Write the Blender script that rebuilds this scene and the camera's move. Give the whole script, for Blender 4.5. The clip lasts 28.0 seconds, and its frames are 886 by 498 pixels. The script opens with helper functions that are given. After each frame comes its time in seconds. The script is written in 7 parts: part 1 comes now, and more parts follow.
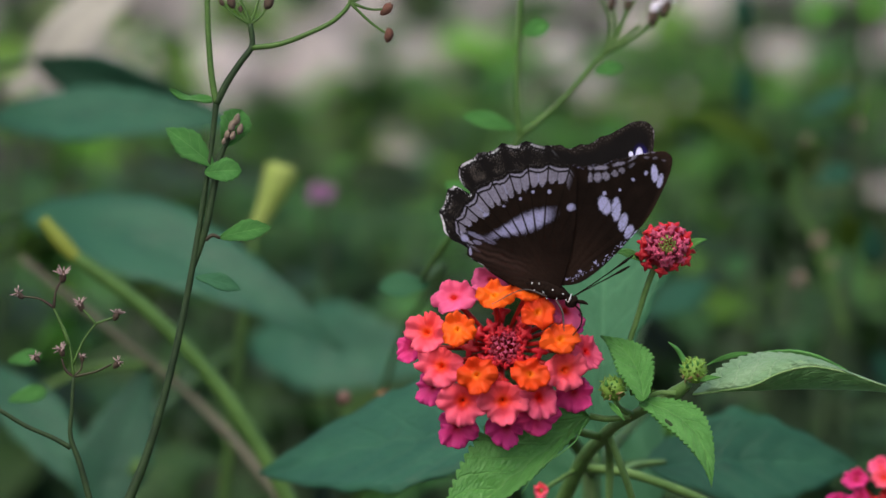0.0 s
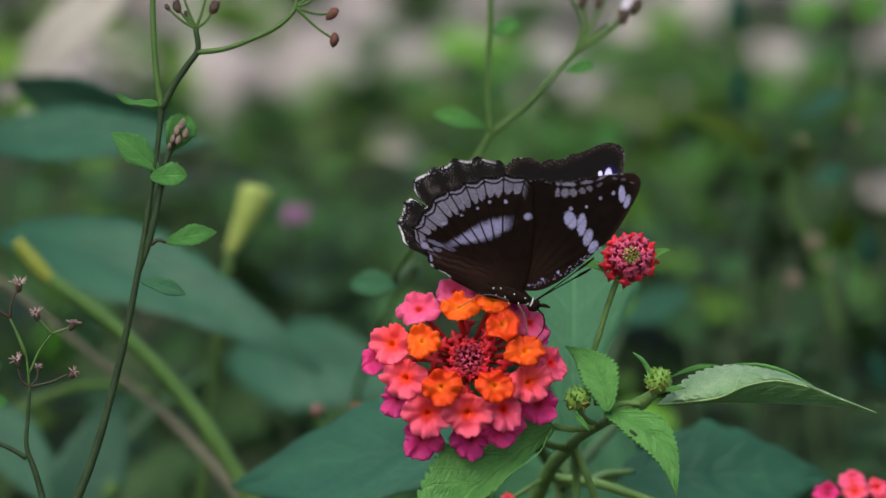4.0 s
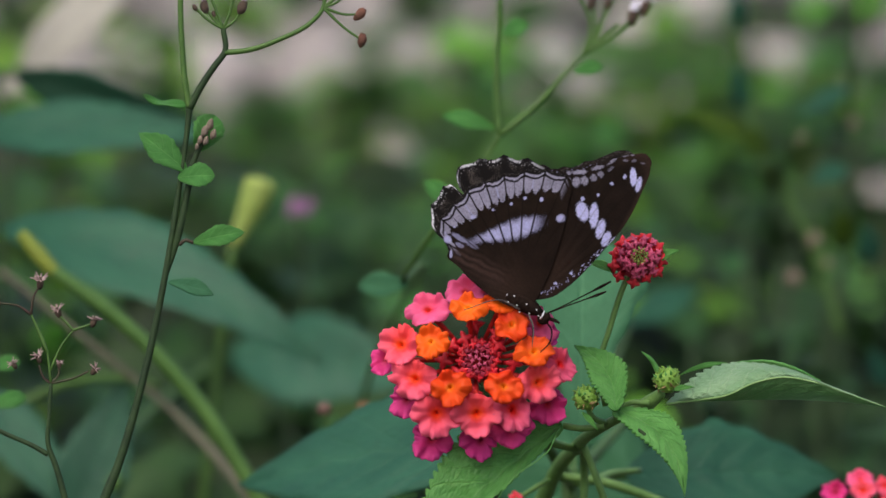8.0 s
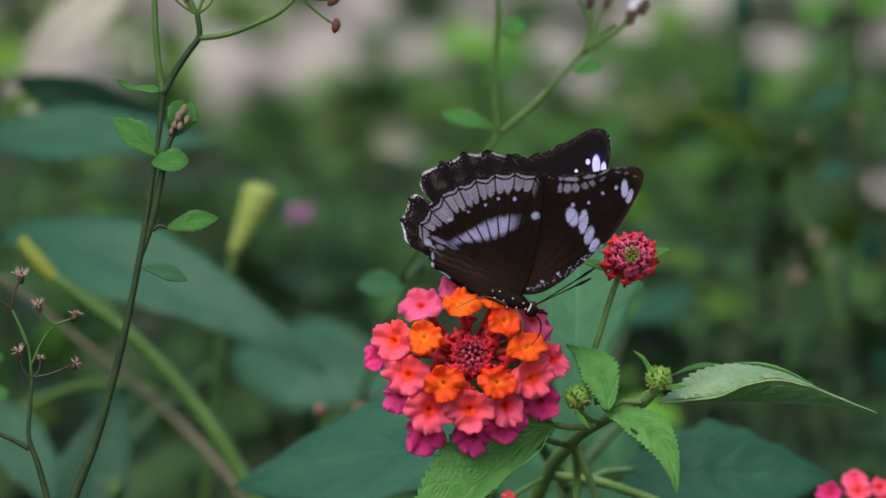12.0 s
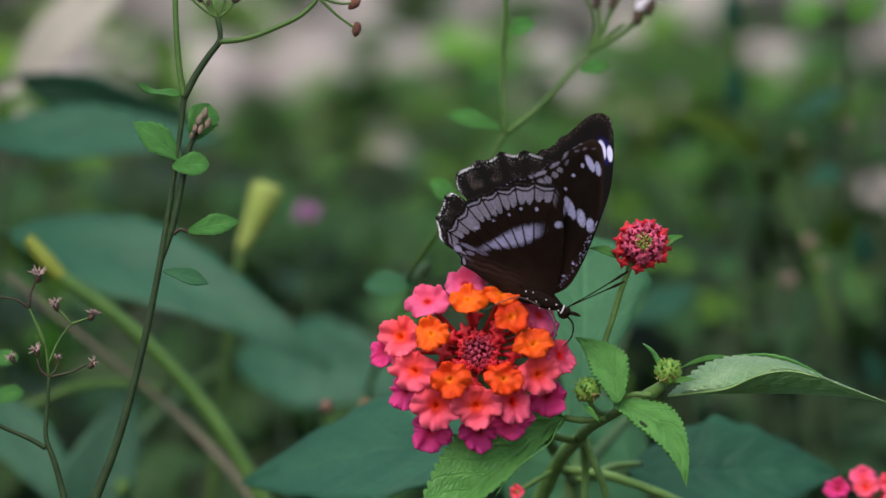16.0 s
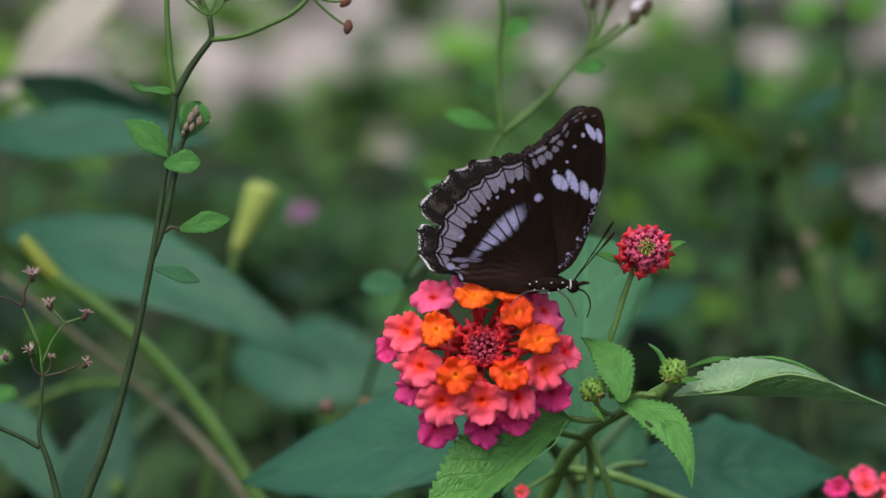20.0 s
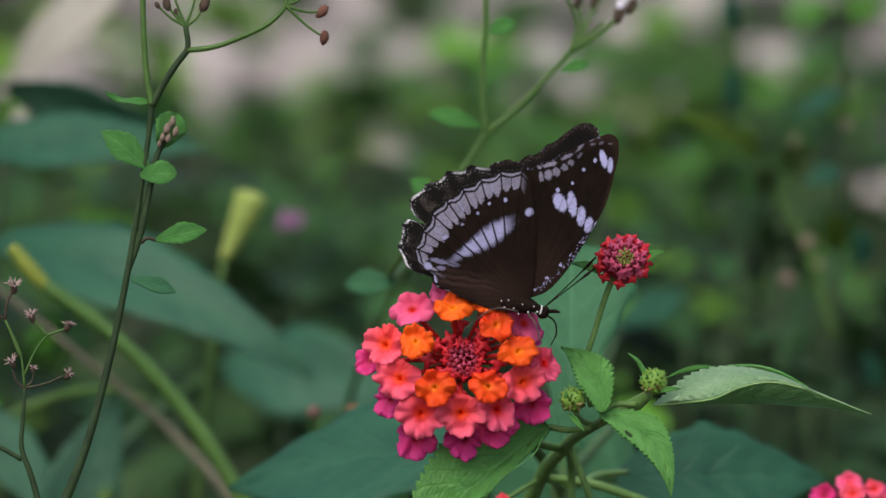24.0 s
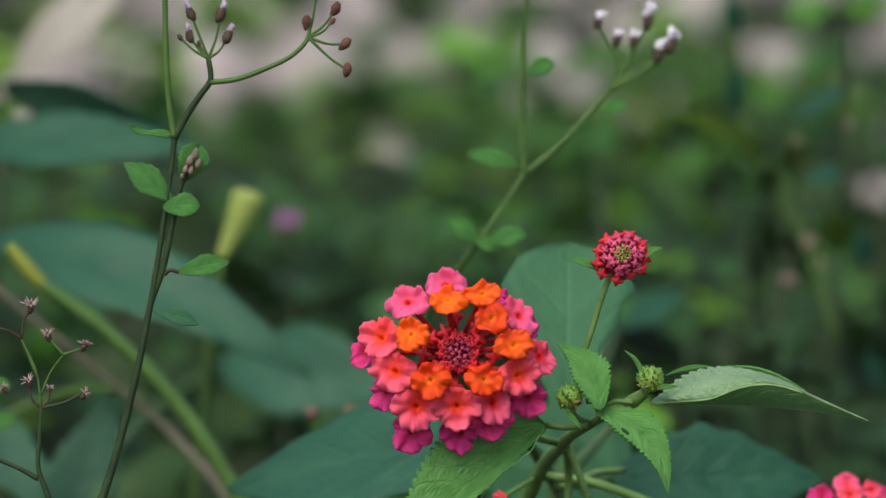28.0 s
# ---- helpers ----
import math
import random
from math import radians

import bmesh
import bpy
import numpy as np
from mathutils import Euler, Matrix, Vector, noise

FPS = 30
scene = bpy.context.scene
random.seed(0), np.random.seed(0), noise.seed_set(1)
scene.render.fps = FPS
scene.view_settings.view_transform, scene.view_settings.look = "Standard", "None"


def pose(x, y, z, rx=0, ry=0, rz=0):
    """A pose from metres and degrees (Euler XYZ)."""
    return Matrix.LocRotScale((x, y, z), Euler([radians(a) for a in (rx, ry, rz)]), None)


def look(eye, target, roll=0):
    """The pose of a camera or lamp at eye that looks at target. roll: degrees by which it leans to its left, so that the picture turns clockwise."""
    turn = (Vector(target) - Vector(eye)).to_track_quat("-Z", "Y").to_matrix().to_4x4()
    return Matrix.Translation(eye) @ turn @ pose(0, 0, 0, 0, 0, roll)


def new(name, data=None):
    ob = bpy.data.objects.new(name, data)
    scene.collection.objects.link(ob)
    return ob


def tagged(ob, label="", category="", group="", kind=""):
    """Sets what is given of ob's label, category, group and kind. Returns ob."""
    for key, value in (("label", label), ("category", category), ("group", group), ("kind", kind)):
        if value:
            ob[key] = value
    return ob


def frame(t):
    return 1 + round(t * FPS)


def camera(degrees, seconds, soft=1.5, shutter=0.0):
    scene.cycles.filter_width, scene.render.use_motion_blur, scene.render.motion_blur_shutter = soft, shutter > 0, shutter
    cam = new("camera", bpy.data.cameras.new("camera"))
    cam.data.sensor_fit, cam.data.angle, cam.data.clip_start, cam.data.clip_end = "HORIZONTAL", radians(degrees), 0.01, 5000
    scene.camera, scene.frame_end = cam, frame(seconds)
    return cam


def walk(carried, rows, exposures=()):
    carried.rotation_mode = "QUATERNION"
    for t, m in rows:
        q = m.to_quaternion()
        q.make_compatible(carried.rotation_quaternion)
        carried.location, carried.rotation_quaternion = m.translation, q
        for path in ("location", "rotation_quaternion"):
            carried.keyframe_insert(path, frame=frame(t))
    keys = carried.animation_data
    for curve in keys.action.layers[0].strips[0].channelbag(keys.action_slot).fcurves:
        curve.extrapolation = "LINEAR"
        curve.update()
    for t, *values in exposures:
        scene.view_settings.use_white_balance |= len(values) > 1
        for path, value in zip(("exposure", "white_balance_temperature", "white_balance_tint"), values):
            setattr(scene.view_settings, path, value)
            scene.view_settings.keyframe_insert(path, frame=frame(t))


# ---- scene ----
FOV, DIST = 10.0, 0.896
cam = camera(FOV, 28.0, soft=1.5)
cam.data.dof.use_dof = True
cam.data.dof.focus_distance = DIST
cam.data.dof.aperture_fstop = 22.0

EYE = Vector((0.0, 0.0, 0.75))
TILT = -8.0
VIEW = pose(0, 0, 0, TILT, 0, 0)
RIGHT, AHEAD, UP = VIEW.col[0].to_3d(), VIEW.col[1].to_3d(), VIEW.col[2].to_3d()


def spot(x, y, d=DIST):
    """A place d metres ahead of the resting eye. x to the right and y down are tenths of a millimetre at the blossom's distance,
    and grow with the distance; (784, 441) lies straight ahead."""
    k = 1e-4 * d / DIST
    return EYE + AHEAD * d + RIGHT * ((x - 784) * k) + UP * ((441 - y) * k)


def aim(yaw, tilt):
    """The eye turned by small angles, in degrees."""
    return Matrix.Translation(EYE) @ pose(0, 0, 0, 90 + TILT + tilt, 0, 0) @ pose(0, 0, 0, 0, yaw, 0)


walk(cam, [
    (0, aim(0.118, -0.015)), (0.5, aim(0.132, -0.010)), (1, aim(0.098, -0.005)), (1.5, aim(0.069, 0.005)), (2, aim(0.074, -0.005)),
    (2.5, aim(0.064, -0.005)), (3, aim(0.044, 0.005)), (3.5, aim(0.059, 0.000)), (5.5, aim(0.029, 0.000)), (6, aim(0.015, 0.000)),
    (6.5, aim(0.029, -0.010)), (7, aim(0.035, -0.015)), (7.5, aim(0.044, -0.024)), (8, aim(0.059, -0.029)), (8.5, aim(0.064, -0.010)),
    (9, aim(0.044, -0.020)), (9.5, aim(0.108, -0.024)), (10, aim(0.152, -0.039)), (10.5, aim(0.132, -0.039)), (11, aim(0.142, -0.039)),
    (11.5, aim(0.127, -0.020)), (12, aim(0.098, -0.039)), (12.5, aim(0.069, -0.020)), (14.5, aim(-0.010, 0.000)), (15, aim(-0.014, 0.000)),
    (15.5, aim(0.000, -0.005)), (16, aim(0.005, -0.005)), (16.5, aim(0.025, -0.005)), (17, aim(0.020, -0.005)), (17.5, aim(0.010, -0.005)),
    (18, aim(0.029, 0.000)), (18.5, aim(0.049, -0.029)), (19, aim(0.029, -0.020)), (19.5, aim(0.029, -0.020)), (20, aim(0.010, -0.010)),
    (20.5, aim(0.010, -0.010)), (21, aim(0.010, -0.005)), (21.5, aim(0.020, -0.010)), (23.5, aim(-0.010, -0.010)), (24, aim(-0.014, -0.005)),
    (24.5, aim(-0.014, -0.005)), (25, aim(-0.019, -0.005)), (25.5, aim(-0.010, -0.005)), (26, aim(-0.010, 0.000)), (26.5, aim(-0.005, -0.005)),
    (27, aim(-0.005, -0.005)), (27.5, aim(0.000, 0.005)), (28, aim(0.000, 0.000))],
     exposures=[(0, 0.21, 6800, 10), (16, 0.21, 6800, 10), (17, 0.27, 6800, 10), (21.5, 0.27, 6800, 10), (23.5, 0.16, 6800, 10), (28, 0.16, 6800, 10)])

# ---- sky and sun: a shaded bed under an open, hazy sky ----
world = bpy.data.worlds.new("sky")
scene.world = world
world.use_nodes = True
nt = world.node_tree
sky = nt.nodes.new("ShaderNodeTexSky")
sky.sky_type, sky.sun_disc = "NISHITA", False
sky.sun_elevation, sky.sun_rotation = radians(56), radians(205)
sky.dust_density, sky.ozone_density = 4.0, 1.0
nt.links.new(sky.outputs[0], nt.nodes["Background"].inputs[0])
nt.nodes["Background"].inputs[1].default_value = 0.14
sun = new("sun", bpy.data.lights.new("sun", "SUN"))
sun.data.energy, sun.data.angle, sun.data.color = 1.3, radians(60), (1.0, 0.96, 0.90)
sun.matrix_basis = look((-0.7, -0.6, 3.1), (0, 0.9, 0.6))


# ---- materials ----
def nodes(name):
    m = bpy.data.materials.new(name)
    m.use_nodes = True
    t = m.node_tree
    return m, t, t.nodes["Principled BSDF"]


def link(t, a, b):
    t.links.new(a, b)


def mixed(t, kind, fac, a, b):
    n = t.nodes.new("ShaderNodeMix")
    n.data_type, n.blend_type = "RGBA", kind
    for sock, v in ((n.inputs[0], fac), (n.inputs[6], a), (n.inputs[7], b)):
        if hasattr(v, "is_linked"):
            link(t, v, sock)
        else:
            sock.default_value = v if isinstance(v, float) else (*v, 1.0)
    return n.outputs[2]


def noisy(t, scale, detail=3.0, coords="Object", stretch=(1, 1, 1)):
    tc = t.nodes.new("ShaderNodeTexCoord")
    mp = t.nodes.new("ShaderNodeMapping")
    mp.inputs[3].default_value = stretch
    link(t, tc.outputs[coords], mp.inputs[0])
    n = t.nodes.new("ShaderNodeTexNoise")
    n.inputs["Scale"].default_value, n.inputs["Detail"].default_value = scale, detail
    link(t, mp.outputs[0], n.inputs["Vector"])
    return n.outputs["Fac"]


def ramp(t, fac, lo, hi):
    n = t.nodes.new("ShaderNodeMapRange")
    n.inputs[1].default_value, n.inputs[2].default_value = lo, hi
    link(t, fac, n.inputs[0])
    return n.outputs[0]


def bump(t, b, height, strength, dist):
    n = t.nodes.new("ShaderNodeBump")
    n.inputs["Strength"].default_value, n.inputs["Distance"].default_value = strength, dist
    link(t, height, n.inputs["Height"])
    link(t, n.outputs[0], b.inputs["Normal"])


def skin(name, a, b, scale, rough=0.5, coat=0.0, trans=0.0, relief=0.0, spread=0.0):
    """A plain living surface: two tones by noise at two scales, a random tone a piece."""
    m, t, p = nodes(name)
    c = mixed(t, "MIX", ramp(t, noisy(t, scale), 0.3, 0.7), a, b)
    c = mixed(t, "MULTIPLY", 0.35, c, mixed(t, "MIX", ramp(t, noisy(t, scale * 7, 2.0), 0.35, 0.65), (0.55, 0.55, 0.55), (1, 1, 1)))
    if spread:
        oi = t.nodes.new("ShaderNodeObjectInfo")
        hs = t.nodes.new("ShaderNodeHueSaturation")
        link(t, ramp2(t, oi.outputs["Random"], 1 - spread, 1 + spread), hs.inputs["Value"])
        link(t, c, hs.inputs["Color"])
        c = hs.outputs[0]
    link(t, c, p.inputs["Base Color"])
    p.inputs["Roughness"].default_value = rough
    p.inputs["Specular IOR Level"].default_value = 0.35
    if trans:
        p.inputs["Subsurface Weight"].default_value = trans
        p.inputs["Subsurface Radius"].default_value = (0.002, 0.002, 0.001)
        p.inputs["Subsurface Scale"].default_value = 1.0
    if relief:
        bump(t, p, noisy(t, scale * 4, 4.0), 0.5, relief)
    return m


def ramp2(t, fac, lo, hi):
    n = t.nodes.new("ShaderNodeMapRange")
    n.inputs[3].default_value, n.inputs[4].default_value = lo, hi
    link(t, fac, n.inputs[0])
    return n.outputs[0]


def leaf_skin(name, dark, light, vein, ribs=9.0, rough=0.5, island=False, vein_amount=0.7, slant=0.55):
    """Leaf blade: midrib and side veins laid out on the blade's own length (u) and breadth (v), blotches, puckered relief."""
    m, t, p = nodes(name)
    uv = t.nodes.new("ShaderNodeUVMap")
    sep = t.nodes.new("ShaderNodeSeparateXYZ")
    link(t, uv.outputs[0], sep.inputs[0])

    def calc(op, a, b=None):
        n = t.nodes.new("ShaderNodeMath")
        n.operation = op
        for sock, v in zip(n.inputs, (a, b)):
            if v is None:
                continue
            if hasattr(v, "is_linked"):
                link(t, v, sock)
            else:
                sock.default_value = v
        return n.outputs[0]

    across = calc("ABSOLUTE", calc("SUBTRACT", sep.outputs[1], 0.5))
    wob = calc("MULTIPLY", noisy(t, 5.0, 2.0, "UV"), 0.06)
    run = calc("ADD", calc("SUBTRACT", sep.outputs[0], calc("MULTIPLY", across, slant)), wob)
    saw = calc("ABSOLUTE", calc("SUBTRACT", calc("FRACT", calc("MULTIPLY", run, ribs)), 0.5))
    side = ramp(t, saw, 0.10, 0.0)
    mid = ramp(t, across, 0.030, 0.008)
    lines = calc("MAXIMUM", calc("MULTIPLY", side, 0.6), mid)
    c = mixed(t, "MIX", ramp(t, noisy(t, 3.0, 4.0, "UV"), 0.3, 0.7), dark, light)
    c = mixed(t, "MULTIPLY", 0.4, c, mixed(t, "MIX", ramp(t, noisy(t, 40.0, 3.0, "UV"), 0.3, 0.7), (0.6, 0.6, 0.6), (1, 1, 1)))
    c = mixed(t, "MIX", calc("MULTIPLY", lines, vein_amount), c, vein)
    if island:
        g = t.nodes.new("ShaderNodeNewGeometry")
        hs = t.nodes.new("ShaderNodeHueSaturation")
        link(t, ramp2(t, g.outputs["Random Per Island"], 0.35, 1.75), hs.inputs["Value"])
        link(t, ramp2(t, g.outputs["Random Per Island"], 0.47, 0.52), hs.inputs["Hue"])
        link(t, c, hs.inputs["Color"])
        c = hs.outputs[0]
    link(t, c, p.inputs["Base Color"])
    p.inputs["Roughness"].default_value = rough
    p.inputs["Specular IOR Level"].default_value = 0.4
    tr = t.nodes.new("ShaderNodeBsdfTranslucent")
    link(t, c, tr.inputs[0])
    mx = t.nodes.new("ShaderNodeMixShader")
    mx.inputs[0].default_value = 0.25
    link(t, p.outputs[0], mx.inputs[1])
    link(t, tr.outputs[0], mx.inputs[2])
    link(t, mx.outputs[0], t.nodes["Material Output"].inputs[0])
    vo = t.nodes.new("ShaderNodeTexVoronoi")
    vo.inputs["Scale"].default_value = 34.0
    link(t, uv.outputs[0], vo.inputs["Vector"])
    h = calc("SUBTRACT", calc("SUBTRACT", calc("MULTIPLY", noisy(t, 26.0, 2.0, "UV"), 0.4), calc("MULTIPLY", vo.outputs["Distance"], 0.55)), calc("MULTIPLY", lines, 0.8))
    bump(t, p, h, 0.55, 0.0008)
    return m


def petal_skin(name, rim, body, eye, eye_size=0.3, hood=(0.9, 0.05, 0.03), hood_amount=0.5):
    """Floret lobes: colour from the throat outwards along u; the hood, a quarter of the way round in v, is redder than
    the lip, partly by pigment, partly by its shade put into the colour.
    """
    m, t, p = nodes(name)
    uv = t.nodes.new("ShaderNodeUVMap")
    sep = t.nodes.new("ShaderNodeSeparateXYZ")
    link(t, uv.outputs[0], sep.inputs[0])
    c = mixed(t, "MIX", ramp(t, noisy(t, 420.0, 2.0), 0.35, 0.65), body, rim)
    c = mixed(t, "MIX", ramp(t, sep.outputs[0], 0.35, 1.0), mixed(t, "MIX", 0.3, body, c), mixed(t, "MIX", 0.75, c, rim))
    lobe = t.nodes.new("ShaderNodeMath")
    lobe.operation = "PINGPONG"
    shift = t.nodes.new("ShaderNodeMath")
    shift.operation = "ADD"
    shift.inputs[1].default_value = 0.25
    link(t, sep.outputs[1], shift.inputs[0])
    link(t, shift.outputs[0], lobe.inputs[0])
    lobe.inputs[1].default_value = 0.5
    top = t.nodes.new("ShaderNodeMath")
    top.operation = "MULTIPLY"
    link(t, ramp(t, lobe.outputs[0], 0.26, 0.44), top.inputs[0])
    top.inputs[1].default_value = hood_amount
    c = mixed(t, "MIX", top.outputs[0], c, hood)
    c = mixed(t, "MIX", ramp(t, sep.outputs[0], eye_size + 0.14, eye_size - 0.12), c, eye)
    c = mixed(t, "MULTIPLY", 0.30, c, mixed(t, "MIX", ramp(t, noisy(t, 900.0, 3.0), 0.3, 0.7), (0.55, 0.5, 0.5), (1, 1, 1)))
    oi = t.nodes.new("ShaderNodeObjectInfo")
    hs = t.nodes.new("ShaderNodeHueSaturation")
    link(t, ramp2(t, oi.outputs["Random"], 0.85, 1.12), hs.inputs["Value"])
    link(t, ramp2(t, oi.outputs["Random"], 0.492, 0.508), hs.inputs["Hue"])
    link(t, c, hs.inputs["Color"])
    link(t, hs.outputs[0], p.inputs["Base Color"])
    p.inputs["Roughness"].default_value = 0.55
    p.inputs["Specular IOR Level"].default_value = 0.25
    tr = t.nodes.new("ShaderNodeBsdfTranslucent")
    link(t, hs.outputs[0], tr.inputs[0])
    mx = t.nodes.new("ShaderNodeMixShader")
    mx.inputs[0].default_value = 0.18
    link(t, p.outputs[0], mx.inputs[1])
    link(t, tr.outputs[0], mx.inputs[2])
    link(t, mx.outputs[0], t.nodes["Material Output"].inputs[0])
    bump(t, p, noisy(t, 1500.0, 2.0), 0.3, 0.0003)
    return m


LANTANA = leaf_skin("lantana_leaf", (0.085, 0.31, 0.060), (0.155, 0.45, 0.105), (0.21, 0.48, 0.15), 9.0, 0.42, vein_amount=0.35)
# Duller copy of the underside green: the turned-under half's shade is in its colour.
LANTANA_SHADED = leaf_skin("lantana_leaf_shaded_side", (0.16, 0.38, 0.13), (0.24, 0.49, 0.20), (0.34, 0.56, 0.28), 9.0, 0.5, vein_amount=0.6)
LANTANA_BRACT = skin("bract_green", (0.07, 0.24, 0.05), (0.11, 0.33, 0.08), 500.0, 0.5)
LANTANA_RIM = skin("pale_leaf_rim", (0.16, 0.34, 0.10), (0.30, 0.48, 0.20), 600.0, 0.5)
# Pale underside, lightened further so the upper half's sheen is in the colour.
LANTANA_PALE = leaf_skin("lantana_leaf_underside", (0.20, 0.40, 0.19), (0.36, 0.55, 0.33), (0.44, 0.62, 0.38), 9.0, 0.5, vein_amount=0.6, slant=0.5)
HERB_LEAF = leaf_skin("herb_leaf", (0.06, 0.25, 0.05), (0.105, 0.36, 0.08), (0.20, 0.46, 0.15), 5.0, 0.5, vein_amount=0.4)
FRESH_LEAF = leaf_skin("fresh_leaf", (0.044, 0.185, 0.085), (0.062, 0.235, 0.110), (0.12, 0.33, 0.17), 5.0, 0.65, vein_amount=0.4)
TEAL_LEAF = leaf_skin("teal_leaf", (0.045, 0.20, 0.13), (0.07, 0.27, 0.17), (0.10, 0.3, 0.2), 6.0, 0.4, vein_amount=0.3)
BLUE_LEAF = leaf_skin("broad_leaf", (0.026, 0.125, 0.074), (0.044, 0.180, 0.100), (0.085, 0.25, 0.15), 8.0, 0.42, vein_amount=0.25)
DARK_LEAF = leaf_skin("dark_broad_leaf", (0.020, 0.098, 0.056), (0.036, 0.140, 0.078), (0.06, 0.18, 0.11), 8.0, 0.5, vein_amount=0.4)
BUSH_LEAF = leaf_skin("bush_leaf", (0.034, 0.110, 0.019), (0.074, 0.198, 0.036), (0.095, 0.225, 0.06), 6.0, 0.5, island=True, vein_amount=0.3)
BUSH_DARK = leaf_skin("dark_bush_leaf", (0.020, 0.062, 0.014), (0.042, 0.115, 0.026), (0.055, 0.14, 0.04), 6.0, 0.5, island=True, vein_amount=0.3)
# Bush green darkened: the shadow among the right-hand bushes is put into its colour.
SHADE_LEAF = leaf_skin("shade_dark_leaf", (0.012, 0.040, 0.010), (0.026, 0.072, 0.018), (0.03, 0.08, 0.025), 6.0, 0.6, island=True, vein_amount=0.3)
LIME_LEAF = leaf_skin("lime_leaf", (0.085, 0.26, 0.02), (0.16, 0.38, 0.035), (0.19, 0.40, 0.06), 6.0, 0.5, island=True, vein_amount=0.3)
STEM = skin("green_stem", (0.055, 0.13, 0.025), (0.085, 0.18, 0.04), 300.0, 0.5, relief=0.0002)
STEM_DARK = skin("dark_green_stem", (0.014, 0.036, 0.012), (0.030, 0.066, 0.020), 260.0, 0.65, relief=0.0002)
LANTANA_STEM = skin("lantana_stem", (0.100, 0.215, 0.052), (0.160, 0.305, 0.085), 300.0, 0.5, relief=0.0002)
STEM_PURPLE = skin("purplish_stem", (0.05, 0.022, 0.02), (0.05, 0.06, 0.025), 300.0, 0.55)
STEM_LIGHT = skin("light_green_stem", (0.058, 0.145, 0.028), (0.092, 0.20, 0.045), 60.0, 0.5)
BUD_PALE = skin("pale_bud", (0.24, 0.36, 0.07), (0.38, 0.47, 0.13), 60.0, 0.6)
STEM_YELLOW = skin("yellow_green_stem", (0.17, 0.24, 0.03), (0.26, 0.31, 0.05), 60.0, 0.5)
STEM_BROWN = skin("dry_brown_stem", (0.090, 0.095, 0.060), (0.135, 0.130, 0.090), 60.0, 0.7)
ORANGE = petal_skin("orange_petal", (0.98, 0.090, 0.012), (0.98, 0.125, 0.008), (0.98, 0.27, 0.01), 0.14, (0.95, 0.055, 0.012), 0.6)
CORAL = petal_skin("coral_petal", (0.98, 0.150, 0.290), (0.97, 0.085, 0.150), (0.90, 0.026, 0.010), 0.28, (0.90, 0.045, 0.050), 0.55)
PINK = petal_skin("pink_petal", (0.94, 0.165, 0.40), (0.90, 0.095, 0.27), (0.80, 0.03, 0.04), 0.18, (0.80, 0.040, 0.10), 0.35)
MAGENTA = petal_skin("magenta_petal", (0.84, 0.065, 0.34), (0.68, 0.026, 0.19), (0.46, 0.012, 0.06), 0.22, (0.55, 0.016, 0.10), 0.6)
RED_BUD = skin("red_bud", (0.58, 0.012, 0.028), (0.78, 0.030, 0.050), 900.0, 0.45, spread=0.25)
CRIMSON_BUD = skin("crimson_bud", (0.36, 0.020, 0.055), (0.54, 0.045, 0.095), 900.0, 0.5, spread=0.3)
MAUVE_BUD = skin("mauve_bud", (0.58, 0.060, 0.150), (0.74, 0.13, 0.25), 900.0, 0.5, spread=0.25)
WITHERED = skin("withered_bract", (0.16, 0.14, 0.05), (0.28, 0.19, 0.08), 900.0, 0.6)
LIME_BUD = skin("lime_bud", (0.12, 0.26, 0.035), (0.21, 0.36, 0.065), 900.0, 0.5, spread=0.2)
CENTRE_LIME = skin("pale_lime_bud", (0.30, 0.40, 0.08), (0.46, 0.54, 0.16), 900.0, 0.5, spread=0.2)
ROSE_DULL = skin("dull_rose_berry", (0.14, 0.085, 0.065), (0.21, 0.125, 0.10), 400.0, 0.6)
ORANGE_DULL = skin("dull_orange_berry", (0.20, 0.095, 0.04), (0.29, 0.14, 0.06), 400.0, 0.6)
TUBE_RED = skin("red_tube", (0.42, 0.010, 0.012), (0.62, 0.025, 0.02), 700.0, 0.5)
SEED_BROWN = skin("seed_head_brown", (0.060, 0.042, 0.034), (0.125, 0.085, 0.060), 1500.0, 0.8, relief=0.0006)
BUD_RUSSET = skin("russet_bud", (0.10, 0.050, 0.034), (0.21, 0.085, 0.060), 1500.0, 0.8, relief=0.0005, spread=0.3)
BUD_GREY = skin("greyish_bud", (0.19, 0.155, 0.11), (0.30, 0.23, 0.19), 1500.0, 0.8, relief=0.0005)
SEED_PALE = skin("seed_bristle_pale", (0.32, 0.22, 0.21), (0.48, 0.36, 0.35), 900.0, 0.8)
LILAC = skin("lilac_white_petal", (0.74, 0.71, 0.88), (0.88, 0.87, 0.94), 900.0, 0.7)
LILAC_DULL = skin("dull_lilac_petal", (0.40, 0.32, 0.46), (0.60, 0.53, 0.68), 1500.0, 0.7)
PINK_BLUR = skin("mauve_petal", (0.24, 0.10, 0.24), (0.34, 0.16, 0.33), 100.0, 0.6)
SOIL = skin("leaf_litter_soil", (0.022, 0.026, 0.016), (0.052, 0.052, 0.036), 9.0, 0.95, relief=0.01)
STONE = skin("pale_pink_stone", (0.36, 0.335, 0.325), (0.60, 0.545, 0.535), 30.0, 0.85, relief=0.003, spread=0.3)
DRY = skin("dry_pale_leaf", (0.34, 0.33, 0.285), (0.48, 0.46, 0.41), 30.0, 0.8)
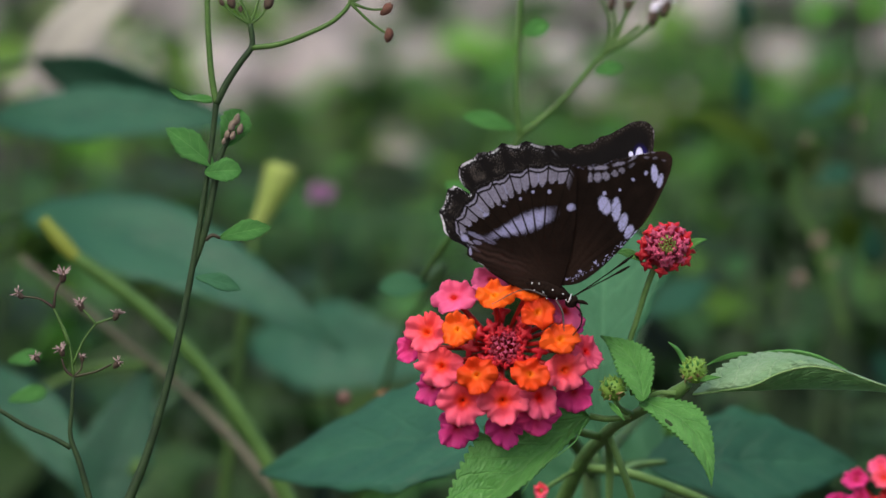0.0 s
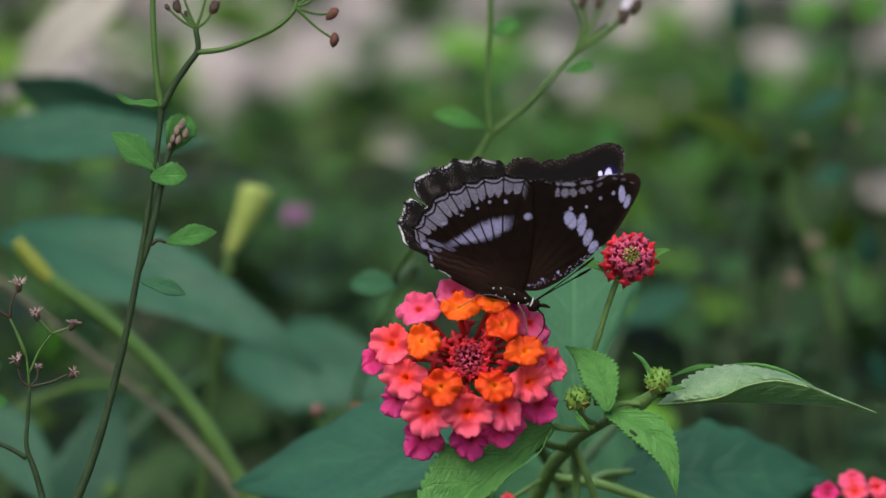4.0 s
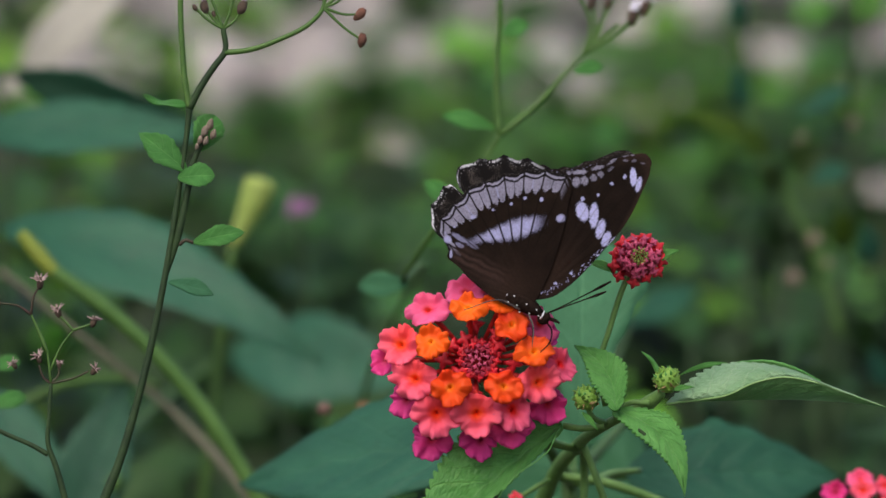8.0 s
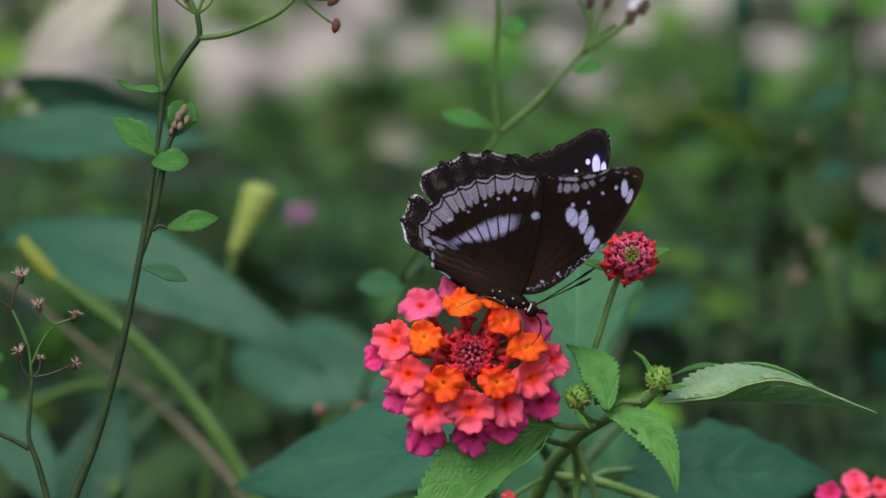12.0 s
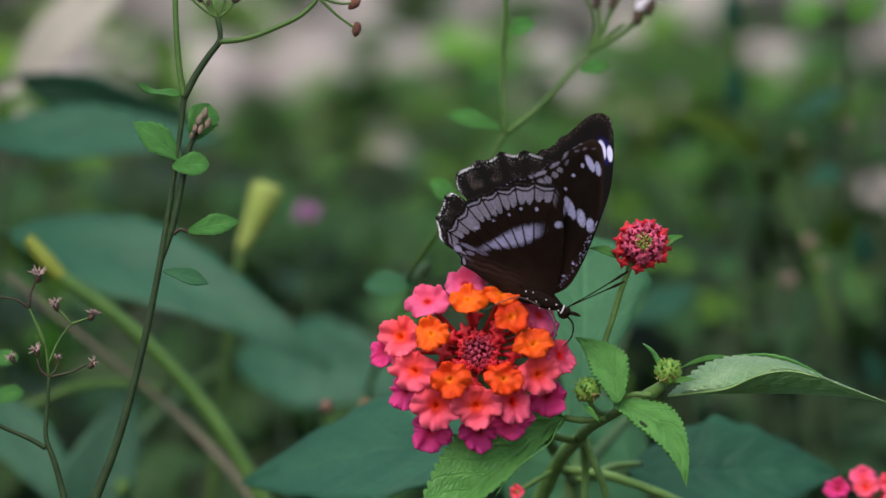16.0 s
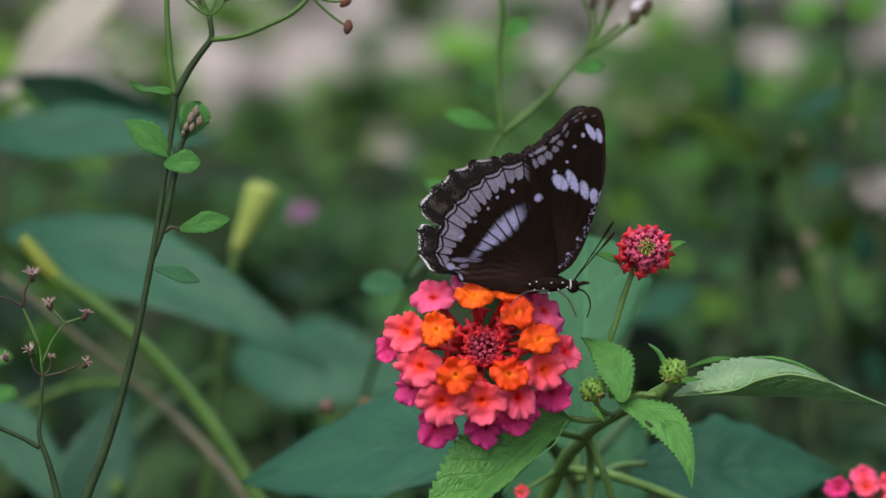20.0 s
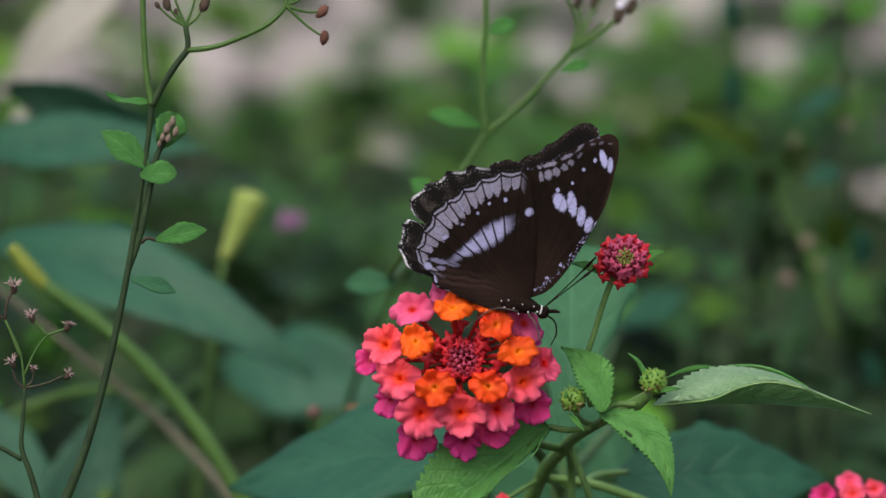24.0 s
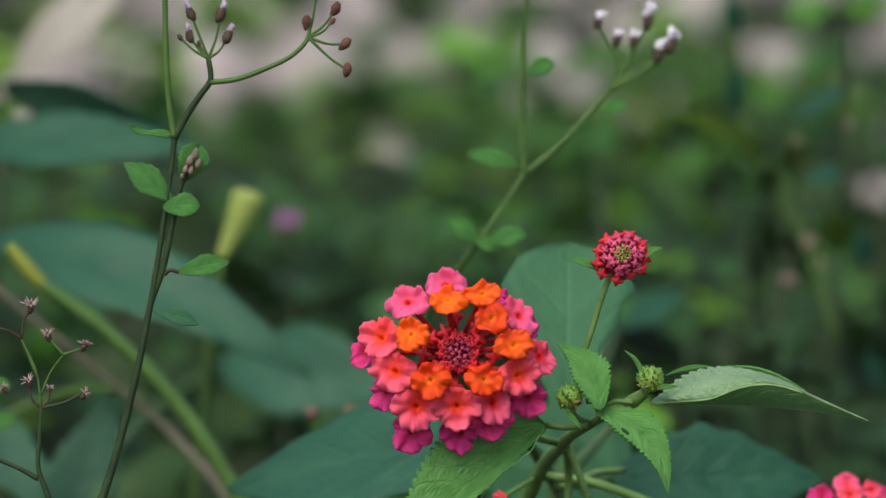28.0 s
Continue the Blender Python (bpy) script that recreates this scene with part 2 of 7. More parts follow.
BODY = skin("butterfly_body", (0.011, 0.007, 0.0058), (0.028, 0.017, 0.0135), 1800.0, 0.95, relief=0.0002)
BODY.node_tree.nodes["Principled BSDF"].inputs["Specular IOR Level"].default_value = 0.06
LEG = skin("butterfly_leg", (0.05, 0.04, 0.04), (0.16, 0.14, 0.13), 1500.0, 0.6)
WHITE_SCALE = skin("white_scale", (0.70, 0.70, 0.78), (0.85, 0.85, 0.9), 2500.0, 0.6)


def wing_skin():
    m, t, p = nodes("wing_scales")
    a = t.nodes.new("ShaderNodeVertexColor")
    a.layer_name = "pattern"
    c = mixed(t, "MULTIPLY", 0.35, a.outputs[0], mixed(t, "MIX", ramp(t, noisy(t, 2600.0, 3.0), 0.3, 0.7), (0.45, 0.45, 0.45), (1.2, 1.2, 1.2)))
    link(t, c, p.inputs["Base Color"])
    p.inputs["Roughness"].default_value = 0.75
    p.inputs["Specular IOR Level"].default_value = 0.10
    bump(t, p, noisy(t, 3000.0, 2.0), 0.25, 0.0002)
    return m


WING = wing_skin()


# ---- mesh helpers ----
ORIGIN = {}


def thing(name, base, label, category, group="", kind=""):
    ob = new(name)
    ob.empty_display_size = 0.02
    ob.matrix_basis = Matrix.Translation(base)
    ORIGIN[ob.name] = Vector(base)
    return tagged(ob, label, category, group, kind)


def mesh_of(bm, name, material, smooth=True):
    me = bpy.data.meshes.new(name)
    bm.to_mesh(me)
    bm.free()
    me.materials.append(material)
    if smooth:
        me.polygons.foreach_set("use_smooth", [True] * len(me.polygons))
    return me


def part(name, bm, material, parent, label="", origin=None, smooth=True):
    """Links a bmesh in world places as one mesh object under a thing or a part."""
    at = Vector(origin) if origin is not None else ORIGIN[parent.name]
    bmesh.ops.translate(bm, verts=bm.verts, vec=-at)
    ob = new(name, mesh_of(bm, name, material, smooth))
    ob.parent = parent
    ob.matrix_basis = Matrix.Translation(at - ORIGIN[parent.name])
    ORIGIN[ob.name] = at
    return tagged(ob, label)


def piece(name, me, parent, m, label=""):
    """A part that shares its mesh with alike parts; m is its pose in the world."""
    ob = new(name, me)
    ob.parent = parent
    ob.matrix_basis = Matrix.Translation(-ORIGIN[parent.name]) @ m
    ORIGIN[ob.name] = m.translation.copy()
    return tagged(ob, label)


def curve_points(pts, n):
    """A smooth line of n places through the given ones, without overshoot where their spacing changes."""
    pts = [Vector(p) for p in pts]
    if len(pts) == 2:
        return [pts[0].lerp(pts[1], i / (n - 1)) for i in range(n)]
    gap = [max((b - a).length, 1e-9) for a, b in zip(pts, pts[1:])]
    slope = [(b - a) / g for a, b, g in zip(pts, pts[1:], gap)]
    tan = [slope[0]] + [(slope[k - 1] * gap[k] + slope[k] * gap[k - 1]) / (gap[k - 1] + gap[k]) for k in range(1, len(gap))] + [slope[-1]]
    out = []
    for i in range(n):
        s = i / (n - 1) * (len(pts) - 1)
        k = min(int(s), len(pts) - 2)
        u = s - k
        h = gap[k]
        out.append(pts[k] * (2 * u ** 3 - 3 * u * u + 1) + tan[k] * (h * (u ** 3 - 2 * u * u + u)) + pts[k + 1] * (3 * u * u - 2 * u ** 3) + tan[k + 1] * (h * (u ** 3 - u * u)))
    return out


def tube(pts, radii, sides=8, n=0, bm=None, rough=0.0):
    """A round stem through pts; radii at its start, (middle) and end, in metres."""
    bm = bm or bmesh.new()
    n = n or max(6, 5 * len(pts))
    line = curve_points(pts, n)
    rr = list(radii) if hasattr(radii, "__len__") else [radii, radii]
    rings = []
    side = Vector((0.31, 0.87, 0.38))
    for i, c in enumerate(line):
        d = (line[min(i + 1, n - 1)] - line[max(i - 1, 0)]).normalized()
        a = (side - d * side.dot(d)).normalized()
        b = d.cross(a)
        s = i / (n - 1) * (len(rr) - 1)
        k = min(int(s), len(rr) - 2)
        r = rr[k] + (rr[k + 1] - rr[k]) * (s - k)
        r *= 1 + rough * noise.noise(c * 400)
        rings.append([bm.verts.new(c + (a * math.cos(x) + b * math.sin(x)) * r) for x in (2 * math.pi * j / sides for j in range(sides))])
    for p, q in zip(rings, rings[1:]):
        for j in range(sides):
            bm.faces.new((p[j], p[(j + 1) % sides], q[(j + 1) % sides], q[j]))
    bm.faces.new(rings[0][::-1])
    bm.faces.new(rings[-1])
    return bm


def lump(center, radii, turn=None, bm=None, seg=10, rings=7, rough=0.0):
    bm = bm or bmesh.new()
    made = bmesh.ops.create_uvsphere(bm, u_segments=seg, v_segments=rings, radius=1.0)["verts"]
    r = Vector(radii) if hasattr(radii, "__len__") else Vector((radii,) * 3)
    q = turn or Matrix.Identity(3)
    for v in made:
        k = 1 + rough * noise.noise(v.co * 2.3 + Vector(center) * 50)
        v.co = q @ Vector((v.co.x * r.x * k, v.co.y * r.y * k, v.co.z * r.z * k)) + Vector(center)
    return bm


def blade(base, tip, width, face, teeth=0, fold=0.25, bend=0.1, wave=0.05, widest=0.4, round_tip=0.0, bm=None, nu=24, nv=8, thick=0.0004, twist=0.0, side_scale=(1.0, 1.0), seed=0, arch=0.0, pucker=0.0, ribs=9.0, swell=0.62, bite=0.12):
    """A leaf from base to tip (world), with its upper side towards face: toothed outline, folded along the midrib, bent along its length, waved rim."""
    bm = bm or bmesh.new()
    uv = bm.loops.layers.uv.verify()
    base, tip, face = Vector(base), Vector(tip), Vector(face)
    along = tip - base
    length = along.length
    along.normalize()
    up = (face - along * face.dot(along)).normalized()
    side = along.cross(up)

    def outline(u):
        w = (u / widest) ** swell if u < widest else 1.0
        if u >= widest:
            s = (u - widest) / (1 - widest)
            w = (1 - s ** (1.5 + 2 * round_tip)) ** (1.0 - 0.45 * round_tip) if s < 1 else 0.0
        return max(w, 0.0)

    def place(i, j, lift):
        u = i / nu
        v = j / nv * 2 - 1
        w = outline(u) * width / 2 * side_scale[0 if v < 0 else 1]
        if teeth:
            saw = (u * teeth) % 1.0
            w *= 1 - bite * abs(v) ** 6 * (2 * abs(saw - 0.35)) ** 1.5 * (1 if 0.06 < u < 0.97 else 0)
        x = u * length
        y = v * w
        z = -bend * length * (2 * u - 1) ** 2 + bend * length
        z += fold * abs(y) + wave * width * abs(v) * math.sin(u * 9 + seed + (2 if v > 0 else 0)) * 0.5
        z += 0.02 * width * math.sin(u * 40 - abs(v) * 6) * (1 - abs(v)) * (1 if thick else 0)
        z += pucker * width * abs(math.cos(math.pi * ribs * (u - 0.275 * abs(v)))) * (1 - 0.4 * abs(v)) * min(1, abs(v) * 5)
        y -= arch * length * (1 - (2 * u - 1) ** 2)
        a = twist * u
        y, z = y * math.cos(a) - z * math.sin(a), y * math.sin(a) + z * math.cos(a)
        return base + along * x + side * y + up * (z + lift)

    layers = []
    for lift in ((thick / 2, -thick / 2) if thick else (0.0,)):
        grid = [[bm.verts.new(place(i, j, lift)) for j in range(nv + 1)] for i in range(nu + 1)]
        layers.append(grid)
        for i in range(nu):
            for j in range(nv):
                q = (grid[i][j], grid[i][j + 1], grid[i + 1][j + 1], grid[i + 1][j])
                c = ((i, j), (i, j + 1), (i + 1, j + 1), (i + 1, j))
                if lift < 0:
                    q, c = q[::-1], c[::-1]
                f = bm.faces.new(q)
                for lp, (a, b) in zip(f.loops, c):
                    lp[uv].uv = (a / nu, b / nv)
    if thick:
        t, b = layers
        for j in (0, nv):
            for i in range(nu):
                q = (t[i][j], t[i + 1][j], b[i + 1][j], b[i][j])
                f = bm.faces.new(q if j == 0 else q[::-1])
                for lp in f.loops:
                    lp[uv].uv = (i / nu, j / nv)
    return bm

BACK = -AHEAD


def foot(p, z=-0.01):
    """The place on the ground under p."""
    return Vector((p.x, p.y, z))


# ---- ground ----
def make_ground():
    bm = bmesh.new()
    xs = [-2000, -60, -12] + [-5 + 0.25 * i for i in range(41)] + [12, 60, 2000]
    ys = [-2000, -40, -8, -2] + [-1 + 0.25 * i for i in range(49)] + [18, 60, 2000]
    rows = []
    for y in ys:
        row = []
        for x in xs:
            near = abs(x) < 5.2 and -1.2 < y < 11.2
            h = 0.05 * noise.noise(Vector((x * 0.8, y * 0.8, 3))) + 0.02 * noise.noise(Vector((x * 3, y * 3, 7))) if near else 0.0
            row.append(bm.verts.new((x, y, h - 0.02)))
        rows.append(row)
    for a, b in zip(rows, rows[1:]):
        for i in range(len(xs) - 1):
            bm.faces.new((a[i], a[i + 1], b[i + 1], b[i]))
    ob = new("ground", mesh_of(bm, "ground", SOIL))
    tagged(ob, "dark damp soil with rotting leaf litter", "ground", kind="structure")


make_ground()


def make_stones():
    rnd = random.Random(5)
    shapes = []
    for k in range(6):
        bm = lump((0.3 * k, 0, 0), (1, rnd.uniform(0.6, 1.0), rnd.uniform(0.45, 0.8)), None, None, 10, 7, 0.45)
        bmesh.ops.translate(bm, verts=bm.verts, vec=(-0.3 * k, 0, 0))
        shapes.append(mesh_of(bm, "stone", STONE))
    for i in range(330):
        d = rnd.uniform(5.6, 10.0)
        x = rnd.uniform(-0.12, 0.12) * d
        if i >= 4 and d < 6.9 and x < 0.02 * d:
            continue
        if i % 3 == 0:
            x = rnd.uniform(-0.05, 0.01) * d
        r = rnd.uniform(0.02, 0.07)
        if i < 4:
            d, r = rnd.uniform(5.8, 6.4), rnd.uniform(0.024, 0.036)
            x = rnd.uniform(-0.0155, -0.0065) * d
        ob = new("stone", shapes[i % 6])
        ob.matrix_basis = pose(x, d, r * 0.15, rnd.uniform(-15, 15), rnd.uniform(-15, 15), rnd.uniform(0, 360)) @ Matrix.Diagonal((r, r, r, 1))
        tagged(ob, "pale pinkish weathered stone on dark soil", "stone", "stones on the ground")


make_stones()


# ---- undergrowth behind ----
def bush(base_x, dist, half_width, top_y, leaf, count, material, label, seed, name="undergrowth_bush"):
    """A leafy bush at dist metres ahead; top_y its crown's height."""
    rnd = random.Random(seed)
    c = spot(base_x, top_y, dist)
    k = dist / DIST * 1e-4
    hw = half_width * k
    root = foot(c)
    ob = thing(name, root, label, "bush", "undergrowth bushes")
    lb = bmesh.new()
    for s in range(7):
        tip = Vector((c.x + rnd.uniform(-1, 1) * hw * 0.9, c.y + rnd.uniform(-0.5, 0.5) * hw, c.z * rnd.uniform(0.65, 1.0)))
        mid = root.lerp(tip, 0.5) + Vector((rnd.uniform(-0.03, 0.03), rnd.uniform(-0.03, 0.03), 0.04))
        part("branch", tube([root + Vector((rnd.uniform(-0.02, 0.02), rnd.uniform(-0.02, 0.02), 0)), mid, tip], (0.004, 0.003, 0.0012), 5, 8), STEM_DARK, ob)
        line = curve_points([root, mid, tip], 14)
        for i in range(count // 7):
            p = line[rnd.randrange(3, 14)] + Vector((rnd.gauss(0, hw * 0.28), rnd.gauss(0, hw * 0.28), rnd.gauss(0, 0.015)))
            if p.z < 0.02 or p.z > c.z * 1.03:
                continue
            a = rnd.uniform(0, 2 * math.pi)
            l = leaf * rnd.uniform(0.6, 1.25)
            tipv = Vector((math.cos(a), math.sin(a), rnd.uniform(-0.7, 0.35))) * l
            blade(p, p + tipv, l * rnd.uniform(0.42, 0.6), Vector((rnd.uniform(-0.5, 0.5), rnd.uniform(-0.8, 0.2), 1)), fold=0.2, bend=0.08, bm=lb, nu=5, nv=2, thick=0)
    part("foliage", lb, material, ob)
    return ob


GREEN_LABEL = "low green leafy bush growing behind the lantana"
LIME_LABEL = "low bush with bright yellow-green leaves in the undergrowth"
for i, (x, d, hw, top, leaf, n, mat) in enumerate((
        (1240, 1.9, 210, 400, 0.045, 420, SHADE_LEAF), (1500, 2.1, 190, 330, 0.045, 300, SHADE_LEAF), (1330, 2.7, 150, 230, 0.05, 280, SHADE_LEAF),
        (1640, 2.6, 110, 120, 0.06, 120, SHADE_LEAF), (1050, 2.5, 150, 180, 0.05, 300, BUSH_LEAF), (960, 2.0, 160, 400, 0.045, 340, BUSH_DARK),
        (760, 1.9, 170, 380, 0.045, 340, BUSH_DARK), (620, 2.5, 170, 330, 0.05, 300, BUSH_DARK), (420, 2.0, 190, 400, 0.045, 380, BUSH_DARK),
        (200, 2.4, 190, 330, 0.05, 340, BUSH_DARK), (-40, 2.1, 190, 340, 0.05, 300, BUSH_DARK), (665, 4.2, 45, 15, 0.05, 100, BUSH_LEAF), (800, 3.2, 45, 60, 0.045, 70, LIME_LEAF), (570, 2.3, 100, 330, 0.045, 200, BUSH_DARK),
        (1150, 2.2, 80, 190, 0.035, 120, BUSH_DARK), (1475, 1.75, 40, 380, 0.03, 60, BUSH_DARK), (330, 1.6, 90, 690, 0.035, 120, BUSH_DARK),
        (520, 1.7, 120, 640, 0.04, 160, BUSH_LEAF), (640, 1.75, 100, 470, 0.04, 200, BUSH_LEAF), (60, 3.0, 120, 20, 0.06, 160, LIME_LEAF), (1400, 1.5, 120, 720, 0.035, 160, SHADE_LEAF), (1540, 1.5, 80, 600, 0.03, 120, SHADE_LEAF),
        (250, 3.4, 40, 10, 0.05, 80, LIME_LEAF), (1330, 3.6, 90, 50, 0.05, 160, BUSH_LEAF), (960, 3.4, 60, 90, 0.045, 100, BUSH_LEAF), (610, 3.0, 60, 190, 0.04, 70, LIME_LEAF),
        (1150, 3.9, 70, 30, 0.06, 130, LIME_LEAF), (860, 4.0, 50, 10, 0.05, 90, BUSH_LEAF), (1260, 2.3, 60, 210, 0.03, 90, LIME_LEAF),
        (1500, 3.0, 130, 90, 0.05, 260, BUSH_LEAF), (1230, 3.2, 110, 70, 0.05, 200, BUSH_LEAF),
        (520, 3.3, 100, 300, 0.05, 200, BUSH_LEAF), (330, 3.2, 110, 240, 0.05, 200, BUSH_DARK), (850, 3.6, 70, 190, 0.05, 180, BUSH_LEAF), (480, 4.6, 60, 200, 0.05, 80, BUSH_LEAF),
        (930, 4.4, 90, 130, 0.05, 160, BUSH_LEAF), (1180, 4.8, 90, 90, 0.05, 160, BUSH_LEAF), (1420, 4.4, 110, 60, 0.05, 200, BUSH_LEAF),
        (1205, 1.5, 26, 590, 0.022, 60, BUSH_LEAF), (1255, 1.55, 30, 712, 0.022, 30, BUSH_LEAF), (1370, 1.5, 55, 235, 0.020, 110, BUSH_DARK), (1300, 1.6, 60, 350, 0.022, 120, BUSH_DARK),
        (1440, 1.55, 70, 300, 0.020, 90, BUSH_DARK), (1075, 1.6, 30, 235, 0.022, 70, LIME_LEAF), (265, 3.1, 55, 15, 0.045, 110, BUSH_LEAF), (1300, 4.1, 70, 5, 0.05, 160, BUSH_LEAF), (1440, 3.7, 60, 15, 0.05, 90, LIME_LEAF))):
    bush(x, d, hw, top, leaf, n, mat, LIME_LABEL if mat is LIME_LEAF else GREEN_LABEL, 20 + i)


rnd = random.Random(77)
for i in range(31):
    d = rnd.uniform(4.6, 7.6)
    x = 1568 * (i + rnd.uniform(0.1, 0.9)) / 26 if i < 26 else rnd.uniform(330, 900)
    if 650 < x < 730 or (x > 950 and i % 3 != 1):
        continue
    ground_y = 441 + 8960 * (math.atan(0.75 / d) - radians(8))
    mat = (BUSH_LEAF, LIME_LEAF if 560 < x < 840 else BUSH_DARK, LIME_LEAF, BUSH_LEAF)[i % 4]
    bush(x, d, rnd.uniform(22, 45), ground_y - rnd.uniform(70, 150), 0.05, 70, mat, LIME_LABEL if mat is LIME_LEAF else GREEN_LABEL, 120 + i)


# ---- broad-leaved plant behind, on one side ----
def make_broad_plant():
    ob = thing("broad_leaved_plant", foot(spot(-200, 700, 1.2)), "tall weed with large drooping blue-green leaves", "plant")
    root = ORIGIN[ob.name]
    hub = spot(-230, 420, 1.2)
    part("stem", tube([root, spot(-230, 700, 1.2), hub, spot(-230, 200, 1.2), spot(-220, 60, 1.22)], (0.006, 0.005, 0.003), 8, 24), STEM_DARK, ob)
    rows = (
        ("leaf", (-20, 425, 1.24), (552, 668, 1.2), 0.026, BLUE_LEAF, (0.1, -1, 0.9), 0.1),
        ("leaf", (-75, 256, 1.30), (368, 264, 1.27), 0.0195, BLUE_LEAF, (0, -1, 0.9), 0.02),
        # Shaded upper half of the previous leaf, its shade put in as dark green.
        ("leaf", (0, 150, 1.35), (345, 246, 1.34), 0.0185, DARK_LEAF, (0.2, -1, -0.5), 0.02),
        ("leaf", (385, 645, 1.45), (745, 695, 1.42), 0.030, BLUE_LEAF, (0, -1, 0.5), 0.03),
        ("leaf", (-90, 690, 1.22), (130, 960, 1.20), 0.016, BLUE_LEAF, (0.5, -1, 0.2), 0.05),
        ("leaf", (95, 985, 1.20), (205, 690, 1.21), 0.019, DARK_LEAF, (0.3, -1, 0.9), 0.03),
    )
    for i, (name, b, t, w, mat, face, bend) in enumerate(rows):
        bb, tt = spot(*b), spot(*t)
        part(name, blade(bb, tt, w, Vector(face), teeth=16, fold=0.18, bend=bend, widest=0.38, seed=i), mat, ob)
        if i in (0, 1, 2, 4):
            part("leaf_stalk", tube([spot(-230, b[1] + 40, 1.2), bb], (0.0015, 0.001), 6, 8), STEM, ob)
    part("leaf_stalk", tube([spot(180, 882, 1.19), spot(280, 720, 1.4), spot(385, 645, 1.45)], (0.0018, 0.0012), 6, 10), STEM, ob)
    return ob


BROAD = make_broad_plant()


def make_lower_plant():
    """Large leaves low behind the blossom."""
    ob = thing("low_leafy_plant", foot(spot(1000, 800, 1.03)), "low plant with broad dark green leaves behind the blossom", "plant")
    root = ORIGIN[ob.name]
    top = spot(985, 860, 1.02)
    part("stem", tube([root, root.lerp(top, 0.5) + Vector((0.01, 0, 0)), top], (0.004, 0.003, 0.002), 8, 12), STEM, ob)
    rows = ((930, 775, 0.985, 400, 868, 1.03, 0.031, BLUE_LEAF, (0, -1, 1.0)), (1080, 850, 1.03, 1460, 850, 1.05, 0.024, BLUE_LEAF, (0, -1, 0.7)),
            (1000, 860, 0.985, 1006, 428, 1.005, 0.0268, FRESH_LEAF, (0, -1, 0.6)))
    rows += ((1100, 735, 1.09, 880, 985, 1.10, 0.042, FRESH_LEAF, (0.2, -1, 0.9)), (1090, 580, 1.46, 1220, 515, 1.48, 0.011, BLUE_LEAF, (0, -1, 0.5)))
    for i, (x0, y0, d0, x1, y1, d1, w, mat, face) in enumerate(rows):
        part("leaf", blade(spot(x0, y0, d0), spot(x1, y1, d1), w, Vector(face), teeth=18, fold=0.12, bend=0.03, widest=0.78 if i == 2 else 0.42, round_tip=0.5 if i == 2 else 0.0, swell=1.5 if i == 2 else 0.62, seed=i + 3, wave=0.02), mat, ob)
        part("leaf_stalk", tube([top, spot(x0, y0, d0)], (0.0014, 0.001), 6, 8), STEM, ob)
    for x, y, mat in ((552, 731, ROSE_DULL), (622, 730, ORANGE_DULL)):
        c = spot(x, y, 1.10)
        part("berry_stalk", tube([spot(640, 900, 1.10), spot(x + 12, y + 60, 1.10), c], (0.0007, 0.0005, 0.0004), 6, 10), STEM, ob)
        part("berry", lump(c, 0.0016, None, None, 10, 8, 0.2), mat, ob, "small dull orange-pink berry")
    return ob


LOW = make_lower_plant()


def make_yellow_weed():
    ob = thing("yellowing_weed", foot(spot(430, 880, 1.12)), "leaning weed stems turning yellow and brown", "weed")
    root = ORIGIN[ob.name]
    part("stem", tube([root, spot(435, 900, 1.1), spot(330, 735, 1.1), spot(190, 588, 1.1), spot(70, 500, 1.1)], (0.0022, 0.0019, 0.0018, 0.0017, 0.0016), 8, 40), STEM_LIGHT, ob, "green leaning stem")
    part("stem_tip", tube([spot(76, 505, 1.1), spot(48, 475, 1.1), spot(15, 435, 1.1)], (0.0016, 0.0019, 0.0014), 8, 14), STEM_YELLOW, ob, "yellow swollen stem tip")
    part("dry_stem", tube([root, spot(405, 880, 1.18), spot(280, 745, 1.2), spot(140, 630, 1.2), spot(-20, 500, 1.2)], (0.0017, 0.0010, 0.0009), 8, 30), STEM_BROWN, ob, "dry brown stem")
    part("side_stem", tube([spot(262, 702, 1.2), spot(190, 690, 1.21), spot(100, 700, 1.22), spot(-40, 760, 1.22)], (0.0004, 0.0011, 0.0013, 0.0012), 8, 18), STEM, ob)
    return ob


YELLOW = make_yellow_weed()


def make_lily_bud():
    ob = thing("drooping_flower_bud", foot(spot(400, 470, 1.24)), "pale yellow-green trumpet bud on a thin stem", "flower")
    root = ORIGIN[ob.name]
    part("stem", tube([root, spot(370, 620, 1.24), spot(392, 455, 1.24)], (0.002, 0.0015, 0.001), 6, 14), STEM, ob)
    part("bud", tube([spot(392, 458, 1.24), spot(412, 415, 1.24), spot(430, 375, 1.24), spot(440, 345, 1.24), spot(442, 338, 1.24)], (0.0014, 0.0026, 0.0038, 0.0042, 0.0022), 12, 16), BUD_PALE, ob)
    return ob


LILY = make_lily_bud()


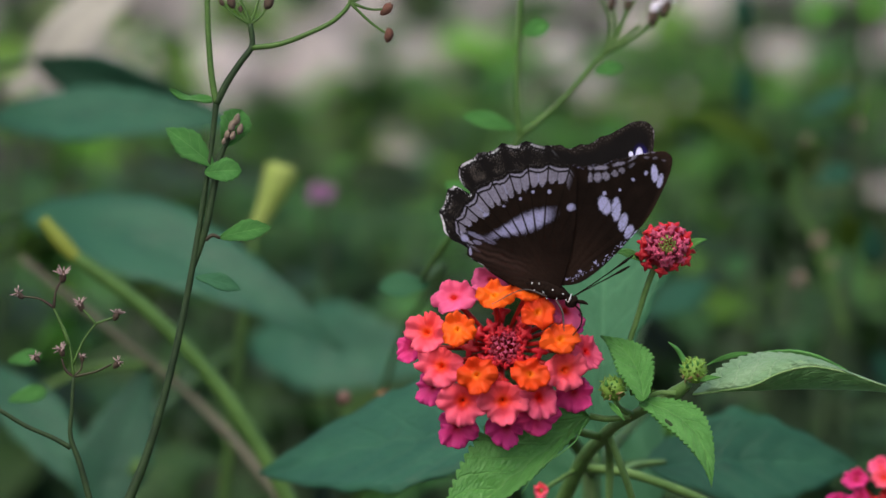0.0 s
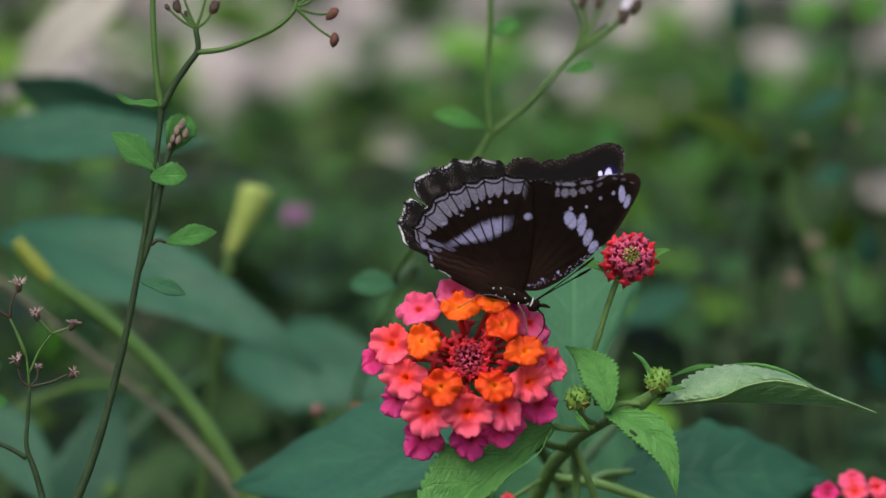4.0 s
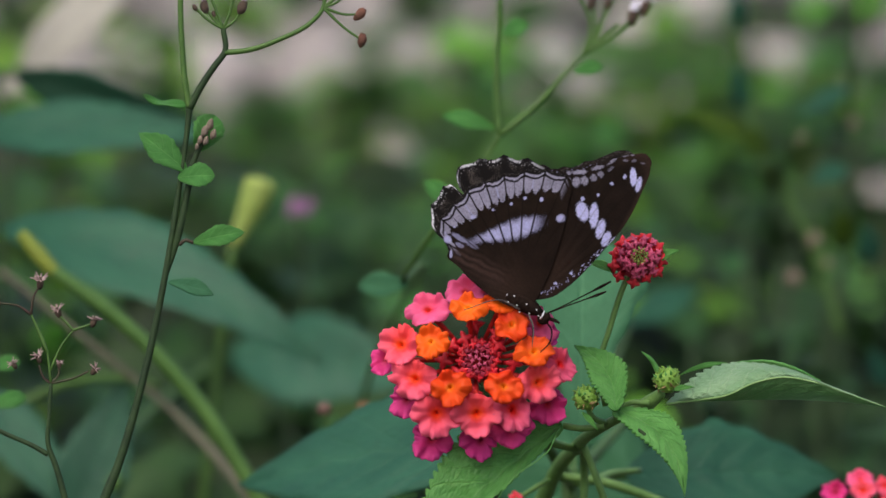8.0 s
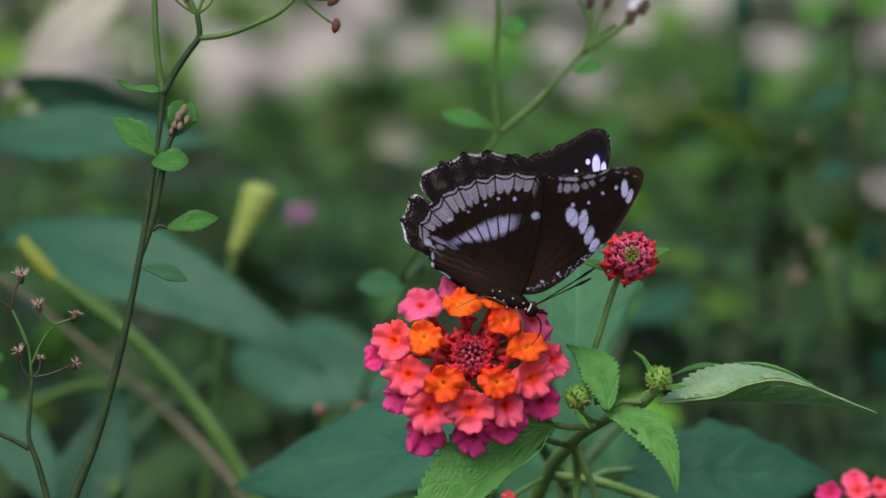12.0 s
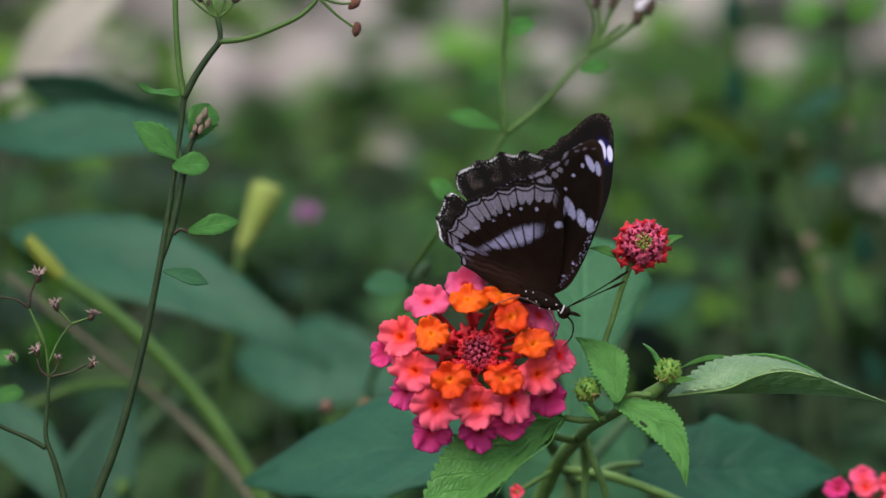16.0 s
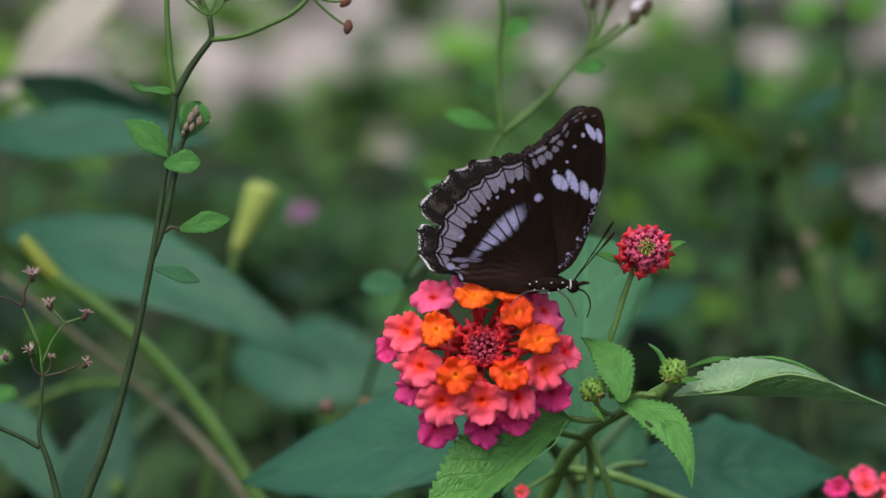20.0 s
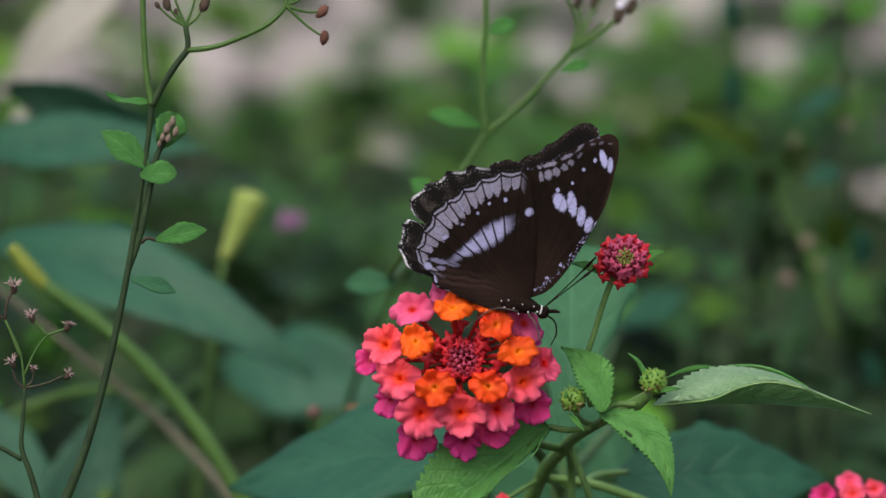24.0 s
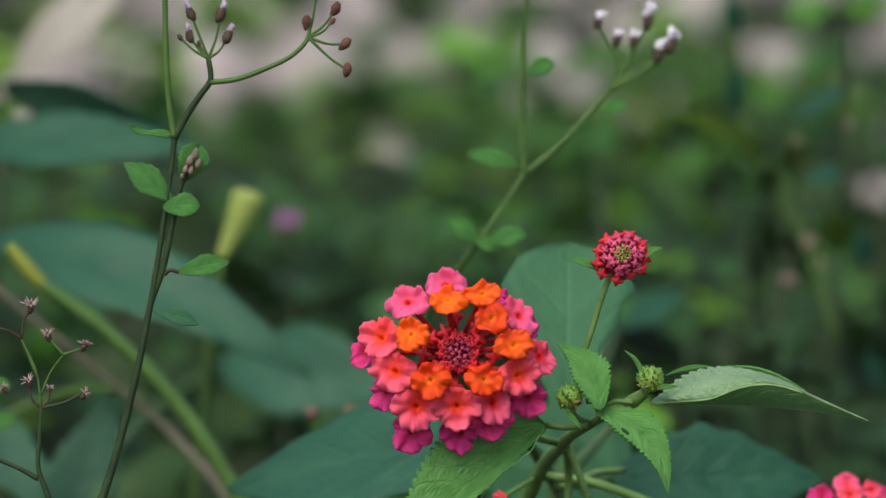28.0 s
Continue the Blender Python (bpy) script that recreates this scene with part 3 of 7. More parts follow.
def make_mauve_flower():
    ob = thing("mauve_flower", foot(spot(507, 388, 1.45)), "small faded mauve flower on a thin stem", "flower")
    root = ORIGIN[ob.name]
    c = spot(507, 388, 1.45)
    part("stem", tube([root, spot(520, 560, 1.45), c], (0.0015, 0.001, 0.0008), 6, 12), STEM_DARK, ob)
    for i in range(5):
        a = i * 2 * math.pi / 5 + 0.4
        out = (RIGHT * math.cos(a) * 1.35 + UP * math.sin(a)) * 0.0030
        part("petal", blade(c, c + out + RIGHT * (-0.0012 if i % 2 else 0.001), 0.003, BACK, fold=0.1, nu=8, nv=4, round_tip=0.6, widest=0.6), PINK_BLUR, ob)
    return ob


MAUVE = make_mauve_flower()


def make_dry_leaves():
    # Last row is an added leaf shape in place of pale stones between bushes.
    for b, t, w, face in (((20, 150, 1.6), (250, -60, 1.62), 0.017, (0, -1, 0.6)), ((-5, 175, 1.5), (40, 130, 1.5), 0.006, (0, -1, 0.2)), ((20, 215, 1.35), (55, 200, 1.35), 0.004, (0, -1, 0.4)), ((645, 312, 2.7), (730, 262, 2.7), 0.020, (0, -1, 0.1))):
        p, q = spot(*b), spot(*t)
        ob = thing("dry_leaf", p, "pale dried leaf on a thin twig, the farthest one in place of stones", "dry leaf", "dry leaves")
        part("leaf_blade", blade(p, q, w, Vector(face), fold=0.3, bend=0.06, wave=0.2, nu=14, nv=6, round_tip=0.4), DRY, ob)
        part("twig", tube([p, p.lerp(foot(p), 0.5) + Vector((-0.03, 0.02, 0)), foot(p + Vector((-0.03, 0.02, 0)))], (0.0008, 0.001, 0.0016), 5, 10), STEM_DARK, ob)


make_dry_leaves()


def make_slender_weed():
    d = 1.42
    ob = thing("slender_weed", foot(spot(1480, 800, d)), "slender weed with sparse teal and yellowish leaves in the undergrowth", "weed")
    root = ORIGIN[ob.name]
    part("stem", tube([root, spot(1470, 900, d), spot(1482, 600, d), spot(1490, 300, d), spot(1500, 60, d), spot(1490, -160, d)], (0.0014, 0.0009, 0.0007, 0.0005), 6, 30), STEM_DARK, ob)
    part("side_stem", tube([spot(1482, 600, d), spot(1420, 420, d), spot(1330, 250, d), spot(1296, 90, d), spot(1300, -120, d)], (0.0013, 0.0011, 0.0008), 6, 30), STEM, ob)
    for x0, y0, x1, y1, w, mat in ((1305, 200, 1292, 110, 0.0055, TEAL_LEAF), (1300, 60, 1290, -30, 0.005, TEAL_LEAF), (1535, 470, 1515, 400, 0.0075, TEAL_LEAF), (1486, 445, 1474, 370, 0.0085, LIME_LEAF), (1372, 340, 1330, 300, 0.009, BUSH_LEAF), (1390, 300, 1440, 255, 0.009, BUSH_LEAF), (1350, 275, 1290, 235, 0.008, LIME_LEAF),
                                   (1330, 250, 1200, 205, 0.006, LIME_LEAF), (1490, 300, 1420, 330, 0.007, BLUE_LEAF), (1560, 690, 1530, 620, 0.006, TEAL_LEAF), (1495, 160, 1400, 210, 0.006, BLUE_LEAF)):
        part("leaf", blade(spot(x0, y0, d), spot(x1, y1, d - 0.01), w, Vector((0, -1, 0.4)), fold=0.2, bend=0.05, nu=14, nv=6, thick=0.0002), mat, ob)
    # Pale balls on added stalks stand in for small out-of-focus glints.
    for x, y, r in ((1432, 430, 0.0023), (1396, 498, 0.0022), (1455, 470, 0.0014), (1502, 222, 0.0016), (1410, 250, 0.0014)):
        c = spot(x, y, d)
        part("glint_stalk", tube([spot(1450, 520, d), c], (0.0005, 0.0004), 5, 6), STEM, ob)
        part("glint_ball", lump(c, r, None, None, 10, 8, 0.3), BUD_GREY, ob, "pale ball in place of an out-of-focus glint")


make_slender_weed()


# ---- small composite herbs: shared heads ----
def bud_head(parent, c, direction, size, tip=LILAC, tip_size=0.5, spread=1.0, coat=SEED_BROWN):
    """A scaly brown bud with a tuft of florets at its mouth."""
    direction = Vector(direction).normalized()
    q = direction.to_track_quat("Z", "Y").to_matrix()
    b = part("flower_bud", lump(c, (size * 0.62, size * 0.62, size), q, None, 10, 8, 0.3), coat, parent, "brown scaly flower bud")
    if tip:
        bm = bmesh.new()
        rnd = random.Random(int(abs(c[0]) * 1e6) % 9973)
        for i in range(9):
            a = i * 2.4
            o = q @ Vector((math.cos(a) * size * 0.32, math.sin(a) * size * 0.32, 0)) * rnd.uniform(0.3, 1.0) * spread
            lump(c + direction * size * (1.0 - 0.2 * (spread - 1) + rnd.uniform(0, tip_size)) + o, (size * 0.2 * spread, size * 0.2 * spread, size * 0.42), q, bm, 6, 5)
        part("petals", bm, tip, b, "tuft of lilac-white petals")
    return b


def seed_star(parent, c, direction, size):
    """An open dry seed head: a brown base and a star of pale bristles."""
    direction = Vector(direction).normalized()
    q = direction.to_track_quat("Z", "Y").to_matrix()
    b = part("seed_head", lump(c, (size * 0.52, size * 0.52, size * 0.85), q, None, 8, 6, 0.2), SEED_BROWN, parent, "spent brown seed head")
    bm = bmesh.new()
    rnd = random.Random(int(abs(c[0]) * 1e6) % 9967)
    for i in range(13):
        a = i * 2 * math.pi / 13 + rnd.uniform(-0.2, 0.2)
        e = rnd.uniform(-0.15, 0.9)
        out = q @ Vector((math.cos(a) * math.cos(e), math.sin(a) * math.cos(e), math.sin(e)))
        tube([c + direction * size * 0.4, c + direction * size * 0.4 + out * size * rnd.uniform(0.9, 1.5)], (size * 0.17, size * 0.06), 5, 4, bm)
    part("bristles", bm, SEED_PALE, b, "pale pinkish bristles")
    return b


def make_tall_herb():
    d = DIST - 0.004
    ob = thing("ironweed_herb", foot(spot(160, 882, d)), "slender green herb with small oval leaves and brown buds", "herb")
    root = ORIGIN[ob.name]

    def S(x, y, dd=0.0):
        return spot(x, y, d + dd)

    part("main_stem", tube([root, S(120, 1400), S(150, 960), S(185, 870), S(228, 720), S(266, 540), S(290, 390), S(303, 300), S(309, 242)], (0.0016, 0.0011, 0.0009, 0.00078, 0.00068, 0.0006, 0.0005, 0.0005, 0.00062), 8, 70, None, 0.05), STEM_DARK, ob)
    part("side_stem", tube([S(263, 556, 0.0004), S(289, 470), S(305, 395), S(318, 335), S(336, 296)], (0.00025, 0.00068, 0.00062, 0.0005, 0.0004), 8, 24), STEM_DARK, ob)
    part("branch", tube([S(309, 245), S(302, 205), S(296, 140), S(292, 0), S(288, -160)], (0.00062, 0.00055, 0.0005), 8, 24), STEM, ob)
    part("branch", tube([S(308, 246), S(330, 205), S(355, 168), S(372, 144), S(369, 104)], (0.0007, 0.0006, 0.00055, 0.0005), 8, 24), STEM_DARK, ob)
    part("branch", tube([S(372, 146), S(412, 142), S(470, 122), S(525, 92), S(545, 68), S(548, 40)], (0.00055, 0.0005, 0.00045, 0.0004, 0.00035), 8, 24), STEM, ob)
    leaves = (((304, 357), (219, 288), 0.0056, (0.2, -1, 0.4), 0.5, 0.1), ((288, 368, -0.001), (354, 364, -0.002), 0.0048, (0.1, -1, 0.5), 0.55, 0.5),
              ((315, 483), (407, 464), 0.0042, (0, -1, 0.5), 0.5, 0.2), ((272, 552), (352, 575), 0.0034, (0, -1, 0.8), 0.5, 0.3),
              ((305, 238), (226, 222), 0.0024, (0, -0.6, 1), 0.4, 0.0), ((322, 322, 0.001), (354, 256, 0.001), 0.0060, (0.2, -1, 0.2), 0.6, 0.6))
    for i, (b, t, w, face, wide, rt) in enumerate(leaves):
        part("leaf", blade(S(*b), S(*t), w, Vector(face), teeth=7, fold=0.22, bend=-0.11 if i == 4 else 0.07, wave=0.35 if i == 4 else 0.08, widest=wide, round_tip=rt, nu=20, nv=6, thick=0.0002, seed=i), HERB_LEAF if i == 4 else FRESH_LEAF if i == 3 else HERB_LEAF, ob)
    part("leaf_stalk", tube([S(290, 487), S(302, 478), S(316, 483)], (0.0004, 0.0003), 6, 8), STEM_PURPLE, ob)
    # buds of the side shoot
    for x, y, s in ((336, 285, 0.0010), (345, 274, 0.0010), (328, 300, 0.0008), (351, 291, 0.0009), (322, 312, 0.0006), (338, 302, 0.0008)):
        bud_head(ob, S(x, y, -0.001), UP + RIGHT * 0.3, s, None, coat=BUD_GREY)
    # two heads of buds
    for hub, rows in (((369, 104), ((338, 25, 1.5, -0.5), (390, 27, 1.6, 0.35), (336, 65, 1.4, -0.2), (402, 66, 1.5, 0.4), (319, 67, 0.8, -0.6), (352, 78, 0.7, -0.2))),
                      ((545, 66), ((543, 40, 1.5, 0.0), (594, 16, 1.5, 0.5), (611, 78, 1.5, 0.9), (614, 124, 1.4, 0.15), (560, -20, 1.3, 0.1), (588, 38, 0.9, 0.8)))):
        for x, y, s, lean in rows:
            c = S(x, y)
            h = S(*hub)
            mid = h.lerp(c, 0.55) - UP * 0.0006 + RIGHT * 0.0002
            part("bud_stalk", tube([h, mid, c], (0.00032, 0.00022, 0.00022), 6, 10), STEM, ob)
            bud_head(ob, c, UP + RIGHT * lean, s * 0.92e-3, LILAC_DULL if s > 1 and x < 420 else None, 0.6, coat=SEED_BROWN if x < 420 else BUD_RUSSET)
    return ob


HERB = make_tall_herb()


def make_seed_herb():
    d = DIST + 0.004
    ob = thing("seeding_herb", foot(spot(90, 882, d)), "thin dark herb with spent pinkish seed heads", "herb")
    root = ORIGIN[ob.name]

    def S(x, y):
        return spot(x, y, d)

    part("main_stem", tube([root, S(100, 1300), S(105, 960), S(82, 870), S(68, 830), S(70, 775), S(73, 722)], (0.0009, 0.0007, 0.0006, 0.00048, 0.0004, 0.00034), 8, 40), STEM_DARK, ob)
    part("branch", tube([S(68, 848), S(40, 832), S(-10, 810), S(-60, 780)], (0.00048, 0.0004, 0.0004), 8, 14), STEM_DARK, ob)
    twigs = (((73, 722), (65, 660), (38, 600), 2), ((66, 668), (42, 610), (36, 598), 2), ((72, 700), (92, 655), (112, 628), 2), ((73, 722), (60, 712), (52, 690), 3),
             ((73, 722), (86, 708), (88, 690), 3), ((73, 722), (115, 712), (140, 700), 3), ((38, 600), (42, 570), (52, 550), 3), ((112, 628), (98, 612), (86, 600), 2), ((112, 628), (130, 622), (147, 616), 2), ((38, 600), (15, 585), (-20, 580), 3))
    for a, b, c, k in twigs:
        part("twig", tube([S(*a), S(*b), S(*c)], (0.00028, 0.00021, 0.00018), 6, 10), STEM if k == 2 else STEM_PURPLE, ob)
    for x, y, lean, s in ((54, 545, 0.1, 1.25), (86, 597, -0.2, 1.1), (148, 614, 0.5, 1.1), (52, 678, -0.3, 1.0), (88, 690, 0.1, 0.75), (149, 700, 0.8, 1.0), (-22, 578, -0.8, 1.0), (8, 690, -0.6, 0.9)):
        seed_star(ob, S(x, y), UP + RIGHT * lean + BACK * 0.3, s * 1.1e-3)
    for b, t, w in (((-40, 760), (30, 742), 0.0032), ((-40, 690), (20, 680), 0.003)):
        part("leaf", blade(spot(*b, 1.0), spot(*t, 1.0), w * 1.1, Vector((0, -1, 0.4)), fold=0.1, widest=0.6, round_tip=0.7, nu=12, nv=6, thick=0.0002), HERB_LEAF, ob)
    return ob


SEEDS = make_seed_herb()


def make_back_herb():
    d = 1.02
    ob = thing("pale_flowered_herb", foot(spot(800, 560, d)), "slender herb with tiny lilac-white flowers behind the blossom", "herb")
    root = ORIGIN[ob.name]

    def S(x, y):
        return spot(x, y, d)

    part("main_stem", tube([root, spot(640, 900, 1.28), spot(690, 720, 1.24), spot(786, 540, 1.14), S(848, 425), S(905, 345), S(930, 306)], (0.0012, 0.0009, 0.0007, 0.0006, 0.00055, 0.0007), 8, 40), STEM, ob)
    part("branch", tube([S(929, 308), S(924, 240), S(927, 120), S(932, 0), S(930, -150)], (0.0007, 0.0006, 0.0005), 8, 20), STEM, ob)
    part("branch", tube([S(928, 308), S(985, 262), S(1040, 205), S(1075, 165), S(1140, 112)], (0.0007, 0.0006, 0.0005, 0.0004), 8, 20), STEM, ob)
    for x, y, bx, by in ((1060, 38, 1090, 105), (1146, 35, 1105, 105), (1092, 70, 1098, 115), (1121, 70, 1105, 112), (1165, 95, 1140, 112), (1186, 78, 1150, 105)):
        part("twig", tube([S(1078, 162), S(bx, by + 12), S(x, y + 4)], (0.0005, 0.0004, 0.0003), 6, 12), STEM, ob)
        bud_head(ob, S(x, y + 3), UP + RIGHT * 0.3, 0.0018 if x > 1130 else 0.0014, LILAC, 1.0 if x > 1130 else 0.6, 1.9)
    for b, t, w in (((922, 296), (826, 272), 0.0038), ((932, 128), (982, 112), 0.004), ((1060, 196), (1112, 186), 0.003), ((848, 432), (796, 388), 0.0040), ((862, 430), (932, 414), 0.0044), ((838, 425), (882, 442), 0.003)):
        part("leaf", blade(S(*b), S(*t), w, Vector((0, -1, 0.5)), fold=0.2, widest=0.5, round_tip=0.4, nu=14, nv=6, thick=0.0002), HERB_LEAF, ob)
    part("leaf", blade(spot(768, 570, 1.06), spot(676, 574, 1.06), 0.0056, Vector((0, -1, 0.5)), fold=0.2, widest=0.5, round_tip=0.4, nu=14, nv=6, thick=0.0002), FRESH_LEAF, ob)
    return ob


BACK_HERB = make_back_herb()

# ---- lantana ----
def floret_mesh(name, radius, material, seed):
    """A trumpet floret of unit breadth times radius: a broad ruffled lip (towards -y), two side lobes and a hood round a pinched throat. Its face looks along z."""
    rnd = random.Random(seed)
    bm = bmesh.new()
    uv = bm.loops.layers.uv.verify()
    sides, rings = 72, 10
    lip = rnd.uniform(-8, 8)
    left, right, hood = rnd.uniform(0.84, 1.12), rnd.uniform(0.84, 1.12), rnd.uniform(0.72, 1.0)
    lobes = ((-112 + lip, 0.56, 0.46), (-70 + lip, 0.56, 0.46), (-91 + lip, 0.62, 0.40), (rnd.uniform(-10, 4), 0.56 * right, 0.48 * right), (26, 0.52 * right, 0.46), (180 - rnd.uniform(-10, 4), 0.56 * left, 0.48 * left), (154, 0.52 * left, 0.46),
             (104 + rnd.uniform(-14, 14), 0.46 * hood, 0.50), (76, 0.44 * hood, 0.48))

    def reach(a):
        out = 0.60
        for deg, dist, rad in lobes:
            d = a - radians(deg)
            h = dist * math.sin(d)
            if abs(h) < rad and math.cos(d) > -0.2:
                out = max(out, dist * math.cos(d) + math.sqrt(rad * rad - h * h))
        return out

    turn = rnd.uniform(0, 6)
    grid = [[] for _ in range(rings + 1)]
    for j in range(sides):
        a = 2 * math.pi * j / sides
        R = (reach(a - 0.05) + reach(a) + reach(a + 0.05)) / 3
        ruffle = noise.noise(Vector((math.cos(a) * 3.5, math.sin(a) * 3.5, seed * 1.7)))
        R *= 1 + 0.08 * ruffle + 0.07 * noise.noise(Vector((math.cos(a) * 9, math.sin(a) * 9, seed * 0.7)))
        down, up = max(0.0, -math.sin(a)), max(0.0, math.sin(a))
        for i in range(rings + 1):
            u = i / rings
            r = 0.03 + (R - 0.03) * u
            z = -0.30 * math.exp(-(r / 0.075) ** 2) + r * r * (0.16 + 0.26 * down + 0.30 * up)
            z -= 0.34 * u ** 6 * (0.75 + 0.7 * noise.noise(Vector((math.cos(a) * 2, math.sin(a) * 2, seed * 3.1))))
            z += 0.20 * u ** 3 * ruffle + 0.16 * u ** 4 * noise.noise(Vector((math.cos(a) * 7, math.sin(a) * 7, seed * 0.9 + turn)))
            z -= 0.30 * u * max(0.0, 0.88 - R)
            z += 0.24 * noise.noise(Vector((r * math.cos(a) * 2.2, r * math.sin(a) * 2.2, seed * 2.3))) * min(1, r * 2.5)
            grid[i].append(bm.verts.new((r * math.cos(a) * radius, r * math.sin(a) * radius, z * radius)))
    under = [[bm.verts.new(v.co - Vector((0, 0, 0.05 * radius))) for v in ring] for ring in grid]
    for i in range(rings):
        for j in range(sides):
            n = (j + 1) % sides
            for g, order in ((grid, 1), (under, -1)):
                q = ((g[i][j], (i, j)), (g[i + 1][j], (i + 1, j)), (g[i + 1][n], (i + 1, j + 1)), (g[i][n], (i, j + 1)))[::order]
                f = bm.faces.new([v for v, _ in q])
                for lp, (_, (p, k)) in zip(f.loops, q):
                    lp[uv].uv = (p / rings, k / sides)
    for j in range(sides):
        n = (j + 1) % sides
        f = bm.faces.new((grid[-1][j], under[-1][j], under[-1][n], grid[-1][n]))
        for lp in f.loops:
            lp[uv].uv = (1.0, j / sides)
    return mesh_of(bm, name, material)


def star_bud_mesh(name, radius, material, height=1.0):
    """A closed four-cornered bud on its short tube."""
    bm = bmesh.new()
    rings = []
    for z, r, star in ((-2.2, 0.30, 0.0), (-0.6, 0.42, 0.0), (-0.1, 0.72, 0.35), (0.25, 1.08, 0.85), (0.5, 0.78, 0.7), (0.66, 0.22, 0.2)):
        ring = []
        for j in range(16):
            a = 2 * math.pi * j / 16
            k = 1 - star * (0.5 - 0.5 * math.cos(4 * a)) * 0.75
            ring.append(bm.verts.new((r * k * radius * math.cos(a), r * k * radius * math.sin(a), z * radius * height)))
        rings.append(ring)
    for p, q in zip(rings, rings[1:]):
        for j in range(16):
            bm.faces.new((p[j], p[(j + 1) % 16], q[(j + 1) % 16], q[j]))
    bm.faces.new(rings[-1])
    return mesh_of(bm, name, material)


def facing(c, normal, spin=0.0):
    return Matrix.Translation(c) @ Vector(normal).to_track_quat("Z", "Y").to_matrix().to_4x4() @ Matrix.Rotation(spin, 4, "Z")


FLORETS = {kind: [floret_mesh("floret", 0.001, mat, seed + k) for k in range(5)] for kind, mat, seed in (("o", ORANGE, 11), ("c", CORAL, 21), ("p", PINK, 31), ("m", MAGENTA, 41))}
STAR_RED = star_bud_mesh("bud", 0.00125, RED_BUD)
STAR_CRIMSON = star_bud_mesh("bud", 0.00105, CRIMSON_BUD)
STAR_MAUVE = star_bud_mesh("bud", 0.00095, MAUVE_BUD)
STAR_LIME = star_bud_mesh("bud", 0.0008, CENTRE_LIME)


def flower_head(parent, cx, cy, d, florets, lift=0.0115, reach=172.0, k=1.0):
    """A domed head k times full size: florets as (x, y, kind, breadth, height, spin) about the full-size head's middle, a whorl of star buds in its eye."""
    c = spot(cx, cy, d)
    core = c + AHEAD * 0.004 * k
    head = part("flower_head", lump(core + AHEAD * 0.002 * k, (0.0035 * k, 0.0035 * k, 0.004 * k), None, None, 12, 8, 0.2), TUBE_RED, parent, "domed cluster of orange, coral and magenta florets", origin=core)
    rnd = random.Random(cx)
    unit = 1e-4 * k
    for i, (x, y, kind, w, h, spin) in enumerate(florets):
        dx, dy = x - 805, 628 - y
        rho = min(math.hypot(dx, dy) / reach, 1.0)
        out = (RIGHT * dx + UP * dy).normalized()
        back = lift * math.sqrt(1 - rho * rho * 0.94) - 0.004 + {"o": 0.0016, "c": 0.0, "p": -0.0016, "m": -0.0026}[kind]
        place = c + (RIGHT * dx + UP * dy) * unit + BACK * (back * k)
        tilt = {"o": 0.30, "c": 0.42, "p": 0.5, "m": 0.5}[kind] * rho
        normal = (BACK + out * tilt + UP * 0.24 + RIGHT * rnd.uniform(-0.2, 0.2) + UP * rnd.uniform(-0.12, 0.2)).normalized()
        grow = {"o": 0.98, "c": 1.02, "p": 1.0, "m": 0.94}[kind] * 0.95
        size = Matrix.Diagonal((w * 0.056 * grow * k, h * 0.060 * grow * k, (w + h) * 0.030 * k, 1))
        piece("floret", FLORETS[kind][i % 5], head, facing(place, normal, radians(spin)) @ size)
        part("floret_tube", tube([core + out * 0.0012 * k, core.lerp(place, 0.5) + BACK * 0.0012 * k, place - normal * 0.0012 * k], (0.00040 * k, 0.00042 * k, 0.0006 * k), 6, 8), TUBE_RED, head, origin=core)
    hub = c + (RIGHT * 7 + UP * 5) * unit
    for i in range(56):
        outer = i >= 44
        r = 43.0 + 9.0 * (i % 3) if outer else 1.0 + 5.2 * math.sqrt(i)
        a = (i - 44) * 2 * math.pi / 12 + rnd.uniform(-0.15, 0.15) if outer else i * 2.39996
        rho = r / 60.0
        toward = RIGHT * math.cos(a) + UP * math.sin(a)
        place = hub + toward * (r * unit) + BACK * ((0.0040 - 0.0016 * rho * rho + rnd.uniform(-0.0003, 0.0003)) * k)
        s = (rnd.uniform(1.2, 1.5) if outer else 0.46 + 0.52 * min(rho, 1.0)) * k
        me = STAR_RED if r > 27 else STAR_CRIMSON if r > 17 else STAR_MAUVE
        piece("bud", me, head, facing(place, BACK + toward * (0.25 if outer else 0.5 * rho), a + rnd.uniform(-0.3, 0.3)) @ Matrix.Diagonal((s, s, s * 0.8, 1)))
        if outer:
            part("bud_tube", tube([core + toward * 0.001 * k, place - (BACK + toward * 0.6) * 0.0012 * k], (0.0004 * k, 0.0005 * k), 6, 6), TUBE_RED, head, origin=core)
    return head


HEAD_ROWS = [(793, 531, "o", 62, 54, 0), (853, 519, "o", 62, 48, 10), (869, 561, "o", 60, 58, 25), (909, 608, "o", 70, 54, 8), (728, 590, "o", 60, 66, -20), (761, 671, "o", 66, 64, 12), (856, 669, "o", 64, 58, -12),
             (699, 656, "c", 76, 68, -15), (675, 597, "c", 74, 66, -10), (738, 718, "c", 78, 78, -8), (808, 717, "c", 80, 72, 4), (871, 711, "c", 72, 70, 10)]
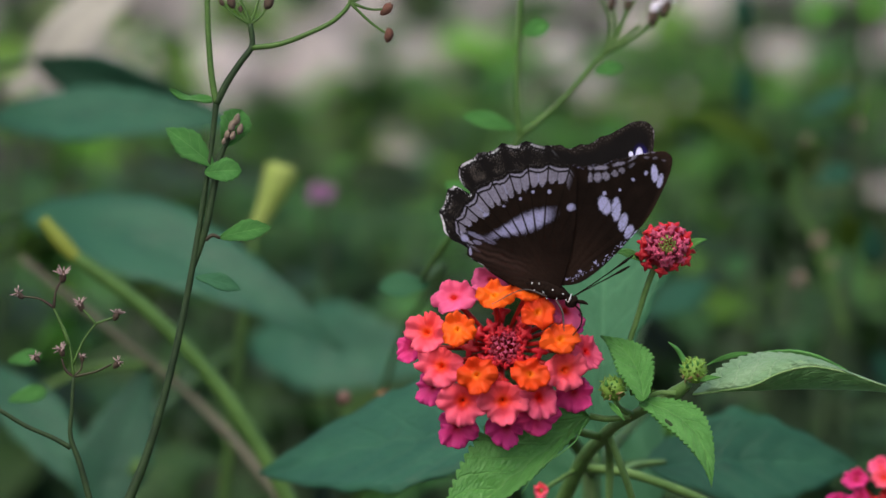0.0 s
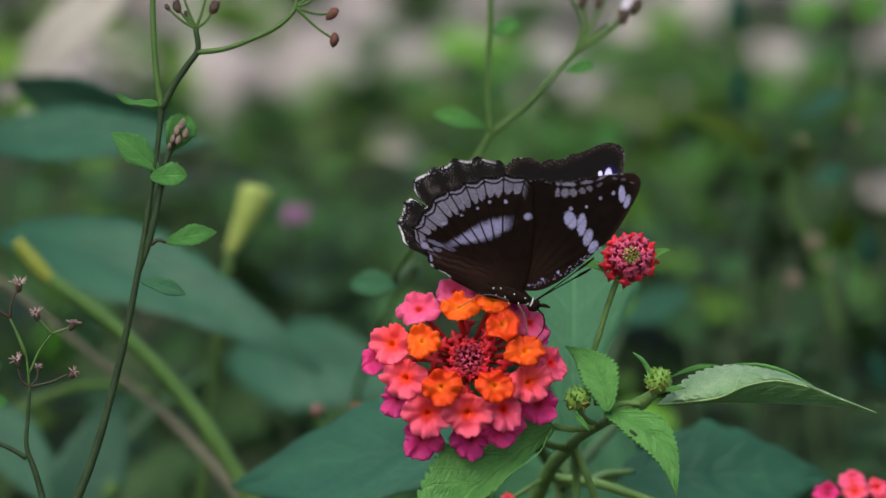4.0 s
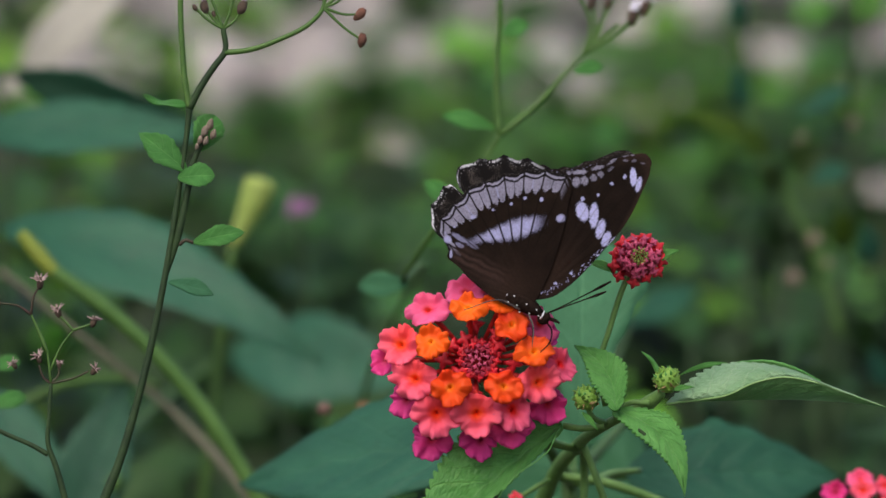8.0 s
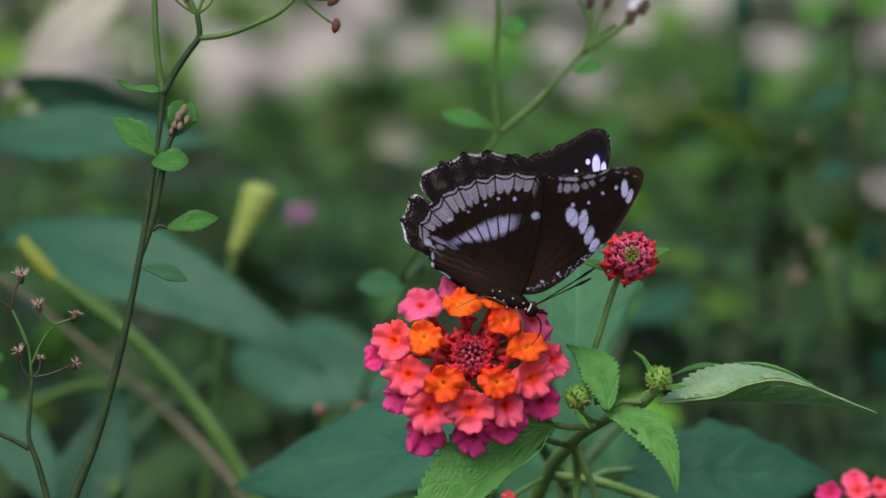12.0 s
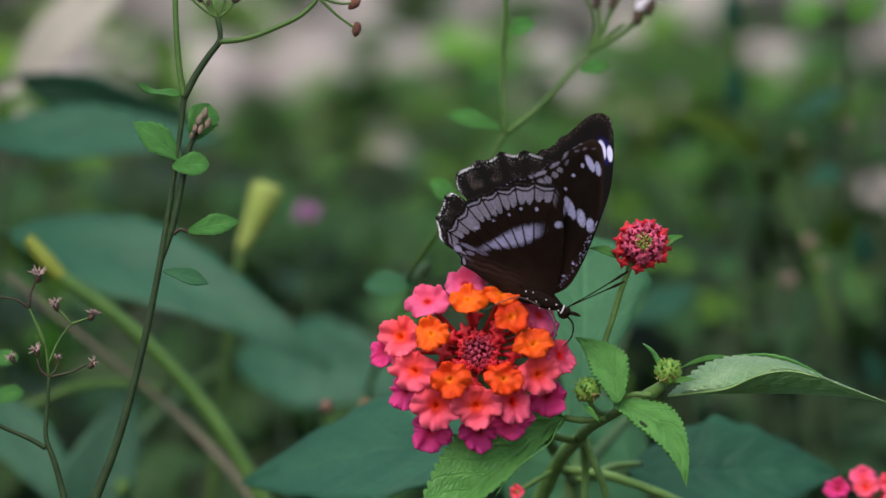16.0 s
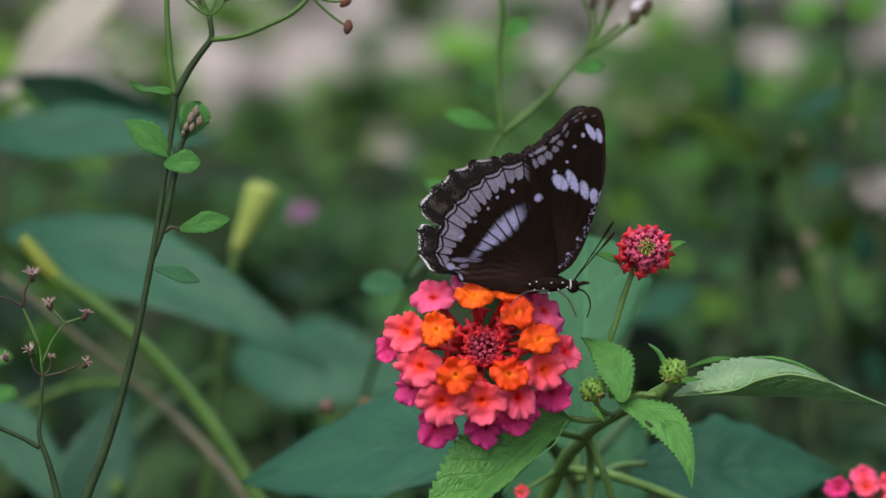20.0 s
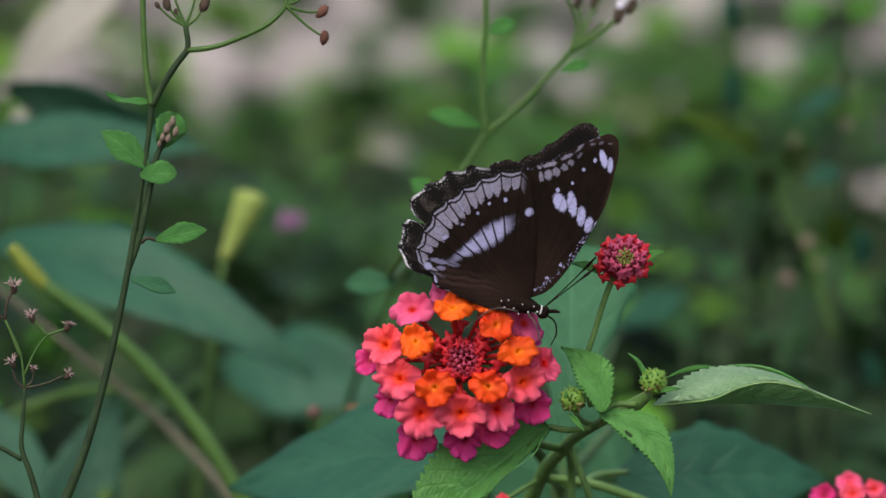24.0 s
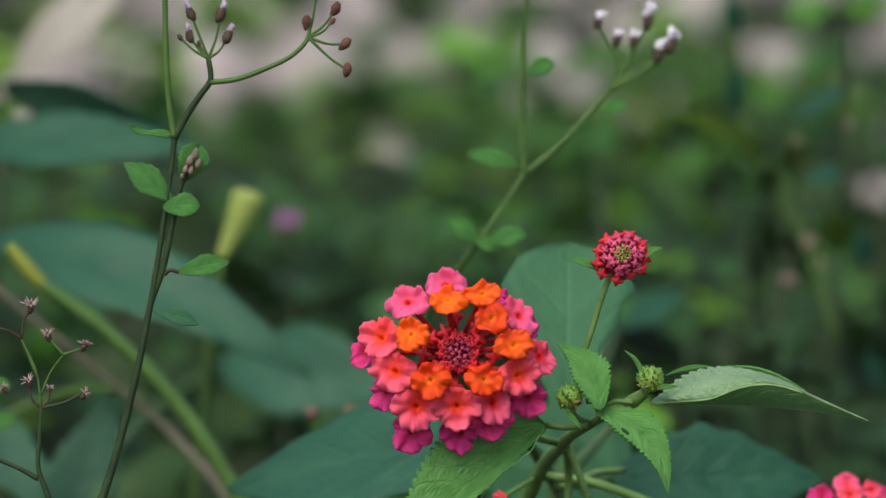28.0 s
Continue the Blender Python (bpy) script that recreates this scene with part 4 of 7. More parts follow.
HEAD_ROWS += [(917, 663, "c", 74, 66, 14), (955, 631, "c", 56, 58, 30), (722, 536, "p", 78, 62, 5), (788, 504, "p", 78, 60, -5), (918, 560, "p", 60, 70, 30), (875, 524, "m", 56, 48, 10), (930, 580, "m", 46, 48, 20),
              (648, 623, "m", 58, 62, -25), (685, 694, "m", 70, 64, -20), (728, 766, "m", 84, 66, -25), (815, 766, "m", 72, 68, 2), (868, 746, "m", 78, 62, 12), (934, 704, "m", 76, 66, 25)]


def young_head(parent, cx, cy, d):
    """A head of closed buds: a ring of red stars outside, mauve ones within, pale lime bracts in the eye."""
    c = spot(cx, cy, d)
    core = c + AHEAD * 0.002
    head = part("young_flower_head", lump(core + AHEAD * 0.001, (0.0040, 0.0030, 0.0040), None, None, 14, 10, 0.15), CRIMSON_BUD, parent, "unopened head of red buds with a lime centre", origin=core)
    rnd = random.Random(8)
    eye = c + (RIGHT * 5 + UP * 6) * 1e-4
    for count, r, lift, me, size, lean in ((11, 39, 0.0006, STAR_RED, 1.08, 0.6), (12, 33, 0.0016, STAR_MAUVE, 0.98, 0.5), (12, 23, 0.0026, STAR_MAUVE, 0.86, 0.4), (9, 14, 0.0033, STAR_MAUVE, 0.52, 0.3)):
        for i in range(count):
            a = (i + rnd.uniform(-0.18, 0.18) + 0.5 * (count == 12)) * 2 * math.pi / count
            out = RIGHT * math.cos(a) + UP * math.sin(a)
            place = (c if r > 35 else eye) + out * (r + rnd.uniform(-4, 4)) * 1e-4 + BACK * (lift + rnd.uniform(-0.0002, 0.0003))
            s = size * rnd.uniform(0.85, 1.15)
            piece("bud", me, head, facing(place, BACK + out * lean, a + rnd.uniform(-0.5, 0.5)) @ Matrix.Diagonal((s, s, s, 1)))
    for i in range(26):
        a, r = i * 2.39996, 2.9 * math.sqrt(i)
        out = RIGHT * math.cos(a) + UP * math.sin(a)
        place = eye + out * r * 1e-4 + BACK * (0.0032 + 0.0003 * rnd.random())
        piece("bud", STAR_LIME, head, facing(place, BACK - out * 0.3 + UP * rnd.uniform(0, 0.4), a) @ Matrix.Diagonal((0.34, 0.34, 0.9, 1)))
    for i in range(9):
        a = i * 2 * math.pi / 9 + 0.3
        out = RIGHT * math.cos(a) + UP * math.sin(a)
        p = eye + out * 0.0017 + BACK * 0.0030
        part("small_bract", blade(p, p - out * 0.0009 + BACK * 0.0008 + UP * 0.0004, 0.0004, BACK, fold=0.3, nu=6, nv=2, thick=0.0001), CENTRE_LIME, head, origin=core)
    for b, t, w in (((1058, 480), (1005, 461), 0.0024), ((1132, 462), (1172, 439), 0.0024)):
        part("bract", blade(spot(b[0] - 1097 + cx, b[1] - 455 + cy, d), spot(t[0] - 1097 + cx, t[1] - 455 + cy, d - 0.001), w, Vector((0, -0.6, 1)), fold=0.35, nu=12, nv=4, thick=0.0002), LANTANA, head, origin=core)
    part("flower_stalk", tube([core + AHEAD * 0.001, spot(cx - 22, cy + 45, d + 0.002), spot(cx - 48, cy + 125, d + 0.003), spot(cx - 66, cy + 190, d + 0.004), spot(cx - 55, cy + 260, d + 0.004)], (0.0006, 0.00052, 0.0005, 0.0005), 8, 18), LANTANA_STEM, head, origin=core)
    return head


def green_bud(parent, cx, cy, d, size):
    """A tight head of unopened buds: a lump under many short curling scales, the lowest of them withered."""
    c = spot(cx, cy, d)
    b = part("green_flower_bud", lump(c, size * 0.66, None, None, 12, 9, 0.3), LIME_BUD, parent, "tight spiky green flower bud")
    rnd = random.Random(cx)
    shapes = [mesh_of(tube([(0, 0, 0), (0.03, 0, 0.45), (hook, 0, 0.95)], (0.22, 0.26, 0.02), 6, 7), "bud_scale", mat) for hook, mat in ((0.1, LIME_BUD), (0.4, LIME_BUD), (0.75, LANTANA_BRACT), (0.6, WITHERED))]
    for i in range(64):
        z = 1 - 1.9 * (i + 0.5) / 64
        a = i * 2.39996
        n = Vector((math.cos(a) * math.sqrt(1 - z * z), math.sin(a) * math.sqrt(1 - z * z), z))
        l = size * rnd.uniform(0.26, 0.38) * (1.5 if abs(z) < 0.55 and i % 4 == 0 else 1.0)
        kind = 3 if z < -0.25 and i % 3 else 2 if i % 5 == 0 else 1 if i % 2 else 0
        piece("bud_scale", shapes[kind], b, facing(c + n * size * 0.52, n + Vector((rnd.uniform(-0.3, 0.3), 0, 0.3)), rnd.uniform(0, 6)) @ Matrix.Diagonal((l * 0.9, l * 0.9, l, 1)))
    return b


def rolled_half(top, low, bulge, teeth, nu=140, nv=12, veins=9.0):
    """One half of a leaf rolled along its midrib, between two lines; its first line toothed, the blade puckered between slanting veins."""
    bm = bmesh.new()
    uv = bm.loops.layers.uv.verify()
    a, b = curve_points(top, nu + 1), curve_points(low, nu + 1)
    grid = []
    for i in range(nu + 1):
        u = i / nu
        saw = (u * teeth) % 1.0
        tooth = 0.0017 * (abs(saw - 0.3) ** 1.2) * min(1, 6 * u, 5 * (1 - u)) if teeth else 0.0
        row = []
        for j in range(nv + 1):
            s = j / nv
            p = (a[i] + (b[i] - a[i]).normalized() * tooth).lerp(b[i], s)
            rib = abs(math.sin(math.pi * veins * (u + 0.10 * s))) ** 0.6 + 0.7 * noise.noise(p * 1100)
            row.append(bm.verts.new(p + BACK * (bulge + 0.0008 * rib) * math.sin(s * math.pi) * min(1, 5 * (1 - u), 8 * u)))
        grid.append(row)
    for i in range(nu):
        for j in range(nv):
            f = bm.faces.new((grid[i][j], grid[i][j + 1], grid[i + 1][j + 1], grid[i + 1][j]))
            for lp, (p, q) in zip(f.loops, ((i, j), (i, j + 1), (i + 1, j + 1), (i + 1, j))):
                lp[uv].uv = (p / nu, 0.5 * q / nv)
    return bm


def make_lantana():
    d = DIST
    ob = thing("lantana_plant", foot(spot(960, 882, d)), "lantana shrub with a multicoloured flower head and toothed leaves", "shrub", "lantana shrubs")
    root = ORIGIN[ob.name]

    def S(x, y, dd=0.0):
        return spot(x, y, d + dd)

    part("main_stem", tube([root, S(880, 1400, 0.03), S(905, 950, 0.09), S(948, 850, 0.075), S(990, 792, 0.045), S(1045, 750, 0.010), S(1084, 729, 0.003), S(1118, 712, 0.002), S(1142, 694)], (0.0035, 0.0024, 0.0017, 0.0015, 0.0012, 0.0009, 0.0009, 0.0013, 0.0009), 10, 60, None, 0.06), LANTANA_STEM, ob)
    part("side_stem", tube([S(1004, 786, 0.036), S(1036, 870, 0.036), S(1060, 960, 0.04)], (0.0007, 0.0007, 0.0007), 8, 12), LANTANA_STEM, ob)
    part("side_stem", tube([S(952, 842, 0.074), S(1040, 852, 0.07), S(1120, 878, 0.07), S(1240, 930, 0.075)], (0.0009, 0.0009, 0.0008), 8, 16), LANTANA_STEM, ob)
    part("side_stem", tube([S(1002, 785, 0.043), S(1006, 850, 0.06), S(1004, 930, 0.06)], (0.0008, 0.0008, 0.0007), 8, 12), LANTANA_STEM, ob)
    part("bud_stalk", tube([S(1008, 708, 0.002), S(1016, 732, 0.002), S(1042, 749, 0.005)], (0.0005, 0.0005, 0.0006), 8, 10), LANTANA_STEM, ob)
    part("side_stem", tube([S(1028, 852, 0.07), S(1052, 838, 0.08), S(1105, 832, 0.09)], (0.0008, 0.0008, 0.0006), 8, 10), LANTANA_STEM, ob)
    # flower head on its stalk
    head = flower_head(ob, 805, 628, d - 0.001, HEAD_ROWS)
    part("flower_stalk", tube([S(805, 628, 0.006), S(850, 700, 0.02), S(930, 765, 0.03), S(995, 786, 0.042)], (0.0009, 0.0008, 0.0008), 8, 18), LANTANA_STEM, head, origin=ORIGIN[head.name])
    young = young_head(ob, 1097, 455, d)
    green_bud(ob, 1151, 672, d - 0.002, 0.0033)
    green_bud(ob, 1008, 704, d - 0.002, 0.0032)
    part("bract", tube([S(1140, 668, -0.001), S(1132, 650, -0.001), S(1122, 634, -0.0015), S(1106, 621, -0.002)], (0.0006, 0.0005, 0.0004, 0.0001), 8, 14), LANTANA_BRACT, ob)
    part("bract", blade(S(1162, 690, -0.003), S(1200, 684, -0.006), 0.0011, Vector((0, -1, 0.6)), fold=0.4, nu=10, nv=4, thick=0.0002), LANTANA, ob)
    part("bract", blade(S(1000, 728, -0.002), S(1030, 762, -0.004), 0.0011, Vector((0, -1, 0.6)), fold=0.4, nu=10, nv=4, thick=0.0002), LANTANA, ob)
    # leaves
    ridge = [S(1150, 714, 0.001), S(1205, 711, -0.001), S(1258, 706, -0.003), S(1306, 688, -0.003), S(1360, 681, -0.004), S(1410, 692, -0.006), S(1468, 716, -0.008), S(1536, 745, -0.010)]
    big = part("large_leaf", rolled_half([S(1150, 712, 0.003), S(1172, 692, 0.005), S(1206, 664, 0.007), S(1255, 649, 0.008), S(1312, 651, 0.006), S(1368, 665, 0.003), S(1432, 696, -0.002), S(1536, 744, -0.010)], ridge, 0.0022, 22), LANTANA_PALE, ob, "large folded leaf showing its paler underside", origin=S(1140, 712))
    part("leaf_half", rolled_half(ridge, [S(1150, 716, 0.001), S(1196, 714, 0.004), S(1250, 716, 0.005), S(1304, 718, 0.005), S(1358, 721, 0.004), S(1412, 726, 0.001), S(1470, 733, -0.004), S(1536, 746, -0.010)], 0.0006, 0), LANTANA_SHADED, big, "lower half of the blade turned under", origin=ORIGIN[big.name])
    part("midrib", tube([p + BACK * 0.0002 for p in ridge], (0.00022, 0.00018, 0.00013, 0.00006), 6, 50), LANTANA_RIM, big, "pale raised midrib", origin=ORIGIN[big.name])
    part("leaf_fold", blade(S(1176, 666, 0.010), S(1262, 650, 0.011), 0.0010, Vector((0.0, -1, 0.5)), fold=0.1, bend=0.03, widest=0.6, nu=30, nv=4, seed=5, arch=0.06, wave=0.2), LANTANA, big, "far half of the blade folded over", origin=ORIGIN[big.name])
    part("leaf_fold", blade(S(1264, 654, 0.010), S(1425, 692, 0.006), 0.0020, Vector((0.0, -1, -0.6)), teeth=9, fold=-0.1, bend=0.03, widest=0.4, nu=60, nv=6, seed=5, arch=0.13, wave=0.12), LANTANA, big, "far half of the blade folded over", origin=ORIGIN[big.name])
    part("leaf", blade(S(1062, 728, -0.005), S(987, 611, 0.003), 0.0075, Vector((0.0, -1, 0.7)), teeth=19, bite=0.17, fold=0.22, bend=0.08, widest=0.40, nu=90, nv=14, seed=1, pucker=0.040, arch=-0.13, swell=0.5), LANTANA, ob)
    part("leaf", blade(S(1058, 726, -0.002), S(1182, 879, -0.010), 0.0077, Vector((0.3, -1, 0.35)), teeth=22, bite=0.15, fold=0.2, bend=0.06, widest=0.30, swell=0.45, nu=100, nv=14, seed=4, pucker=0.040, arch=0.17), LANTANA, ob, "leaf with a small torn hole")
    part("leaf", blade(S(966, 752, 0.006), S(690, 985, -0.002), 0.0200, Vector((0.1, -1, 0.8)), teeth=24, bite=0.10, fold=0.22, bend=0.05, widest=0.42, nu=130, nv=16, seed=6, pucker=0.020, ribs=8, side_scale=(0.30, 1.0), swell=0.4), LANTANA, ob)
    part("leaf_rim", tube([S(962, 757, -0.002), S(952, 775, -0.005), S(944, 793, -0.005), S(920, 815, -0.005), S(892, 834, -0.006), S(870, 856, -0.006), S(846, 890, -0.006)], (0.00008, 0.00013, 0.00008), 6, 30, None, 0.5), LANTANA_BRACT, ob, "turned-up leaf rim")
    part("leaf_stalk", tube([S(968, 752, 0.006), S(1000, 757, 0.005), S(1040, 752, 0.004)], (0.0006, 0.0006), 8, 10), LANTANA_STEM, ob)
    part("leaf_stalk", tube([S(1060, 742, 0.002), S(1085, 712), S(1120, 712)], (0.0005, 0.0005), 8, 10), LANTANA_STEM, ob)
    part("leaf_hole", lump(S(1108, 766, -0.0062), (0.0012, 0.0003, 0.0004), Matrix.Rotation(0.75, 3, "Y"), None, 10, 6, 0.3), STEM_DARK, ob, "dark torn hole in the leaf")
    low = S(884, 884, 0.06)
    part("floret_stalk", tube([S(950, 845, 0.074), S(920, 862, 0.065), low], (0.0006, 0.0005, 0.0005), 6, 8), LANTANA_STEM, ob)
    piece("floret", FLORETS["c"][1], ob, facing(low, BACK + UP * 0.2 - RIGHT * 0.5) @ Matrix.Diagonal((1.7, 1.7, 1.9, 1)), "single red floret under the leaves")
    return ob, head, young, big


LANT, LANT_HEAD, LANT_YOUNG, LANT_LEAF = make_lantana()


def make_second_lantana():
    d = 0.99
    ob = thing("lantana_plant", foot(spot(1560, 900, d)), "second lantana flower head rising at the edge", "shrub", "lantana shrubs")
    root = ORIGIN[ob.name]
    part("main_stem", tube([root, spot(1560, 1300, d), spot(1536, 960, d)], (0.002, 0.0016, 0.001), 8, 16), STEM, ob)
    flower_head(ob, 1508, 938, d, [(x, y, "m" if x < 735 else "p" if x < 765 else "c" if kind == "o" else kind, w, h, spin) for x, y, kind, w, h, spin in HEAD_ROWS], k=0.73)
    return ob


SECOND = make_second_lantana()


# ---- butterfly ----
# Local frame: x towards the head, z up between the closed wings, y away from the near side. Wing outlines are laid out flat and hinge on the x axis.
HINGE, LEAN, FULL = (935.0, 540.0), radians(35), 1 / math.cos(radians(12))
FORE_FULL = ((940, 536), (972, 530), (1005, 508), (1042, 471), (1071, 438), (1099, 404), (1128, 348), (1144, 300), (1146, 278), (1135, 264), (1113, 261), (1090, 269), (1061, 279), (1033, 287), (995, 291), (958, 284), (938, 292), (934, 360), (928, 440), (926, 500))
FORE_EDGE = ((940, 536), (972, 530), (1005, 508), (1042, 471), (1071, 438), (1099, 404), (1128, 348), (1143, 308), (1144, 292), (1136, 282), (1113, 281), (1090, 286), (1061, 293), (1033, 300), (995, 306), (962, 307), (946, 313), (936, 360), (928, 440), (926, 500))
HIND_EDGE = ((935, 551), (896, 545), (863, 526), (831, 499), (804, 471), (790, 457), (790, 446), (783, 427), (770, 408), (776, 392), (789, 375), (801, 362), (817, 348), (833, 333), (855, 325), (887, 315), (920, 308), (945, 306), (974, 307), (995, 314), (1005, 325), (1001, 370), (988, 430), (968, 490), (948, 530))
HIND_FULL = ((935, 551), (896, 545), (863, 526), (831, 499), (804, 471), (791, 457), (790, 446), (762, 419), (749, 399), (750, 376), (755, 359), (763, 345), (772, 333), (783, 325), (793, 331), (806, 346), (808, 343), (799, 328), (794, 307), (804, 292), (822, 282), (845, 277), (870, 272), (899, 270), (929, 274), (952, 280), (973, 294), (989, 316), (994, 352), (992, 385), (984, 430), (968, 490), (948, 530))


HIND_FULL = tuple((935 + (x - 935) * 0.965, 540 + (y - 540) * 0.972) for x, y in HIND_FULL)


def flat(x, y):
    """A place on the spread wing, in metres along and above the hinge."""
    vx, vy = x - HINGE[0], y - HINGE[1]
    return (vx * math.cos(LEAN) + vy * math.sin(LEAN)) * 1e-4, (vx * math.sin(LEAN) - vy * math.cos(LEAN)) * 1e-4 * FULL


def smoothstep(a, b, x):
    t = np.clip((x - a) / (b - a), 0, 1)
    return t * t * (3 - 2 * t)


def oval(X, Y, x, y, rx, ry, turn=0.0, soft=0.2):
    c, s = math.cos(radians(turn)), math.sin(radians(turn))
    u, v = (X - x) * c + (Y - y) * s, -(X - x) * s + (Y - y) * c
    return 1 - smoothstep(1 - soft, 1 + soft, np.sqrt((u / rx) ** 2 + (v / ry) ** 2))


def grain(X, Y, k, seed):
    return np.array([noise.noise(Vector((x * k, y * k, seed))) for x, y in zip(X, Y)])


def rim_radius(ang, edge, cx, cy):
    """Distance from (cx, cy) to the outline in each direction."""
    pts = np.array([(math.atan2(cy - y, x - cx), math.hypot(x - cx, y - cy)) for x, y in edge])
    pts = pts[np.argsort(pts[:, 0])]
    return np.interp(ang, pts[:, 0], pts[:, 1], period=2 * math.pi)


LILAC_C, WHITE_C, BROWN_C, BLACK_C, BLUE_C = np.array((0.31, 0.295, 0.41)), np.array((0.53, 0.53, 0.88)), np.array((0.0135, 0.0078, 0.0058)), np.array((0.0042, 0.0032, 0.0034)), np.array((0.06, 0.03, 0.75))


def over(col, mask, c):
    return col + (np.asarray(c) - col) * np.clip(mask, 0, 1)[:, None]


def ragged(X, Y):
    """Places shifted a little, so that the spots of scales get uneven rims."""
    return X + 1.6 * grain(X, Y, 0.3, 11.0), Y + 1.6 * grain(X, Y, 0.3, 17.0)


def hind_under(X, Y, edge):
    """Under side of a hind wing: grey-lilac row by the rim, pale lunules, row of dots, blurred white band crossed by dark veins, brown folds at the inner margin."""
    g = grain(X, Y, 0.05, 1.0)
    g2 = grain(X, Y, 0.35, 4.0)
    fine = grain(X, Y, 0.9, 21.0)
    col = np.tile(BROWN_C, (len(X), 1)) * (1 + 0.4 * g[:, None] + 0.35 * fine[:, None])
    cx, cy = 915.0, 505.0
    ang, r = np.arctan2(cy - Y, X - cx), np.hypot(X - cx, Y - cy)
    R = rim_radius(ang, edge, cx, cy)
    deg = np.degrees(ang) % 360
    vein = np.abs(((deg - 66) / 10.6 + 0.5) % 1.0 - 0.5) * 10.6 * np.pi / 180 * r
    part_way = np.abs(((deg - 66) / 10.6) % 1.0 - 0.5) * 2
    zone = smoothstep(62, 68, deg) * (1 - smoothstep(150, 156, deg))
    inside = R - r
    half_way = np.abs(((deg - 66) / 5.3) % 1.0 - 0.5) * 2
    bowl = 2.6 * (1 - part_way ** 2)
    size = 1 + 0.16 * np.exp(-((deg - 112) / 16) ** 2) - 0.35 * smoothstep(124, 146, deg) - 0.12 * smoothstep(84, 66, deg)
    teeth = (30 + 10 * (1 - half_way ** 2.4) + 4.0 * g2 + 2.5 * fine) * size
    fold = np.abs((deg - 66) / 10.6 % 1.0 - 0.5) * 10.6 * np.pi / 180 * r
    apart = smoothstep(0.6, 1.9, vein + 0.5 * fine) * smoothstep(0.1, 0.9, fold)
    row = smoothstep(11.6, 13.0, inside - bowl) * (1 - smoothstep(teeth - 1.6, teeth + 1.6, inside)) * zone
    col = over(col, row * apart * (0.92 + 0.35 * g2 + 0.25 * fine), LILAC_C * (1.0 + 0.25 * g[:, None]))
    streak = row * np.exp(-((fold - 0.2) / 0.8) ** 2) * (((deg - 66) // 10.6) % 2)
    col = over(col, streak * 0.8, WHITE_C * 0.8)
    col = over(col, smoothstep(12.6, 11.4, inside - bowl) * zone, BLACK_C * 1.6)
    arc = np.exp(-np.abs((inside - 6.6 - bowl) / (2.6 - 1.2 * part_way)) ** 4) * zone * smoothstep(0.8, 2.4, vein + fine)
    col = over(col, arc * (0.9 + 0.5 * g2), LILAC_C * 1.15)
    dust = smoothstep(0.2, 0.55, grain(X, Y, 0.7, 9.0)) * np.exp(-((inside - 1.5) / 2) ** 2) * zone
    col = over(col, dust * 0.5, (0.30, 0.27, 0.26))
    mid = 440.5 - (X - 795) * 0.268
    half = 4 + 10.5 * np.exp(-((X - 912) / 52) ** 2)
    off = Y - mid + 3 * g2 + 3 * (part_way - 0.5)
    spray = smoothstep(half * 1.55, half * 0.55, np.abs(off) + 5.0 * fine)
    band = spray * smoothstep(815, 872, X + 8 * fine) * (1 - smoothstep(932, 966, X + 14 * fine)) * smoothstep(0.7, 2.2, vein + 0.5 * fine)
    col = over(col, band * (0.95 + 0.2 * fine), WHITE_C * 0.88)
    XR, YR = ragged(X, Y)
    for x, y, a, b, t, k in ((955, 358, 3.4, 3.8, 0, 0.8), (926, 356, 3.2, 2.8, 0, 0.8), (902, 366, 2.6, 2.6, 0, 0.8), (871, 376, 2.9, 2.6, 30, 0.85), (836, 388.5, 5.2, 3.6, -15, 0.75), (803, 406, 2.2, 2.0, 0, 0.6), (988, 391, 7.5, 6.5, -20, 0.85),
                             (791, 428, 7, 7, 30, 0.75), (812, 425, 15, 4.6, 30, 0.45), (812, 438, 8, 3.6, 25, 0.5), (833, 437, 13, 4.0, 32, 0.3), (797, 453, 2.4, 7, 0, 0.9)):
        col = over(col, oval(XR, YR, x, y, a, b, t, 0.28) * k, WHITE_C * 0.95)
    folds = np.exp(-(vein / 1.1) ** 2) * smoothstep(45, 100, r)
    col = over(col, folds * 0.6, BROWN_C * 0.3)
    basal = np.exp(-(np.hypot(X - 900, Y - 512) / 46) ** 2)
    col = over(col, basal * 0.7 * (1 - band), BROWN_C * 3.0)
    along = (X - 905) * -0.90 + (Y - 508) * -0.42
    away = (X - 905) * -0.42 + (Y - 508) * 0.90
    anal = smoothstep(0, 40, along) * np.exp(-((away - 2 + 0.10 * along) / 17) ** 2) * (0.72 + 0.45 * np.sin(away * 0.55 + along * 0.02 + 2 * g)) * smoothstep(128, 105, along)
    col = over(col, np.clip(anal, 0, 1) * 0.8, (0.060, 0.035, 0.030))
    return col


